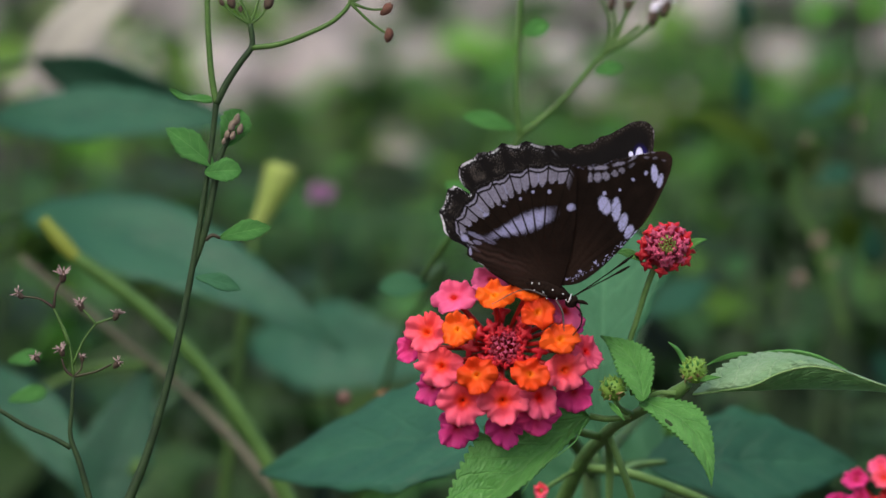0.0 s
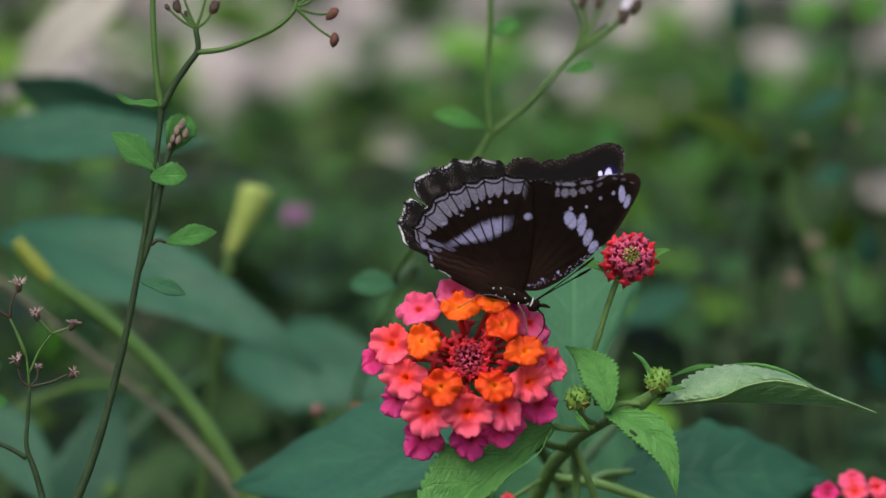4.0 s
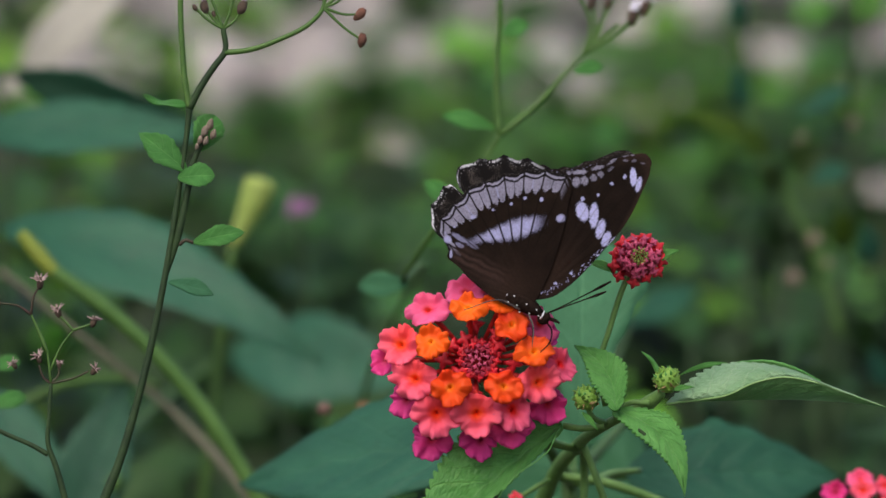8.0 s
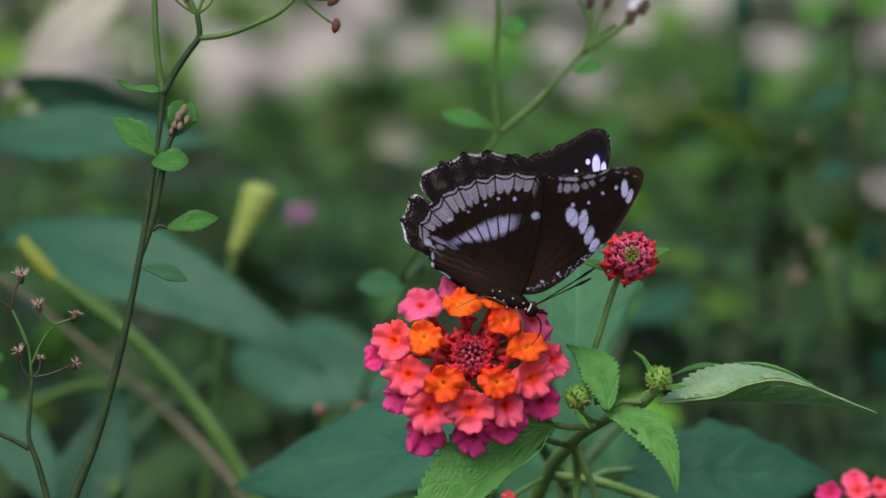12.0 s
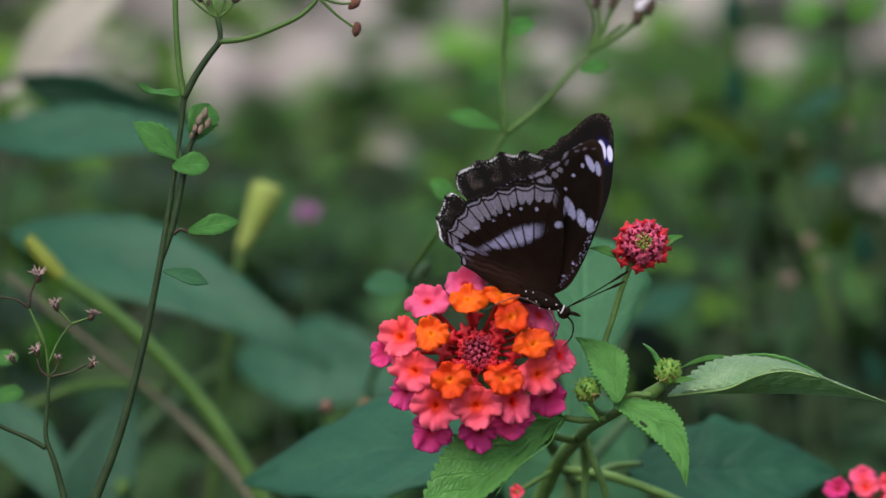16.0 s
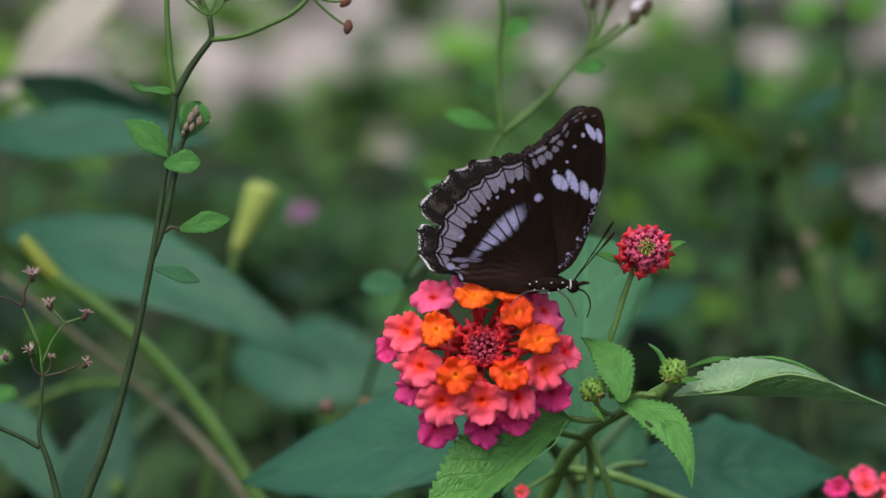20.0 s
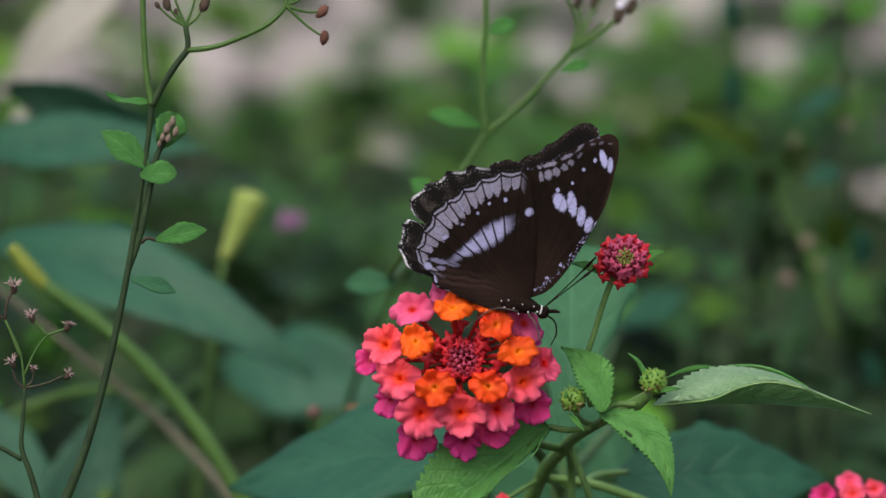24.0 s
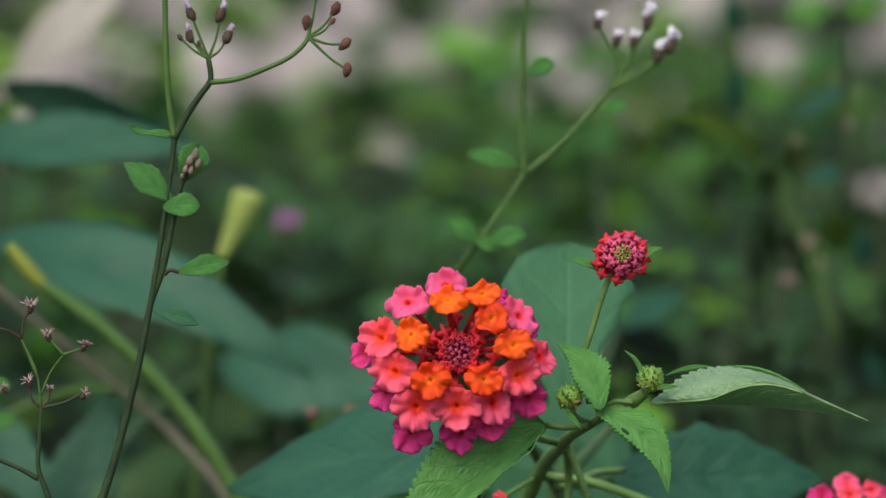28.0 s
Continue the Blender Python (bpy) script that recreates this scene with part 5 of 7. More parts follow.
def hind_upper(X, Y, edge):
    """Upper side of a hind wing: black with a violet-blue patch, dusty rim streaks, white wavy edge."""
    g, g2 = grain(X, Y, 0.05, 2.0), grain(X, Y, 0.35, 6.0)
    col = np.tile(BLACK_C * 1.3, (len(X), 1))
    cx, cy = 915.0, 505.0
    ang, r = np.arctan2(cy - Y, X - cx), np.hypot(X - cx, Y - cy)
    R = rim_radius(ang, edge, cx, cy)
    deg = np.degrees(ang) % 360
    inside = R - r
    part_way = np.abs(((deg - 66) / 10.6) % 1.0 - 0.5) * 2
    zone = smoothstep(70, 90, deg) * (1 - smoothstep(166, 175, deg))
    halo = oval(X, Y, 885, 376, 52, 31, -24, 0.4)
    col = over(col, halo * 0.8, BLUE_C * 0.6)
    col = over(col, oval(*ragged(X, Y), 885, 376, 42, 21, -24, 0.25) * (0.95 + 0.25 * g2), np.array((0.48, 0.42, 1.0)))
    dust = smoothstep(10, 16, inside) * (1 - smoothstep(34, 46, inside)) * zone * smoothstep(0.1, 0.7, 1 - part_way) * smoothstep(0.05, 0.5, grain(X, Y, 0.7, 5.0) + 0.6 * g) * smoothstep(0.9, 0.5, part_way + 0.5 * g2)
    col = over(col, dust * 0.38, (0.26, 0.22, 0.19))
    broken = smoothstep(-0.35, 0.1, grain(X, Y, 0.045, 31.0) + 0.5 * g2)
    edge_line = np.exp(-np.abs((inside - 2.8 - 1.2 * g2) / 2.4) ** 3) * zone * smoothstep(0.95, 0.60, part_way + 0.4 * g2) * broken
    col = over(col, edge_line * (0.6 + 0.4 * smoothstep(95, 130, deg)) * (0.9 + 0.5 * g2), (0.80, 0.80, 0.88))
    col = over(col, np.exp(-((inside - 11) / 2.2) ** 2) * zone * smoothstep(0.15, 0.5, g2 + 0.3 * g) * 0.5, (0.40, 0.38, 0.40))
    for i in range(6):
        a = radians(86 + 10.6 * i)
        rr = np.interp(a, [radians(80), radians(150)], [158, 128])
        col = over(col, oval(X, Y, cx + rr * math.cos(a), cy - rr * math.sin(a), 2.6, 2.6), WHITE_C)
    return col


def fore_under(X, Y, edge):
    """Under side of a fore wing: brown-black, slanting row of white spots, twin spot at the tip, dull lilac blocks by the rim, speckled leading edge."""
    g, g2, fine = grain(X, Y, 0.05, 3.0), grain(X, Y, 0.35, 8.0), grain(X, Y, 0.9, 23.0)
    col = np.tile(BROWN_C * 0.85, (len(X), 1)) * (1 + 0.4 * g[:, None] + 0.35 * fine[:, None])
    cx, cy = 940.0, 530.0
    deg = np.degrees(np.arctan2(cy - Y, X - cx))
    r = np.hypot(X - cx, Y - cy)
    inside = rim_radius(np.radians(deg), edge, cx, cy) - r
    front = smoothstep(60, 54, deg)
    col = over(col, smoothstep(26, 4, inside) * front * smoothstep(150, 210, r) * 0.8, BROWN_C * 2.6)
    col = over(col, smoothstep(20, 8, inside) * front * smoothstep(175, 120, r), BLACK_C * 0.9)
    basal = np.exp(-(np.hypot(X - 962, Y - 490) / 62) ** 2)
    col = over(col, basal * 0.7, BROWN_C * 3.0)
    XR, YR = X + 2.2 * g2 + 0.8 * fine, Y + 2.2 * grain(X, Y, 0.3, 17.0) + 1.0 * fine
    for x, y, a, b, t in ((1026, 379, 10.5, 16.5, -14), (1046, 386, 7.8, 21.5, 3), (1057.5, 410, 7.4, 17, 15), (1067.5, 427, 6.6, 14, 25), (1076, 433, 1.7, 12, 35), (1081, 430, 1.2, 10, 37), (1085, 427, 0.9, 8, 38),
                          (1113.5, 320, 6, 15.5, -3), (1123, 333, 4.6, 13.5, 12), (1026, 357, 3.0, 3.8, 0), (1053, 350.5, 2.6, 2.6, 0), (1077, 331, 3.0, 3.2, 0), (1099, 319.5, 2.6, 4.2, 15)):
        col = over(col, oval(XR, YR, x, y, a, b, t, 0.18) * (0.96 + 0.25 * g2), WHITE_C if b > 6 else WHITE_C * 0.85)
    # rim: blocks of dull lilac under pale lunules, dying out towards the tip
    for x, y, a, b, t, k in ((1002, 329, 4, 9, 4, 0.85), (1015, 328, 6.5, 8.5, 8, 0.85), (1029, 326, 6.5, 7.5, 0, 0.8), (1045, 321, 5.5, 6, -10, 0.65), (1057, 315, 5, 5.5, -16, 0.6), (1074, 306, 7, 2.4, -32, 0.4),
                             (1100, 291.5, 5, 2, 0, 0.45), (1115, 292, 4, 2, 0, 0.45), (1130, 297, 4, 1.8, 10, 0.35), (1002, 312, 4, 3, 0, 0.7), (1020, 311, 13, 3.8, -4, 0.95), (1052, 303.5, 11, 3.2, -14, 0.8),
                             (1077, 293, 10, 2.4, -36, 0.7), (1098, 283, 7, 2.0, -4, 0.6), (1113, 282, 4, 1.8, 0, 0.6)):
        col = over(col, oval(XR, YR, x, y, a, b, t, 0.25) * k * (0.95 + 0.4 * g2), LILAC_C * 1.05)
    top = smoothstep(62, 68, deg)
    col = over(col, np.exp(-((inside - 2.5) / 1.4) ** 2) * top * smoothstep(0.2, 0.45, g2), WHITE_C * 0.7)
    rnd = random.Random(3)
    for i in range(70):
        s = rnd.random()
        x, y = 958 + 105 * s, 527 - 80 * s + 8 * math.sin(math.pi * s)
        k = rnd.uniform(-2, 7)
        size = rnd.uniform(0.5, 1.0)
        col = over(col, oval(X, Y, x - 0.6 * k, y - 0.8 * k, size, size * rnd.uniform(0.8, 1.6), rnd.uniform(0, 90)) * 0.9, WHITE_C * 0.9)
    for x, y, a in ((1007, 487, 2.6), (979, 506, 2.4), (1052, 455, 2.2), (954, 522, 1.8)):
        col = over(col, oval(XR, YR, x, y, a, a * 1.2, 30), WHITE_C)
    for bx, by in ((1040, 300), (1075, 300), (1110, 290), (1120, 330), (1100, 380), (1070, 430), (1010, 310)):
        t = np.clip(((X - 940) * (bx - 940) + (Y - 530) * (by - 530)) / ((bx - 940) ** 2 + (by - 530) ** 2), 0.15, 1.2)
        dist = np.hypot(X - 940 - t * (bx - 940), Y - 530 - t * (by - 530))
        col = over(col, np.exp(-(dist / 1.0) ** 2) * 0.4 * smoothstep(0.25, 0.55, t), BROWN_C * 0.3)
    return col


def fore_upper(X, Y, edge):
    """Upper side of a fore wing: velvet black, white patch with a violet-blue glow, white spot at the tip."""
    g2 = grain(X, Y, 0.35, 9.0)
    col = np.tile(BLACK_C, (len(X), 1))
    fine = grain(X, Y, 0.9, 27.0)
    XR, YR = X + 3.5 * g2 + 1.5 * fine, Y + 3.5 * grain(X, Y, 0.3, 19.0) + 1.5 * fine
    col = over(col, oval(XR, YR, 1043, 386, 20, 43, -28, 0.35) * 0.95, BLUE_C)
    col = over(col, oval(XR, YR, 1047, 388, 14, 35, -28, 0.22) * (0.45 + 0.55 * smoothstep(0.05, 0.25, np.abs(np.sin((X + 0.45 * Y) * 0.17)))), np.array((0.52, 0.50, 1.0)))
    col = over(col, oval(XR, YR, 1022, 366, 6, 8, 0, 0.4) * 0.8, BLUE_C)
    col = over(col, oval(X, Y, 1117, 328, 13, 22, 0, 0.4) * 0.2, BLUE_C * 0.7)
    for x, y, a, b, t in ((1114, 325, 7, 17, 8), (1125, 336, 5, 14, 14), (1100, 318, 4, 5, 0), (1077, 331, 3, 3, 0), (1053, 351, 3, 3, 0), (1020, 352, 3, 3, 0)):
        col = over(col, oval(X, Y, x, y, a, b, t, 0.16), np.array((0.70, 0.70, 0.98)))
    cx, cy = 1040.0, 380.0
    ang, r = np.arctan2(cy - Y, X - cx), np.hypot(X - cx, Y - cy)
    inside = rim_radius(ang, edge, cx, cy) - r
    top = (Y < 320).astype(float)
    dust = np.exp(-((inside - 6) / 5) ** 2) * top * smoothstep(-0.1, 0.5, g2)
    col = over(col, dust * 0.3, (0.25, 0.22, 0.20))
    col = over(col, np.exp(-((inside - 1.6) / 1.3) ** 2) * top * smoothstep(0.15, 0.45, g2 + 0.4 * grain(X, Y, 0.06, 41.0)), (0.5, 0.5, 0.55))
    col = over(col, smoothstep(22, 4, inside) * top * 0.4, (0.018, 0.011, 0.008))
    return col


def wing_mesh(name, edge, center, under, upper, near, scallop, depth):
    """A wing as two scale-covered faces a hair apart. near: the wing on the y-negative side."""
    cx, cy = center
    line = curve_points([Vector((x, y, 0)) for x, y in (*edge, edge[0])], 641)[:-1]
    n, rings = len(line), 112
    P = np.array([(p.x, p.y) for p in line])
    C = np.array((cx, cy))
    # lobes between the veins along the outer rim
    ax, ay, first, last, cell = scallop
    deg = np.degrees(np.arctan2(ay - P[:, 1], P[:, 0] - ax)) % 360
    lim = smoothstep(first, first + 6, deg) * (1 - smoothstep(last - 6, last, deg))
    wav = 1 - depth * lim * np.abs(np.sin(np.pi * (deg - 66) / cell)) ** 1.2 + depth * 0.3 * lim + lim * np.array([0.012 * noise.noise(Vector((a * 0.16, 3.0, 5.0))) + 0.008 * noise.noise(Vector((a * 0.7, 9.0, 2.0))) for a in deg])
    A = np.array((ax, ay))
    P = A + (P - A) * wav[:, None]
    rim = [tuple(p) for p in P]
    U = (np.arange(1, rings + 1) / rings) ** 0.85
    XY = np.concatenate([C[None, :]] + [C + (P - C) * u for u in U])
    X, Y = XY[:, 0], XY[:, 1]
    side = -1.0 if near else 1.0
    vx, vy = X - HINGE[0], Y - HINGE[1]
    px = (vx * math.cos(LEAN) + vy * math.sin(LEAN)) * 1e-4
    pz = (vx * math.sin(LEAN) - vy * math.cos(LEAN)) * 1e-4 * FULL
    ang = np.arctan2(-vy, vx)
    rr = np.hypot(vx, vy)
    camber = 0.00003 * np.sin(ang * 46) * np.clip(rr / 120, 0, 1) + 0.0009 * np.sin(np.clip(rr / 330, 0, 1) * np.pi)
    verts, cols = [], []
    for k, (paint, off) in enumerate(((under, 0.00006), (upper, -0.00006))):
        verts += [(a, side * (c + off), b) for a, b, c in zip(px, pz, camber)]
        cols.append(np.clip(paint(X, Y, rim), 0, 1))
    m = len(X)
    faces = []
    for k in (0, 1):
        o = k * m
        for j in range(n):
            tri = (o, o + 1 + j, o + 1 + (j + 1) % n)
            faces.append(tri)
            for q in range(rings - 1):
                a, b = o + 1 + q * n, o + 1 + (q + 1) * n
                faces.append((a + j, b + j, b + (j + 1) % n, a + (j + 1) % n))
    a, b = 1 + (rings - 1) * n, m + 1 + (rings - 1) * n
    faces += [(a + j, b + j, b + (j + 1) % n, a + (j + 1) % n) for j in range(n)]
    me = bpy.data.meshes.new(name)
    me.from_pydata(verts, [], faces)
    lay = me.color_attributes.new("pattern", "FLOAT_COLOR", "POINT")
    rgba = np.ones((2 * m, 4))
    rgba[:, :3] = np.concatenate(cols)
    lay.data.foreach_set("color", rgba.ravel())
    me.materials.append(WING)
    me.polygons.foreach_set("use_smooth", [True] * len(me.polygons))
    return me


def make_butterfly():
    ob = thing("butterfly", (0, 0, 0), "dark brown butterfly with white-spotted wings feeding on the blossom", "butterfly")
    sink = Vector((0, 0, 0.0004))
    ORIGIN[ob.name] = sink
    part("thorax", lump((-0.0014, 0, 0.0003), (0.0042, 0.0016, 0.0016), None, None, 16, 12, 0.12), BODY, ob)
    part("abdomen", tube([(-0.0018, 0, 0.0008), (-0.005, 0, 0.0013), (-0.009, 0, 0.0022), (-0.0125, 0, 0.0034)], (0.0012, 0.0012, 0.0010, 0.0004), 12, 20), BODY, ob)
    head = part("head", lump((0.0034, 0, -0.0004), (0.0011, 0.0012, 0.0011), None, None, 14, 10, 0.08), BODY, ob)
    for s in (-1, 1):
        part("eye", lump((0.0038, s * 0.0009, 0.0002), (0.0006, 0.0005, 0.0007)), BODY, head)
        part("palp", tube([(0.0042, s * 0.0003, 0.0), (0.0054, s * 0.0004, 0.0003), (0.0063, s * 0.0004, 0.0003)], (0.00035, 0.00035, 0.00015), 6, 8), BODY, head)
        part("antenna", tube([(0.0036, s * 0.0005, 0.0008), (0.0058, s * 0.0012, 0.0036 + s * 0.0002), (0.0084, s * 0.0018, 0.0070 + s * 0.0006), (0.0096, s * 0.002, 0.0086 + s * 0.0008), (0.0107, s * 0.0021, 0.0101 + s * 0.0010)], (0.00013, 0.00012, 0.00013, 0.00030, 0.00016), 6, 22), BODY, head)
    part("proboscis", tube([(0.0040, 0, -0.0006), (0.0056, -0.0004, -0.0014), (0.0064, -0.0008, -0.0034), (0.0058, -0.0012, -0.0058)], (0.00018, 0.00014, 0.00010), 6, 16), BODY, head)
    spot_mesh = mesh_of(lump((0, 0, 0), (0.00017, 0.00009, 0.00012), None, None, 8, 6), "white_spot", WHITE_SCALE)
    for x, z in ((-0.0042, 0.0002), (-0.0030, 0.0006), (-0.0018, -0.0006), (-0.0004, 0.0004), (0.0008, -0.0008), (0.0016, 0.0004), (0.0024, -0.0004), (-0.0034, -0.0008), (-0.0008, -0.0014)):
        y = -0.00178 * math.sqrt(max(0.05, 1 - ((x + 0.0012) / 0.0043) ** 2 - ((z - 0.0001) / 0.0019) ** 2))
        piece("white_spot", spot_mesh, ob, pose(x, y, z, 0, random.Random(int(x * 1e6)).uniform(0, 90), 0))
    part("collar", tube([(0.0029, -0.0012, -0.0007), (0.0030, -0.0014, 0.0001), (0.0029, -0.0011, 0.0009)], (0.00012, 0.00016, 0.0001), 6, 8), WHITE_SCALE, ob, "white collar line")
    for s in (-1, 1):
        for x0, x1, x2, z1, z2 in ((-0.001, -0.0048, -0.0095, -0.0012, -0.0058), (0.0008, 0.0026, 0.0040, -0.0026, -0.0056)):
            part("leg", tube([(x0, s * 0.0010, -0.001), (x1, s * 0.0028, z1), (x2, s * 0.0030, z2)], (0.00018, 0.00011, 0.00007), 6, 14), LEG, ob)
    for p in ob.children:
        p.matrix_basis = pose(0, 0, 0, 0, -6, 0) @ p.matrix_basis
    ORIGIN[ob.name] = Vector((0, 0, 0))
    wings = []
    for near in (True, False):
        s = -1 if near else 1
        f = piece("fore_wing", wing_mesh("fore_wing", FORE_EDGE if near else FORE_FULL, (1035, 390), fore_under, fore_upper, near, (940, 530, 60, 95, 7.4), 0.018), ob, pose(0, s * 0.0006, 0.0006), "dark fore wing with a slanting row of white spots")
        edge = HIND_EDGE if near else HIND_FULL
        h = piece("hind_wing", wing_mesh("hind_wing", edge, (893, 420), hind_under, hind_upper, near, (915, 505, 62, 172, 10.6), 0.020 if near else 0.030), ob, pose(0, s * 0.0009, 0.0006), "dark hind wing with grey-lilac scalloped border")
        wings.append((f, h))
    return ob, wings


BUTTERFLY, WINGS = make_butterfly()


# ---- what moves: wind in the plants, the butterfly's wings ----
def sway(ob, d, x, y):
    """A plant's thing pushed sideways by the wind, in tenths of a millimetre to the right and down."""
    k = 1e-4 * d / DIST
    return Matrix.Translation(ORIGIN[ob.name] + RIGHT * (x * k) - UP * (y * k))


def nod(ob, x, y, turn=0.0):
    """A part of a plant moved on its thing, and turned clockwise by degrees."""
    return Matrix.Translation(ORIGIN[ob.name] - ORIGIN[ob.parent.name] + (RIGHT * x - UP * y) * 1e-4) @ Matrix.Rotation(radians(turn), 4, AHEAD)


def perch(x, y, d, dip, roll=0.0):
    """The butterfly with its wing roots at a place, head dipping by degrees."""
    return Matrix.Translation(spot(x, y, d)) @ VIEW @ pose(0, 0, 0, 0, dip, 0) @ pose(0, 0, 0, roll, 0, 0)


def hinge(side, spread, sweep, out=0.0006):
    """A wing spread from upright and swept forward by degrees; side -1 near, 1 far."""
    return Matrix.Translation((0, side * out, 0.0006)) @ pose(0, 0, 0, -side * spread, 0, 0) @ pose(0, 0, 0, 0, sweep, 0)


def motions():
    walk(LANT, [
        (0, sway(LANT, DIST, 58, -13)), (0.5, sway(LANT, DIST, 21, -11)), (1, sway(LANT, DIST, -2, 2)), (1.5, sway(LANT, DIST, -0, 2)),
        (2, sway(LANT, DIST, -1, 2)), (2.5, sway(LANT, DIST, -5, 5)), (3, sway(LANT, DIST, -10, 7)), (3.5, sway(LANT, DIST, 3, 3)),
        (5.5, sway(LANT, DIST, 8, 3)), (6, sway(LANT, DIST, 11, 0)), (6.5, sway(LANT, DIST, 14, 2)), (7, sway(LANT, DIST, 30, -8)),
        (7.5, sway(LANT, DIST, 40, -12)), (8, sway(LANT, DIST, 20, 6)), (8.5, sway(LANT, DIST, 31, -5)), (9, sway(LANT, DIST, 51, -9)),
        (9.5, sway(LANT, DIST, 37, -15)), (10, sway(LANT, DIST, 14, -5)), (10.5, sway(LANT, DIST, 15, -5)), (11, sway(LANT, DIST, 7, -5)),
        (11.5, sway(LANT, DIST, 2, 2)), (12, sway(LANT, DIST, -0, 6)), (12.5, sway(LANT, DIST, 8, 3)), (14.5, sway(LANT, DIST, 3, 6)),
        (15, sway(LANT, DIST, 14, -0)), (15.5, sway(LANT, DIST, 26, -7)), (16, sway(LANT, DIST, 31, -12)), (16.5, sway(LANT, DIST, 8, 4)),
        (17, sway(LANT, DIST, 15, -2)), (17.5, sway(LANT, DIST, 47, -21)), (18, sway(LANT, DIST, 37, -12)), (18.5, sway(LANT, DIST, 18, -2)),
        (19, sway(LANT, DIST, 11, -0)), (19.5, sway(LANT, DIST, 28, -5)), (20, sway(LANT, DIST, 40, -11)), (20.5, sway(LANT, DIST, 32, -9)),
        (21, sway(LANT, DIST, 6, 2)), (21.5, sway(LANT, DIST, 20, -3)), (23.5, sway(LANT, DIST, 15, 2)), (24, sway(LANT, DIST, 8, 5)),
        (24.5, sway(LANT, DIST, 4, 8)), (25, sway(LANT, DIST, 11, 1)), (25.5, sway(LANT, DIST, 12, -7)), (26, sway(LANT, DIST, 3, -2)),
        (26.5, sway(LANT, DIST, 1, 1)), (27, sway(LANT, DIST, 18, -8)), (27.5, sway(LANT, DIST, 2, 1)), (28, sway(LANT, DIST, 0, 0))])
    walk(HERB, [
        (0, sway(HERB, DIST, 55, -59)), (0.5, sway(HERB, DIST, -11, -67)), (1, sway(HERB, DIST, -21, -68)), (1.5, sway(HERB, DIST, -26, -53)),
        (2, sway(HERB, DIST, -50, -60)), (2.5, sway(HERB, DIST, -58, -54)), (3, sway(HERB, DIST, -42, -56)), (3.5, sway(HERB, DIST, -34, -55)),
        (5.5, sway(HERB, DIST, -29, -49)), (6, sway(HERB, DIST, -22, -54)), (6.5, sway(HERB, DIST, 15, -60)), (7, sway(HERB, DIST, 27, -68)),
        (7.5, sway(HERB, DIST, 53, -82)), (8, sway(HERB, DIST, 17, -48)), (8.5, sway(HERB, DIST, 36, -69)), (9, sway(HERB, DIST, 34, -61)),
        (9.5, sway(HERB, DIST, 54, -88)), (10, sway(HERB, DIST, 64, -86)), (10.5, sway(HERB, DIST, 54, -86)), (11, sway(HERB, DIST, 27, -84)),
        (11.5, sway(HERB, DIST, -9, -78)), (12, sway(HERB, DIST, -35, -72)), (12.5, sway(HERB, DIST, -35, -69)), (14.5, sway(HERB, DIST, -29, -54)),
        (15, sway(HERB, DIST, 25, -70)), (15.5, sway(HERB, DIST, 6, -70)), (16, sway(HERB, DIST, 16, -71)), (16.5, sway(HERB, DIST, 24, -77)),
        (17, sway(HERB, DIST, -8, -70)), (17.5, sway(HERB, DIST, 58, -85)), (18, sway(HERB, DIST, 2, -67)), (18.5, sway(HERB, DIST, -18, -72)),
        (19, sway(HERB, DIST, -1, -80)), (19.5, sway(HERB, DIST, 9, -74)), (20, sway(HERB, DIST, -0, -74)), (20.5, sway(HERB, DIST, 5, -89)),
        (21, sway(HERB, DIST, -14, -67)), (21.5, sway(HERB, DIST, 11, -69)), (23.5, sway(HERB, DIST, -35, -57)), (24, sway(HERB, DIST, -38, -56)),
        (24.5, sway(HERB, DIST, -27, -62)), (25, sway(HERB, DIST, -24, -51)), (25.5, sway(HERB, DIST, -46, -28)), (26, sway(HERB, DIST, -21, -38)),
        (26.5, sway(HERB, DIST, -39, -7)), (27, sway(HERB, DIST, -10, -13)), (27.5, sway(HERB, DIST, -21, 2)), (28, sway(HERB, DIST, 0, 0))])
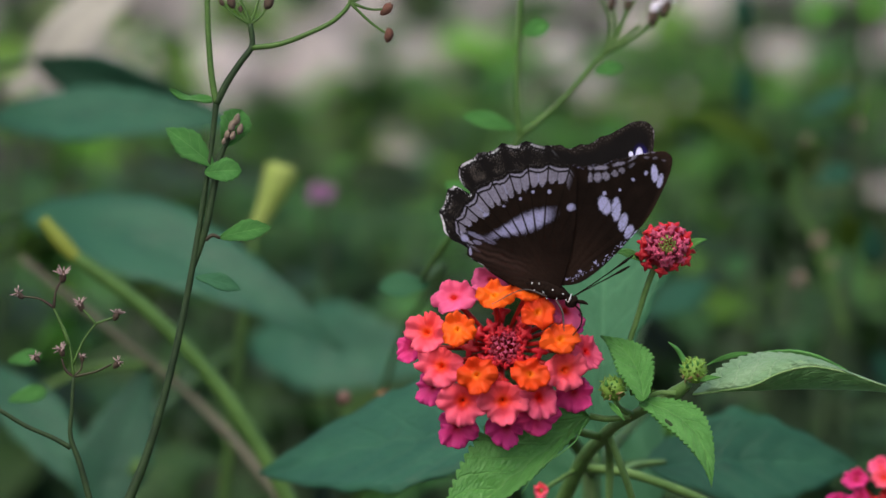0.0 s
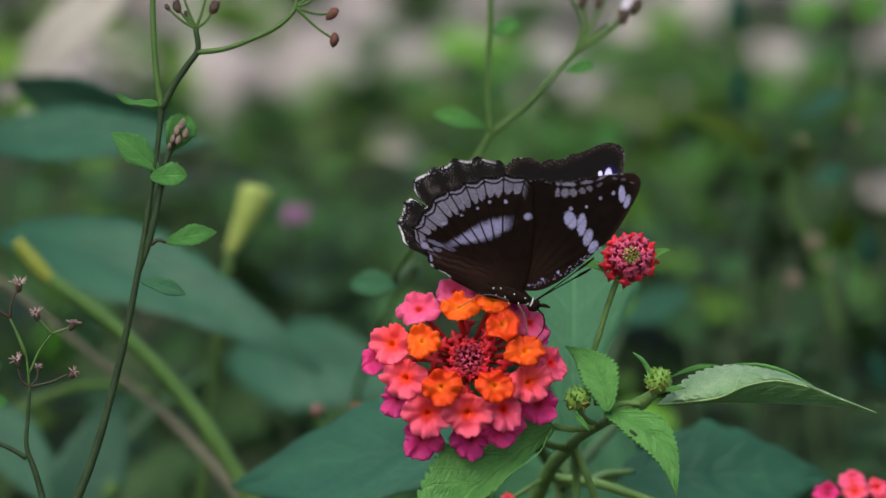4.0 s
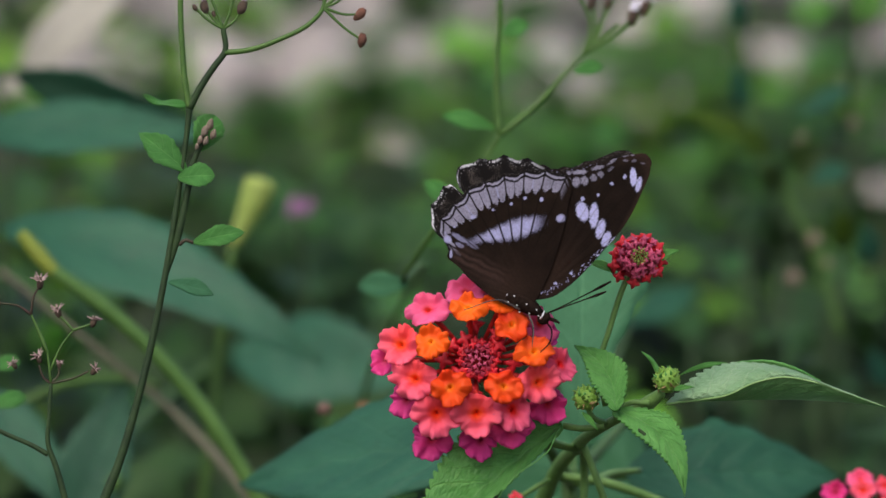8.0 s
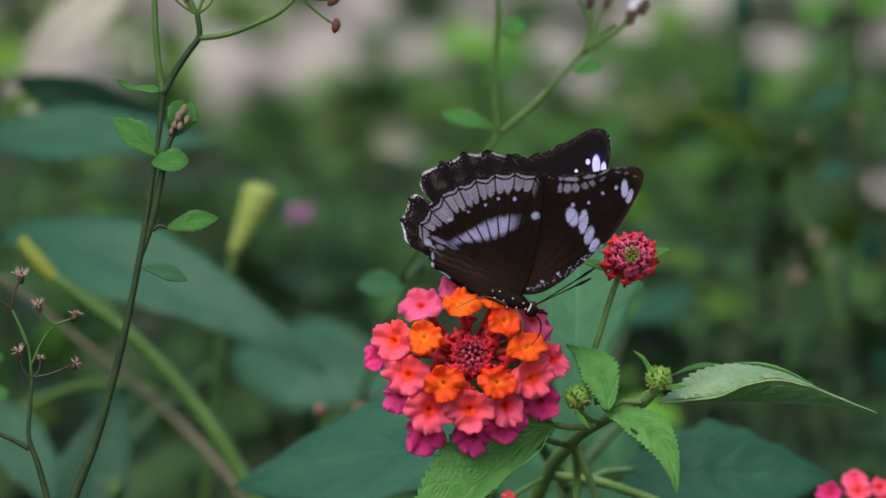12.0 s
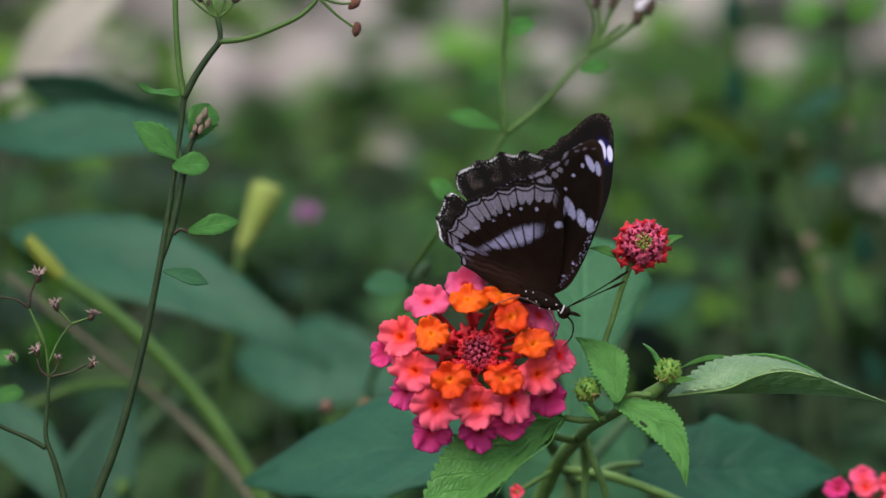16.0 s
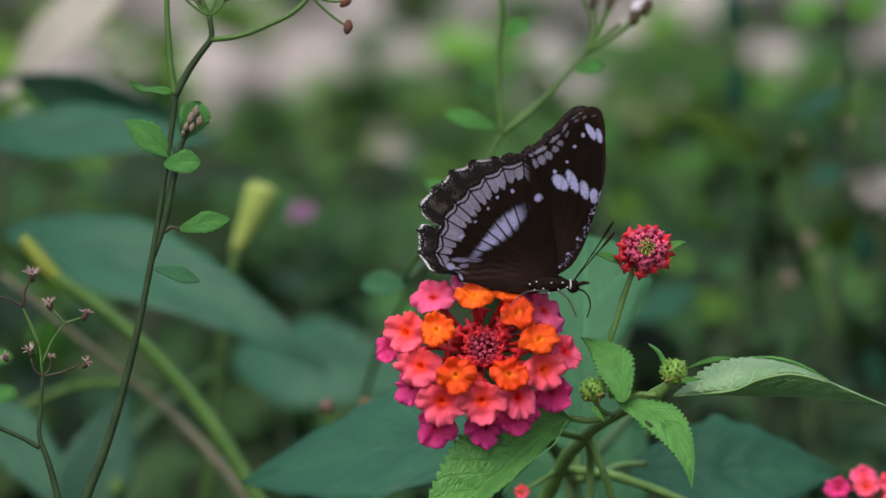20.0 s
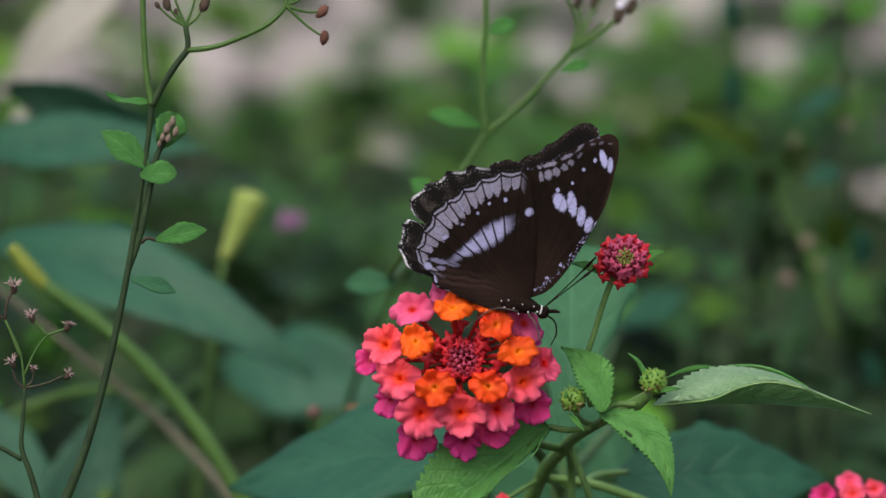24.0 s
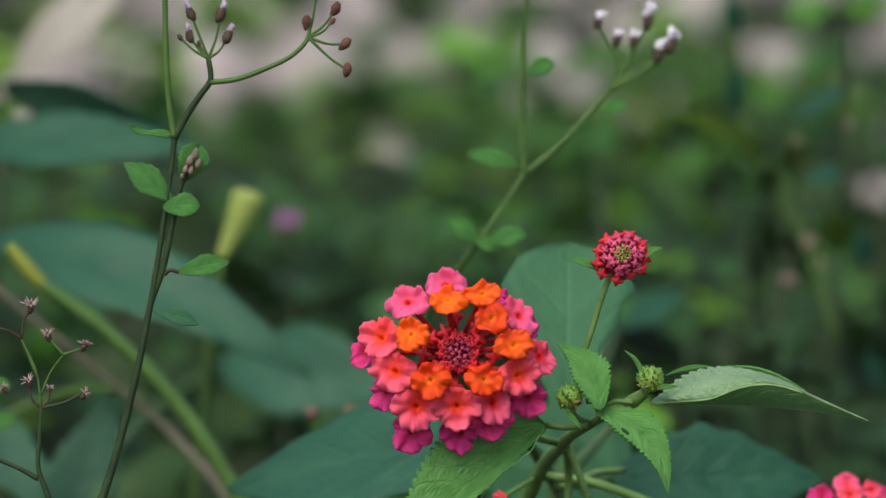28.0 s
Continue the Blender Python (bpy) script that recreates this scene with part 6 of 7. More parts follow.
    walk(SEEDS, [
        (0, sway(SEEDS, DIST, 39, -53)), (0.5, sway(SEEDS, DIST, -15, -49)), (1, sway(SEEDS, DIST, -21, -48)), (1.5, sway(SEEDS, DIST, -26, -38)),
        (2, sway(SEEDS, DIST, -42, -39)), (2.5, sway(SEEDS, DIST, -48, -34)), (3, sway(SEEDS, DIST, -34, -38)), (3.5, sway(SEEDS, DIST, -30, -38)),
        (5.5, sway(SEEDS, DIST, -28, -34)), (6, sway(SEEDS, DIST, -20, -37)), (6.5, sway(SEEDS, DIST, 9, -46)), (7, sway(SEEDS, DIST, 17, -53)),
        (7.5, sway(SEEDS, DIST, 34, -60)), (8, sway(SEEDS, DIST, 8, -39)), (8.5, sway(SEEDS, DIST, 25, -56)), (9, sway(SEEDS, DIST, 24, -49)),
        (9.5, sway(SEEDS, DIST, 41, -69)), (10, sway(SEEDS, DIST, 45, -70)), (10.5, sway(SEEDS, DIST, 37, -70)), (11, sway(SEEDS, DIST, 18, -66)),
        (11.5, sway(SEEDS, DIST, -12, -57)), (12, sway(SEEDS, DIST, -32, -47)), (12.5, sway(SEEDS, DIST, -31, -47)), (14.5, sway(SEEDS, DIST, -22, -37)),
        (15, sway(SEEDS, DIST, 17, -52)), (15.5, sway(SEEDS, DIST, 2, -46)), (16, sway(SEEDS, DIST, 13, -54)), (16.5, sway(SEEDS, DIST, 13, -56)),
        (17, sway(SEEDS, DIST, -4, -51)), (17.5, sway(SEEDS, DIST, 43, -56)), (18, sway(SEEDS, DIST, 1, -50)), (18.5, sway(SEEDS, DIST, -12, -53)),
        (19, sway(SEEDS, DIST, 0, -57)), (19.5, sway(SEEDS, DIST, 6, -54)), (20, sway(SEEDS, DIST, 1, -54)), (20.5, sway(SEEDS, DIST, 4, -62)),
        (21, sway(SEEDS, DIST, -11, -48)), (21.5, sway(SEEDS, DIST, 5, -51)), (23.5, sway(SEEDS, DIST, -23, -35)), (24, sway(SEEDS, DIST, -27, -34)),
        (24.5, sway(SEEDS, DIST, -16, -42)), (25, sway(SEEDS, DIST, -12, -27)), (25.5, sway(SEEDS, DIST, -29, -19)), (26, sway(SEEDS, DIST, -11, -17)),
        (26.5, sway(SEEDS, DIST, -25, -4)), (27, sway(SEEDS, DIST, -4, -7)), (27.5, sway(SEEDS, DIST, -17, 2)), (28, sway(SEEDS, DIST, 0, 0))])
    walk(BACK_HERB, [
        (0, sway(BACK_HERB, 1.02, -27, -64)), (0.5, sway(BACK_HERB, 1.02, -56, -65)), (1, sway(BACK_HERB, 1.02, -63, -69)), (1.5, sway(BACK_HERB, 1.02, -65, -67)),
        (2, sway(BACK_HERB, 1.02, -74, -70)), (2.5, sway(BACK_HERB, 1.02, -78, -67)), (3, sway(BACK_HERB, 1.02, -73, -71)), (3.5, sway(BACK_HERB, 1.02, -69, -69)),
        (5.5, sway(BACK_HERB, 1.02, -74, -73)), (6, sway(BACK_HERB, 1.02, -65, -72)), (6.5, sway(BACK_HERB, 1.02, -48, -69)), (7, sway(BACK_HERB, 1.02, -42, -71)),
        (7.5, sway(BACK_HERB, 1.02, -30, -73)), (8, sway(BACK_HERB, 1.02, -54, -63)), (8.5, sway(BACK_HERB, 1.02, -35, -68)), (9, sway(BACK_HERB, 1.02, -33, -67)),
        (9.5, sway(BACK_HERB, 1.02, -14, -69)), (10, sway(BACK_HERB, 1.02, -12, -66)), (10.5, sway(BACK_HERB, 1.02, -18, -69)), (11, sway(BACK_HERB, 1.02, -28, -69)),
        (11.5, sway(BACK_HERB, 1.02, -52, -69)), (12, sway(BACK_HERB, 1.02, -63, -63)), (12.5, sway(BACK_HERB, 1.02, -63, -66)), (14.5, sway(BACK_HERB, 1.02, -64, -72)),
        (15, sway(BACK_HERB, 1.02, -45, -78)), (15.5, sway(BACK_HERB, 1.02, -51, -70)), (16, sway(BACK_HERB, 1.02, -36, -68)), (16.5, sway(BACK_HERB, 1.02, -42, -76)),
        (17, sway(BACK_HERB, 1.02, -46, -70)), (17.5, sway(BACK_HERB, 1.02, -9, -79)), (18, sway(BACK_HERB, 1.02, -34, -71)), (18.5, sway(BACK_HERB, 1.02, -43, -66)),
        (19, sway(BACK_HERB, 1.02, -46, -72)), (19.5, sway(BACK_HERB, 1.02, -41, -69)), (20, sway(BACK_HERB, 1.02, -43, -67)), (20.5, sway(BACK_HERB, 1.02, -34, -70)),
        (21, sway(BACK_HERB, 1.02, -55, -71)), (21.5, sway(BACK_HERB, 1.02, -48, -70)), (23.5, sway(BACK_HERB, 1.02, -66, -70)), (24, sway(BACK_HERB, 1.02, -67, -70)),
        (24.5, sway(BACK_HERB, 1.02, -59, -70)), (25, sway(BACK_HERB, 1.02, 1, -12)), (25.5, sway(BACK_HERB, 1.02, -15, -7)), (26, sway(BACK_HERB, 1.02, 6, -9)),
        (26.5, sway(BACK_HERB, 1.02, -4, 4)), (27, sway(BACK_HERB, 1.02, 10, -1)), (27.5, sway(BACK_HERB, 1.02, -9, 2)), (28, sway(BACK_HERB, 1.02, 0, 0))])
    gusts = [
        (0, 41, -45), (0.5, 8, -29), (1, 9, -18), (1.5, 8, -21), (2, 1, -7), (2.5, 1, -8), (3, 5, -12), (3.5, 6, -12),
        (5.5, 0, 5), (6, 7, -6), (6.5, 18, -14), (7, 24, -8), (7.5, 34, -4), (8, 12, -18), (8.5, 34, -29), (9, 34, -23),
        (9.5, 54, -28), (10, 56, -34), (10.5, 47, -23), (11, 36, -17), (11.5, 15, -12), (12, 6, -5), (12.5, 6, -11), (14.5, 9, -2),
        (15, 21, -2), (15.5, 14, -2), (16, 33, -13), (16.5, 27, -4), (17, 23, -10), (17.5, 61, -8), (18, 32, -18), (18.5, 25, -14),
        (19, 25, -3), (19.5, 26, -12), (20, 23, -12), (20.5, 34, -11), (21, 18, -5), (21.5, 18, -9), (23.5, 6, 2), (24, 7, 2),
        (24.5, 11, -4), (25, 6, 7), (25.5, -3, 8), (26, 6, 0), (26.5, -2, 1), (27, 7, 4), (27.5, -8, 2), (28, 0, 0)]
    walk(BROAD, [(t, sway(BROAD, 1.24, x, y)) for t, x, y in gusts])
    walk(YELLOW, [(t, sway(YELLOW, 1.11, x, y)) for t, x, y in gusts])
    walk(LILY, [(t, sway(LILY, 1.24, x, y)) for t, x, y in gusts])
    walk(MAUVE, [(t, sway(MAUVE, 1.45, x, y)) for t, x, y in gusts])
    walk(LOW, [
        (0, sway(LOW, 1.0, 43, -27)), (0.5, sway(LOW, 1.0, 14, -12)), (1, sway(LOW, 1.0, 3, -7)), (1.5, sway(LOW, 1.0, 3, -7)),
        (2, sway(LOW, 1.0, -2, -4)), (2.5, sway(LOW, 1.0, -4, -2)), (3, sway(LOW, 1.0, -2, -2)), (3.5, sway(LOW, 1.0, 1, -6)),
        (5.5, sway(LOW, 1.0, 0, 0)), (6, sway(LOW, 1.0, 10, -3)), (6.5, sway(LOW, 1.0, 15, -6)), (7, sway(LOW, 1.0, 22, -7)),
        (7.5, sway(LOW, 1.0, 30, -9)), (8, sway(LOW, 1.0, 15, -3)), (8.5, sway(LOW, 1.0, 28, -11)), (9, sway(LOW, 1.0, 36, -15)),
        (9.5, sway(LOW, 1.0, 37, -16)), (10, sway(LOW, 1.0, 25, -15)), (10.5, sway(LOW, 1.0, 22, -14)), (11, sway(LOW, 1.0, 13, -9)),
        (11.5, sway(LOW, 1.0, 3, -5)), (12, sway(LOW, 1.0, -0, 1)), (12.5, sway(LOW, 1.0, 4, -3)), (14.5, sway(LOW, 1.0, 6, -2)),
        (15, sway(LOW, 1.0, 16, -3)), (15.5, sway(LOW, 1.0, 18, -5)), (16, sway(LOW, 1.0, 28, -12)), (16.5, sway(LOW, 1.0, 11, -5)),
        (17, sway(LOW, 1.0, 17, -2)), (17.5, sway(LOW, 1.0, 41, -18)), (18, sway(LOW, 1.0, 29, -15)), (18.5, sway(LOW, 1.0, 18, -6)),
        (19, sway(LOW, 1.0, 15, -2)), (19.5, sway(LOW, 1.0, 23, -8)), (20, sway(LOW, 1.0, 28, -12)), (20.5, sway(LOW, 1.0, 28, -12)),
        (21, sway(LOW, 1.0, 11, -4)), (21.5, sway(LOW, 1.0, 17, -6)), (23.5, sway(LOW, 1.0, 11, -2)), (24, sway(LOW, 1.0, 7, -1)),
        (24.5, sway(LOW, 1.0, 8, -1)), (25, sway(LOW, 1.0, 8, 1)), (25.5, sway(LOW, 1.0, 3, -1)), (26, sway(LOW, 1.0, 5, 0)),
        (26.5, sway(LOW, 1.0, -1, 1)), (27, sway(LOW, 1.0, 8, -5)), (27.5, sway(LOW, 1.0, -3, 1)), (28, sway(LOW, 1.0, 0, 0))])
    walk(SECOND, [
        (0, sway(SECOND, 0.99, 43, -27)), (0.5, sway(SECOND, 0.99, 14, -12)), (1, sway(SECOND, 0.99, 3, -7)), (1.5, sway(SECOND, 0.99, 3, -7)),
        (2, sway(SECOND, 0.99, -2, -4)), (2.5, sway(SECOND, 0.99, -4, -2)), (3, sway(SECOND, 0.99, -2, -2)), (3.5, sway(SECOND, 0.99, 1, -6)),
        (5.5, sway(SECOND, 0.99, 0, 0)), (6, sway(SECOND, 0.99, 10, -3)), (6.5, sway(SECOND, 0.99, 15, -6)), (7, sway(SECOND, 0.99, 22, -7)),
        (7.5, sway(SECOND, 0.99, 30, -9)), (8, sway(SECOND, 0.99, 15, -3)), (8.5, sway(SECOND, 0.99, 28, -11)), (9, sway(SECOND, 0.99, 36, -15)),
        (9.5, sway(SECOND, 0.99, 37, -16)), (10, sway(SECOND, 0.99, 25, -15)), (10.5, sway(SECOND, 0.99, 22, -14)), (11, sway(SECOND, 0.99, 13, -9)),
        (11.5, sway(SECOND, 0.99, 3, -5)), (12, sway(SECOND, 0.99, -0, 1)), (12.5, sway(SECOND, 0.99, 4, -3)), (14.5, sway(SECOND, 0.99, 6, -2)),
        (15, sway(SECOND, 0.99, 16, -3)), (15.5, sway(SECOND, 0.99, 18, -5)), (16, sway(SECOND, 0.99, 28, -12)), (16.5, sway(SECOND, 0.99, 11, -5)),
        (17, sway(SECOND, 0.99, 17, -2)), (17.5, sway(SECOND, 0.99, 41, -18)), (18, sway(SECOND, 0.99, 29, -15)), (18.5, sway(SECOND, 0.99, 18, -6)),
        (19, sway(SECOND, 0.99, 15, -2)), (19.5, sway(SECOND, 0.99, 23, -8)), (20, sway(SECOND, 0.99, 28, -12)), (20.5, sway(SECOND, 0.99, 28, -12)),
        (21, sway(SECOND, 0.99, 11, -4)), (21.5, sway(SECOND, 0.99, 17, -6)), (23.5, sway(SECOND, 0.99, 11, -2)), (24, sway(SECOND, 0.99, 7, -1)),
        (24.5, sway(SECOND, 0.99, 8, -1)), (25, sway(SECOND, 0.99, 8, 1)), (25.5, sway(SECOND, 0.99, 3, -1)), (26, sway(SECOND, 0.99, 5, 0)),
        (26.5, sway(SECOND, 0.99, -1, 1)), (27, sway(SECOND, 0.99, 8, -5)), (27.5, sway(SECOND, 0.99, -3, 1)), (28, sway(SECOND, 0.99, 0, 0))])
    walk(LANT_HEAD, [
        (0, nod(LANT_HEAD, 5, 6)), (0.5, nod(LANT_HEAD, 6, 3)), (1, nod(LANT_HEAD, 8, 5)), (1.5, nod(LANT_HEAD, 8, 6)),
        (2, nod(LANT_HEAD, 6, 6)), (2.5, nod(LANT_HEAD, 6, 5)), (3, nod(LANT_HEAD, 6, 6)), (3.5, nod(LANT_HEAD, 5, 8)),
        (5.5, nod(LANT_HEAD, 6, 9)), (6, nod(LANT_HEAD, 8, 5)), (6.5, nod(LANT_HEAD, 8, 6)), (7, nod(LANT_HEAD, 6, 5)),
        (7.5, nod(LANT_HEAD, 8, 3)), (8, nod(LANT_HEAD, 6, 11)), (8.5, nod(LANT_HEAD, 8, 3)), (9, nod(LANT_HEAD, 6, 8)),
        (9.5, nod(LANT_HEAD, 8, 5)), (10, nod(LANT_HEAD, 9, 5)), (10.5, nod(LANT_HEAD, 9, 6)), (11, nod(LANT_HEAD, 9, 3)),
        (11.5, nod(LANT_HEAD, 6, 6)), (12, nod(LANT_HEAD, 8, 5)), (12.5, nod(LANT_HEAD, 6, 5)), (14.5, nod(LANT_HEAD, 2, 12)),
        (15, nod(LANT_HEAD, 3, 9)), (15.5, nod(LANT_HEAD, 0, 11)), (16, nod(LANT_HEAD, 3, 11)), (16.5, nod(LANT_HEAD, 3, 8)),
        (17, nod(LANT_HEAD, 5, 2)), (17.5, nod(LANT_HEAD, 6, 6)), (18, nod(LANT_HEAD, 3, 5)), (18.5, nod(LANT_HEAD, 3, 6)),
        (19, nod(LANT_HEAD, 6, 5)), (19.5, nod(LANT_HEAD, 3, 3)), (20, nod(LANT_HEAD, 3, 3)), (20.5, nod(LANT_HEAD, 5, 6)),
        (21, nod(LANT_HEAD, 3, 6)), (21.5, nod(LANT_HEAD, 5, 5)), (23.5, nod(LANT_HEAD, 3, 6)), (24, nod(LANT_HEAD, 2, 8)),
        (24.5, nod(LANT_HEAD, 5, 6)), (25, nod(LANT_HEAD, 3, 5)), (25.5, nod(LANT_HEAD, 2, -3)), (26, nod(LANT_HEAD, 2, 0)),
        (26.5, nod(LANT_HEAD, 0, 2)), (27, nod(LANT_HEAD, 0, 2)), (27.5, nod(LANT_HEAD, -2, 0)), (28, nod(LANT_HEAD, 0, 0))])
    walk(LANT_YOUNG, [
        (0, nod(LANT_YOUNG, 2, 0)), (0.5, nod(LANT_YOUNG, 3, 2)), (1, nod(LANT_YOUNG, 0, 2)), (1.5, nod(LANT_YOUNG, 1, 2)),
        (2, nod(LANT_YOUNG, -0, 2)), (2.5, nod(LANT_YOUNG, 0, 2)), (3, nod(LANT_YOUNG, -0, 2)), (3.5, nod(LANT_YOUNG, -0, -0)),
        (5.5, nod(LANT_YOUNG, -0, 2)), (6, nod(LANT_YOUNG, 0, 2)), (6.5, nod(LANT_YOUNG, 2, 2)), (7, nod(LANT_YOUNG, 1, 2)),
        (7.5, nod(LANT_YOUNG, 2, 2)), (8, nod(LANT_YOUNG, 0, 3)), (8.5, nod(LANT_YOUNG, 5, 0)), (9, nod(LANT_YOUNG, 3, 2)),
        (9.5, nod(LANT_YOUNG, 2, 0)), (10, nod(LANT_YOUNG, 3, 6)), (10.5, nod(LANT_YOUNG, -0, 2)), (11, nod(LANT_YOUNG, 2, 2)),
        (11.5, nod(LANT_YOUNG, -0, 0)), (12, nod(LANT_YOUNG, 0, 2)), (12.5, nod(LANT_YOUNG, 0, 2)), (14.5, nod(LANT_YOUNG, 6, -3)),
        (15, nod(LANT_YOUNG, 8, -2)), (15.5, nod(LANT_YOUNG, 8, -3)), (16, nod(LANT_YOUNG, 5, -8)), (16.5, nod(LANT_YOUNG, -0, 8)),
        (17, nod(LANT_YOUNG, 3, -2)), (17.5, nod(LANT_YOUNG, 3, 0)), (18, nod(LANT_YOUNG, 3, -1)), (18.5, nod(LANT_YOUNG, 2, -3)),
        (19, nod(LANT_YOUNG, 3, 0)), (19.5, nod(LANT_YOUNG, 3, -1)), (20, nod(LANT_YOUNG, 0, 2)), (20.5, nod(LANT_YOUNG, -0, 2)),
        (21, nod(LANT_YOUNG, 0, 0)), (21.5, nod(LANT_YOUNG, 3, 0)), (23.5, nod(LANT_YOUNG, 0, 2)), (24, nod(LANT_YOUNG, -2, 2)),
        (24.5, nod(LANT_YOUNG, 0, 2)), (25, nod(LANT_YOUNG, 0, 2)), (25.5, nod(LANT_YOUNG, 1, -3)), (26, nod(LANT_YOUNG, 0, 2)),
        (26.5, nod(LANT_YOUNG, 0, 0)), (27, nod(LANT_YOUNG, 2, 0)), (27.5, nod(LANT_YOUNG, 0, 0)), (28, nod(LANT_YOUNG, 0, 0))])
    walk(LANT_LEAF, [
        (0, nod(LANT_LEAF, 0, 0, -4.3)), (0.5, nod(LANT_LEAF, 0, 0, -1.6)), (1, nod(LANT_LEAF, 0, 0, -2.0)), (1.5, nod(LANT_LEAF, 0, 0, -2.5)),
        (2, nod(LANT_LEAF, 0, 0, -2.0)), (2.5, nod(LANT_LEAF, 0, 0, -1.8)), (3, nod(LANT_LEAF, 0, 0, -2.5)), (3.5, nod(LANT_LEAF, 0, 0, -2.5)),
        (5.5, nod(LANT_LEAF, 0, 0, -2.3)), (6, nod(LANT_LEAF, 0, 0, -1.6)), (6.5, nod(LANT_LEAF, 0, 0, -2.7)), (7, nod(LANT_LEAF, 0, 0, -1.6)),
        (7.5, nod(LANT_LEAF, 0, 0, -0.9)), (8, nod(LANT_LEAF, 0, 0, -3.8)), (8.5, nod(LANT_LEAF, 0, 0, -2.0)), (9, nod(LANT_LEAF, 0, 0, -3.1)),
        (9.5, nod(LANT_LEAF, 0, 0, -2.5)), (10, nod(LANT_LEAF, 0, 0, -2.5)), (10.5, nod(LANT_LEAF, 0, 0, -2.3)), (11, nod(LANT_LEAF, 0, 0, -1.6)),
        (11.5, nod(LANT_LEAF, 0, 0, -2.3)), (12, nod(LANT_LEAF, 0, 0, -2.0)), (12.5, nod(LANT_LEAF, 0, 0, -2.0)), (14.5, nod(LANT_LEAF, 0, 0, -3.1)),
        (15, nod(LANT_LEAF, 0, 0, -2.5)), (15.5, nod(LANT_LEAF, 0, 0, -2.2)), (16, nod(LANT_LEAF, 0, 0, -2.9)), (16.5, nod(LANT_LEAF, 0, 0, -2.5)),
        (17, nod(LANT_LEAF, 0, 0, -1.1)), (17.5, nod(LANT_LEAF, 0, 0, -1.6)), (18, nod(LANT_LEAF, 0, 0, -1.6)), (18.5, nod(LANT_LEAF, 0, 0, -2.3)),
        (19, nod(LANT_LEAF, 0, 0, -1.6)), (19.5, nod(LANT_LEAF, 0, 0, -1.6)), (20, nod(LANT_LEAF, 0, 0, -1.4)), (20.5, nod(LANT_LEAF, 0, 0, -2.0)),
        (21, nod(LANT_LEAF, 0, 0, -2.2)), (21.5, nod(LANT_LEAF, 0, 0, -2.0)), (23.5, nod(LANT_LEAF, 0, 0, -1.6)), (24, nod(LANT_LEAF, 0, 0, -2.2)),
        (24.5, nod(LANT_LEAF, 0, 0, -2.5)), (25, nod(LANT_LEAF, 0, 0, -1.1)), (25.5, nod(LANT_LEAF, 0, 0, 0.7)), (26, nod(LANT_LEAF, 0, 0, -0.5)),
        (26.5, nod(LANT_LEAF, 0, 0, -0.2)), (27, nod(LANT_LEAF, 0, 0, 0.0)), (27.5, nod(LANT_LEAF, 0, 0, 0.0)), (28, nod(LANT_LEAF, 0, 0, 0.0))])
    walk(BUTTERFLY, [
        (0, perch(963, 517, 0.888, 27.0)), (0.5, perch(923, 514, 0.888, 28.9)), (1, perch(904, 533, 0.888, 31.2)), (1.5, perch(909, 537, 0.888, 34.9)),
        (2, perch(901, 531, 0.888, 33.5)), (2.5, perch(883, 516, 0.888, 18.2)), (2.6, perch(883, 515, 0.888, 18.2)), (2.7, perch(888, 500, 0.888, 8.0)),
        (3, perch(883, 497, 0.888, 5.5)), (3.5, perch(900, 509, 0.888, 16.4)), (5.5, perch(909, 535, 0.888, 32.5)), (6, perch(912, 526, 0.888, 33.2)),
        (6.5, perch(920, 532, 0.888, 35.0)), (7, perch(934, 518, 0.888, 35.6)), (7.5, perch(948, 518, 0.888, 36.1)), (8, perch(926, 545, 0.888, 35.0)),
        (8.5, perch(941, 525, 0.888, 36.1)), (9, perch(959, 525, 0.888, 36.3)), (9.5, perch(941, 514, 0.888, 35.9)), (9.8, perch(937, 516, 0.888, 35.9)),
        (10, perch(918, 515, 0.888, 20.8)), (10.5, perch(918, 522, 0.888, 30.1)), (11, perch(897, 491, 0.888, 9.9)), (11.5, perch(886, 497, 0.888, 6.2)),
        (12, perch(896, 536, 0.888, 29.7)), (12.5, perch(899, 522, 0.888, 25.0)), (14.5, perch(931, 550, 0.888, 29.4)), (15, perch(949, 542, 0.888, 29.0)),
        (15.5, perch(963, 542, 0.888, 33.5)), (16, perch(969, 533, 0.888, 31.0)), (16.1, perch(968, 533, 0.888, 31.0)), (16.5, perch(934, 515, 0.888, 12.3)),
        (17, perch(951, 535, 0.888, 36.2)), (17.5, perch(989, 520, 0.888, 32.4)), (18, perch(975, 526, 0.888, 31.9)), (18.5, perch(956, 534, 0.888, 27.6)),
        (19, perch(952, 536, 0.888, 29.3)), (19.5, perch(972, 511, 0.888, 5.4)), (20, perch(978, 502, 0.888, 5.5)), (20.5, perch(971, 508, 0.888, 5.5)),
        (21, perch(944, 516, 0.888, 4.8)), (21.5, perch(959, 512, 0.888, 5.1)), (23.5, perch(937, 533, 0.888, 15.8)), (24, perch(931, 540, 0.888, 17.5)),
        (24.5, perch(934, 550, 0.888, 14.0)), (25, perch(936, 535, 0.888, 13.6)), (25.07, perch(1010, 290, 0.888, -8)), (25.13, perch(1125, -10, 0.885, 20)),
        (25.2, perch(1210, -360, 0.89, -10)), (25.4, perch(1500, -1000, 0.95, -25)), (26, perch(2600, -1900, 1.3, -30)), (27, perch(3600, -2300, 1.8, -30)),
        (28, perch(4300, -2500, 2.4, -20))])
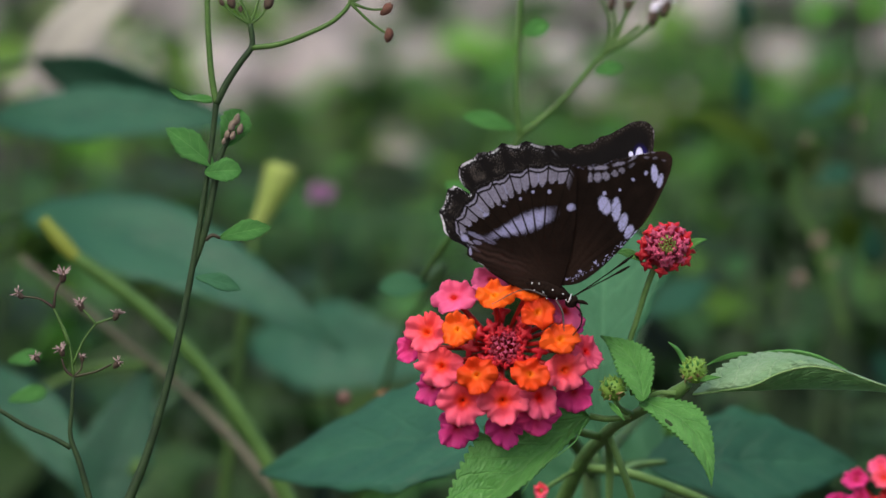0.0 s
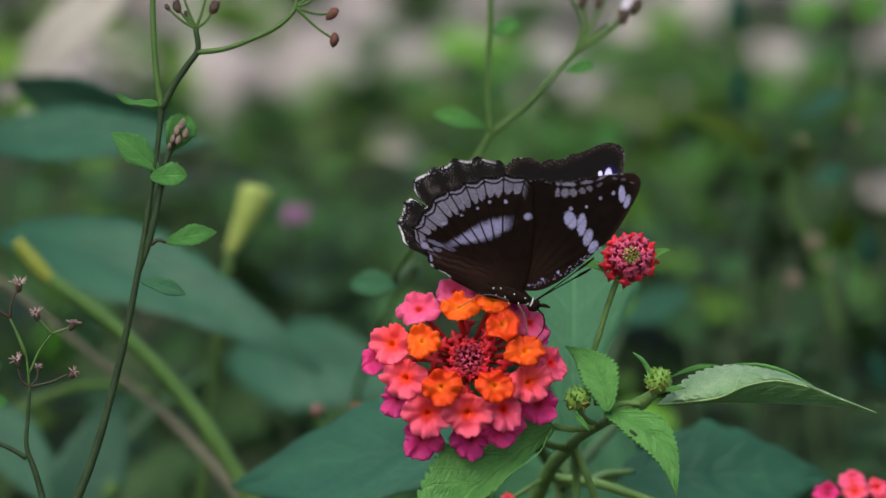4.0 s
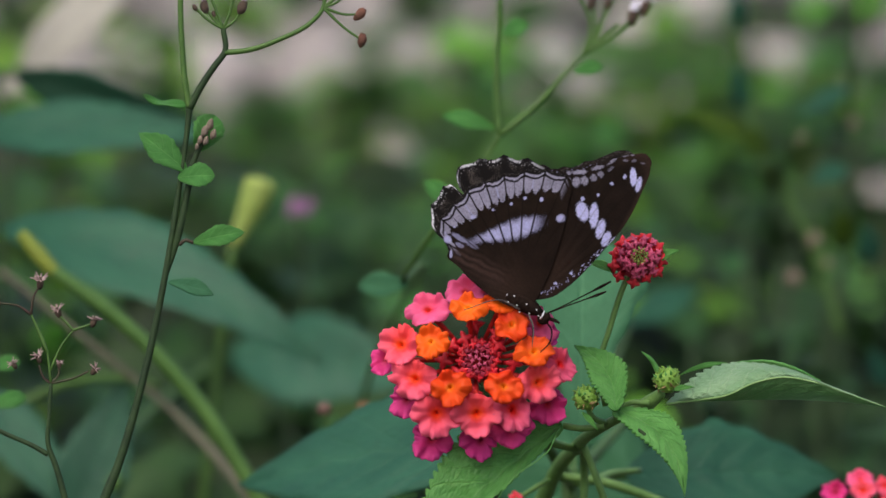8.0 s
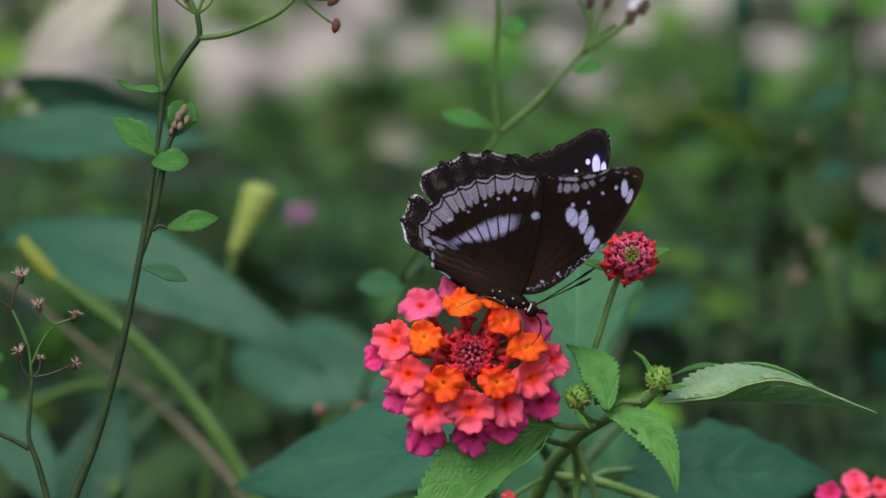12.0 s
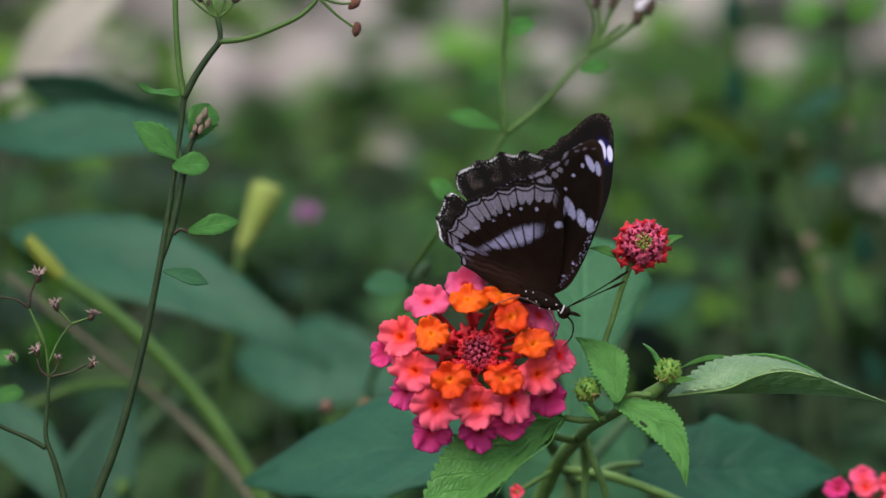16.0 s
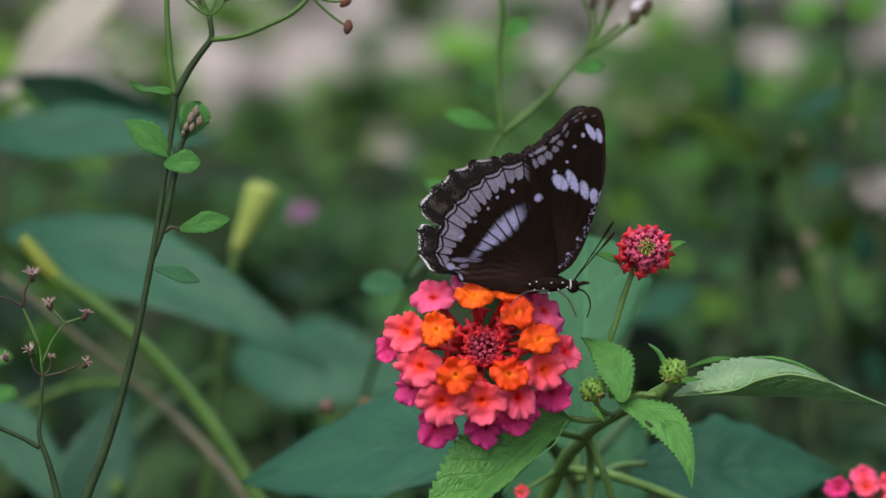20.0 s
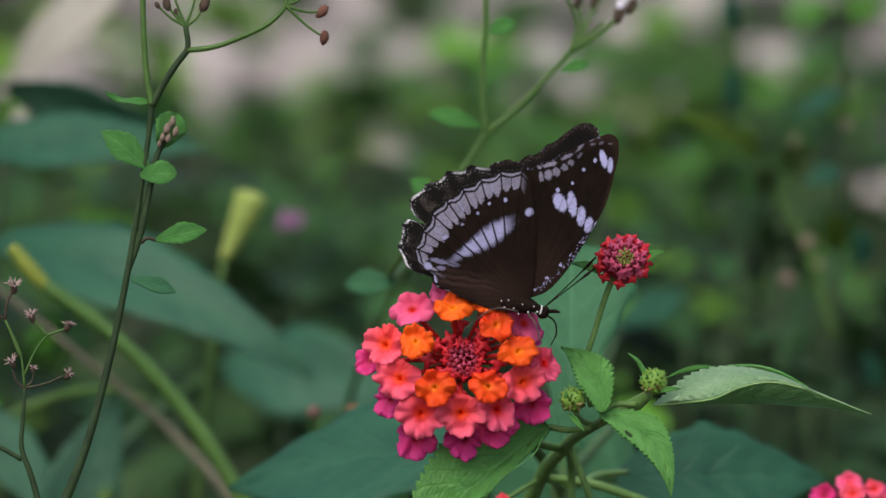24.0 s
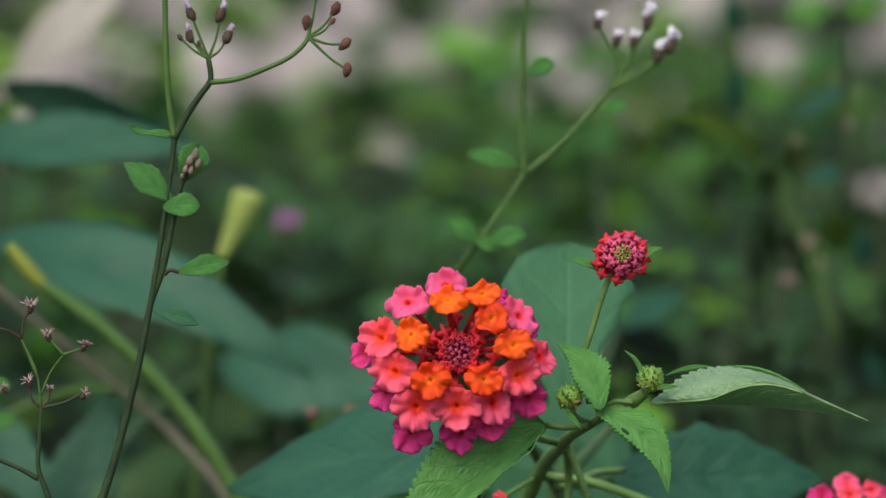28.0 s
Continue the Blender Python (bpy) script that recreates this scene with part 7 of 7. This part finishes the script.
    (near_fore, near_hind), (far_fore, far_hind) = WINGS
    walk(near_fore, [
        (0, hinge(-1, 26.2, 7.8)), (0.5, hinge(-1, 22.1, 6.4)), (1, hinge(-1, 21.5, 4.8)), (1.5, hinge(-1, 15.7, 3.2)), (2, hinge(-1, 17.8, 7.1)),
        (2.5, hinge(-1, 22.4, 17.6)), (2.6, hinge(-1, 22.4, 17.6)), (2.7, hinge(-1, 56.8, 22.0)), (3, hinge(-1, 61.0, 26.5)), (3.5, hinge(-1, 45.4, 19.5)),
        (5.5, hinge(-1, 22.7, 5.0)), (6, hinge(-1, 18.0, 2.3)), (6.5, hinge(-1, 16.2, 1.0)), (7, hinge(-1, 13.1, 0.0)), (7.5, hinge(-1, 14.6, -0.0)),
        (8, hinge(-1, 12.3, -0.0)), (8.5, hinge(-1, 12.1, -0.3)), (9, hinge(-1, 12.1, -0.7)), (9.5, hinge(-1, 12.5, 0.2)), (9.8, hinge(-1, 12.5, 0.2)),
        (10, hinge(-1, 35.9, 17.4)), (10.5, hinge(-1, 20.9, 2.2)), (11, hinge(-1, 48.8, 17.0)), (11.5, hinge(-1, 49.8, 17.5)), (12, hinge(-1, 24.5, 9.6)),
        (12.5, hinge(-1, 17.4, 9.8)), (14.5, hinge(-1, 34.8, -8.3)), (15, hinge(-1, 37.6, -9.0)), (15.5, hinge(-1, 35.6, -14.5)), (16, hinge(-1, 33.5, -16.5)),
        (16.1, hinge(-1, 33.5, -16.5)), (16.5, hinge(-1, 21.6, 4.4)), (17, hinge(-1, 17.6, -5.3)), (17.5, hinge(-1, 23.4, -3.2)), (18, hinge(-1, 22.4, -2.0)),
        (18.5, hinge(-1, 22.9, 1.4)), (19, hinge(-1, 24.6, -0.4)), (19.5, hinge(-1, 26.3, 10.3)), (20, hinge(-1, 24.1, 3.3)), (20.5, hinge(-1, 24.1, 7.7)),
        (21, hinge(-1, 23.1, 6.7)), (21.5, hinge(-1, 24.1, 6.6)), (23.5, hinge(-1, 12.0, 3.5)), (24, hinge(-1, 12.5, 6.6)), (24.5, hinge(-1, 30.3, 17.7)),
        (25, hinge(-1, 12.2, 11.4)), (25.07, hinge(-1, 62, 8)), (25.13, hinge(-1, 72, 8)), (25.2, hinge(-1, 20, 8)), (25.4, hinge(-1, 70, 8)),
        (26, hinge(-1, 30, 8)), (27, hinge(-1, 70, 8)), (28, hinge(-1, 20, 8))])
    walk(near_hind, [
        (0, hinge(-1, 26.2, 0, 0.0009)), (0.5, hinge(-1, 22.1, 0, 0.0009)), (1, hinge(-1, 21.5, 0, 0.0009)), (1.5, hinge(-1, 15.7, 0, 0.0009)), (2, hinge(-1, 17.8, 0, 0.0009)),
        (2.5, hinge(-1, 22.4, 0, 0.0009)), (2.6, hinge(-1, 22.4, 0, 0.0009)), (2.7, hinge(-1, 56.8, 0, 0.0009)), (3, hinge(-1, 61.0, 0, 0.0009)), (3.5, hinge(-1, 45.4, 0, 0.0009)),
        (5.5, hinge(-1, 22.7, 0, 0.0009)), (6, hinge(-1, 18.0, 0, 0.0009)), (6.5, hinge(-1, 16.2, 0, 0.0009)), (7, hinge(-1, 13.1, 0, 0.0009)), (7.5, hinge(-1, 14.6, 0, 0.0009)),
        (8, hinge(-1, 12.3, 0, 0.0009)), (8.5, hinge(-1, 12.1, 0, 0.0009)), (9, hinge(-1, 12.1, 0, 0.0009)), (9.5, hinge(-1, 12.5, 0, 0.0009)), (9.8, hinge(-1, 12.5, 0, 0.0009)),
        (10, hinge(-1, 35.9, 0, 0.0009)), (10.5, hinge(-1, 20.9, 0, 0.0009)), (11, hinge(-1, 48.8, 0, 0.0009)), (11.5, hinge(-1, 49.8, 0, 0.0009)), (12, hinge(-1, 24.5, 0, 0.0009)),
        (12.5, hinge(-1, 17.4, 0, 0.0009)), (14.5, hinge(-1, 34.8, 0, 0.0009)), (15, hinge(-1, 37.6, 0, 0.0009)), (15.5, hinge(-1, 35.6, 0, 0.0009)), (16, hinge(-1, 37.0, -4.5, 0.0009)),
        (16.1, hinge(-1, 37.0, -4.5, 0.0009)), (16.5, hinge(-1, 21.6, 0, 0.0009)), (17, hinge(-1, 17.6, 0, 0.0009)), (17.5, hinge(-1, 23.4, 0, 0.0009)), (18, hinge(-1, 22.4, 0, 0.0009)),
        (18.5, hinge(-1, 22.9, 0, 0.0009)), (19, hinge(-1, 24.6, 0, 0.0009)), (19.5, hinge(-1, 26.3, 0, 0.0009)), (20, hinge(-1, 24.1, 0, 0.0009)), (20.5, hinge(-1, 24.1, 0, 0.0009)),
        (21, hinge(-1, 23.1, 0, 0.0009)), (21.5, hinge(-1, 24.1, 0, 0.0009)), (23.5, hinge(-1, 12.0, 0, 0.0009)), (24, hinge(-1, 12.5, 0, 0.0009)), (24.5, hinge(-1, 30.3, 0, 0.0009)),
        (25, hinge(-1, 12.2, 0, 0.0009)), (25.07, hinge(-1, 62, 0, 0.0009)), (25.13, hinge(-1, 72, 0, 0.0009)), (25.2, hinge(-1, 20, 0, 0.0009)), (25.4, hinge(-1, 70, 0, 0.0009)),
        (26, hinge(-1, 30, 0, 0.0009)), (27, hinge(-1, 70, 0, 0.0009)), (28, hinge(-1, 20, 0, 0.0009))])
    walk(far_fore, [
        (0, hinge(1, 16.0, 1.0)), (0.5, hinge(1, 18.5, 0.8)), (1, hinge(1, 21.0, 0.5)), (1.5, hinge(1, 19.5, 0.2)), (2, hinge(1, 18.0, 0.0)),
        (2.5, hinge(1, 20.0, 6.0)), (2.6, hinge(1, 31.0, 8.5)), (2.7, hinge(1, 43.0, 9.0)), (3, hinge(1, 41.0, 11.0)), (3.5, hinge(1, 31.0, 10.0)),
        (5.5, hinge(1, 20.0, -1.0)), (6, hinge(1, 22.0, -1.1)), (6.5, hinge(1, 22.1, -1.2)), (7, hinge(1, 22.3, -1.4)), (7.5, hinge(1, 22.4, -1.5)),
        (8, hinge(1, 22.6, -1.6)), (8.5, hinge(1, 22.7, -1.8)), (9, hinge(1, 22.9, -1.9)), (9.5, hinge(1, 23.0, -2.0)), (9.8, hinge(1, 20.0, 5.2)),
        (10, hinge(1, 14.0, 9.0)), (10.5, hinge(1, 18.0, 1.0)), (11, hinge(1, 22.0, 20.0)), (11.5, hinge(1, 18.0, 20.0)), (12, hinge(1, 17.0, -3.0)),
        (12.5, hinge(1, 16.0, 1.0)), (14.5, hinge(1, 12.0, -5.0)), (15, hinge(1, 12.0, -5.0)), (15.5, hinge(1, 13.0, -11.0)), (16, hinge(1, 14.0, -15.5)),
        (16.1, hinge(1, 14.0, -15.5)), (16.5, hinge(1, 20.0, 1.0)), (17, hinge(1, 21.0, -2.5)), (17.5, hinge(1, 21.0, -0.2)), (18, hinge(1, 21.0, -0.5)),
        (18.5, hinge(1, 23.5, -0.8)), (19, hinge(1, 26.0, -1.0)), (19.5, hinge(1, 26.0, 5.0)), (20, hinge(1, 26.0, 3.0)), (20.5, hinge(1, 26.0, 3.0)),
        (21, hinge(1, 26.0, 2.4)), (21.5, hinge(1, 26.0, 2.0)), (23.5, hinge(1, 20.0, 0.0)), (24, hinge(1, 16.0, 1.5)), (24.5, hinge(1, 34.0, -3.0)),
        (25, hinge(1, 35.0, -2.0)), (25.07, hinge(1, 50, 8)), (25.13, hinge(1, 70, 8)), (25.2, hinge(1, 20, 8)), (25.4, hinge(1, 70, 8)),
        (26, hinge(1, 30, 8)), (27, hinge(1, 70, 8)), (28, hinge(1, 20, 8))])
    walk(far_hind, [
        (0, hinge(1, 6.0, -2.0, 0.0009)), (0.5, hinge(1, 7.0, -2.2, 0.0009)), (1, hinge(1, 8.0, -2.5, 0.0009)), (1.5, hinge(1, 8.0, -2.8, 0.0009)), (2, hinge(1, 8.0, -3.0, 0.0009)),
        (2.5, hinge(1, 20.0, -2.0, 0.0009)), (2.6, hinge(1, 31.0, -3.0, 0.0009)), (2.7, hinge(1, 42.0, -4.0, 0.0009)), (3, hinge(1, 38.0, -7.0, 0.0009)), (3.5, hinge(1, 30.0, -5.0, 0.0009)),
        (5.5, hinge(1, 16.0, 1.0, 0.0009)), (6, hinge(1, 18.0, 2.0, 0.0009)), (6.5, hinge(1, 18.0, 2.0, 0.0009)), (7, hinge(1, 18.0, 2.0, 0.0009)), (7.5, hinge(1, 18.0, 2.0, 0.0009)),
        (8, hinge(1, 18.0, 2.0, 0.0009)), (8.5, hinge(1, 18.0, 2.0, 0.0009)), (9, hinge(1, 18.0, 2.0, 0.0009)), (9.5, hinge(1, 18.0, 2.0, 0.0009)), (9.8, hinge(1, 16.0, 1.0, 0.0009)),
        (10, hinge(1, 9.0, -4.0, 0.0009)), (10.5, hinge(1, 14.0, 0.0, 0.0009)), (11, hinge(1, 20.0, -3.0, 0.0009)), (11.5, hinge(1, 18.0, -3.0, 0.0009)), (12, hinge(1, 6.0, -4.5, 0.0009)),
        (12.5, hinge(1, 10.0, 0.0, 0.0009)), (14.5, hinge(1, 8.0, 0.0, 0.0009)), (15, hinge(1, 8.0, 0.0, 0.0009)), (15.5, hinge(1, 8.0, 0.0, 0.0009)), (16, hinge(1, 8.0, -4.0, 0.0009)),
        (16.1, hinge(1, 9.6, -4.0, 0.0009)), (16.5, hinge(1, 16.0, 0.0, 0.0009)), (17, hinge(1, 19.0, 0.0, 0.0009)), (17.5, hinge(1, 19.2, 0.0, 0.0009)), (18, hinge(1, 19.5, 0.0, 0.0009)),
        (18.5, hinge(1, 19.8, 0.0, 0.0009)), (19, hinge(1, 20.0, 0.0, 0.0009)), (19.5, hinge(1, 18.0, -2.0, 0.0009)), (20, hinge(1, 18.0, -2.0, 0.0009)), (20.5, hinge(1, 18.0, -2.0, 0.0009)),
        (21, hinge(1, 18.0, -2.0, 0.0009)), (21.5, hinge(1, 18.0, -2.0, 0.0009)), (23.5, hinge(1, 15.0, -2.0, 0.0009)), (24, hinge(1, 15.0, -2.0, 0.0009)), (24.5, hinge(1, 24.0, -3.0, 0.0009)),
        (25, hinge(1, 20.0, 0.0, 0.0009)), (25.07, hinge(1, 50, 0, 0.0009)), (25.13, hinge(1, 70, 0, 0.0009)), (25.2, hinge(1, 20, 0, 0.0009)), (25.4, hinge(1, 70, 0, 0.0009)),
        (26, hinge(1, 30, 0, 0.0009)), (27, hinge(1, 70, 0, 0.0009)), (28, hinge(1, 20, 0, 0.0009))])


motions()
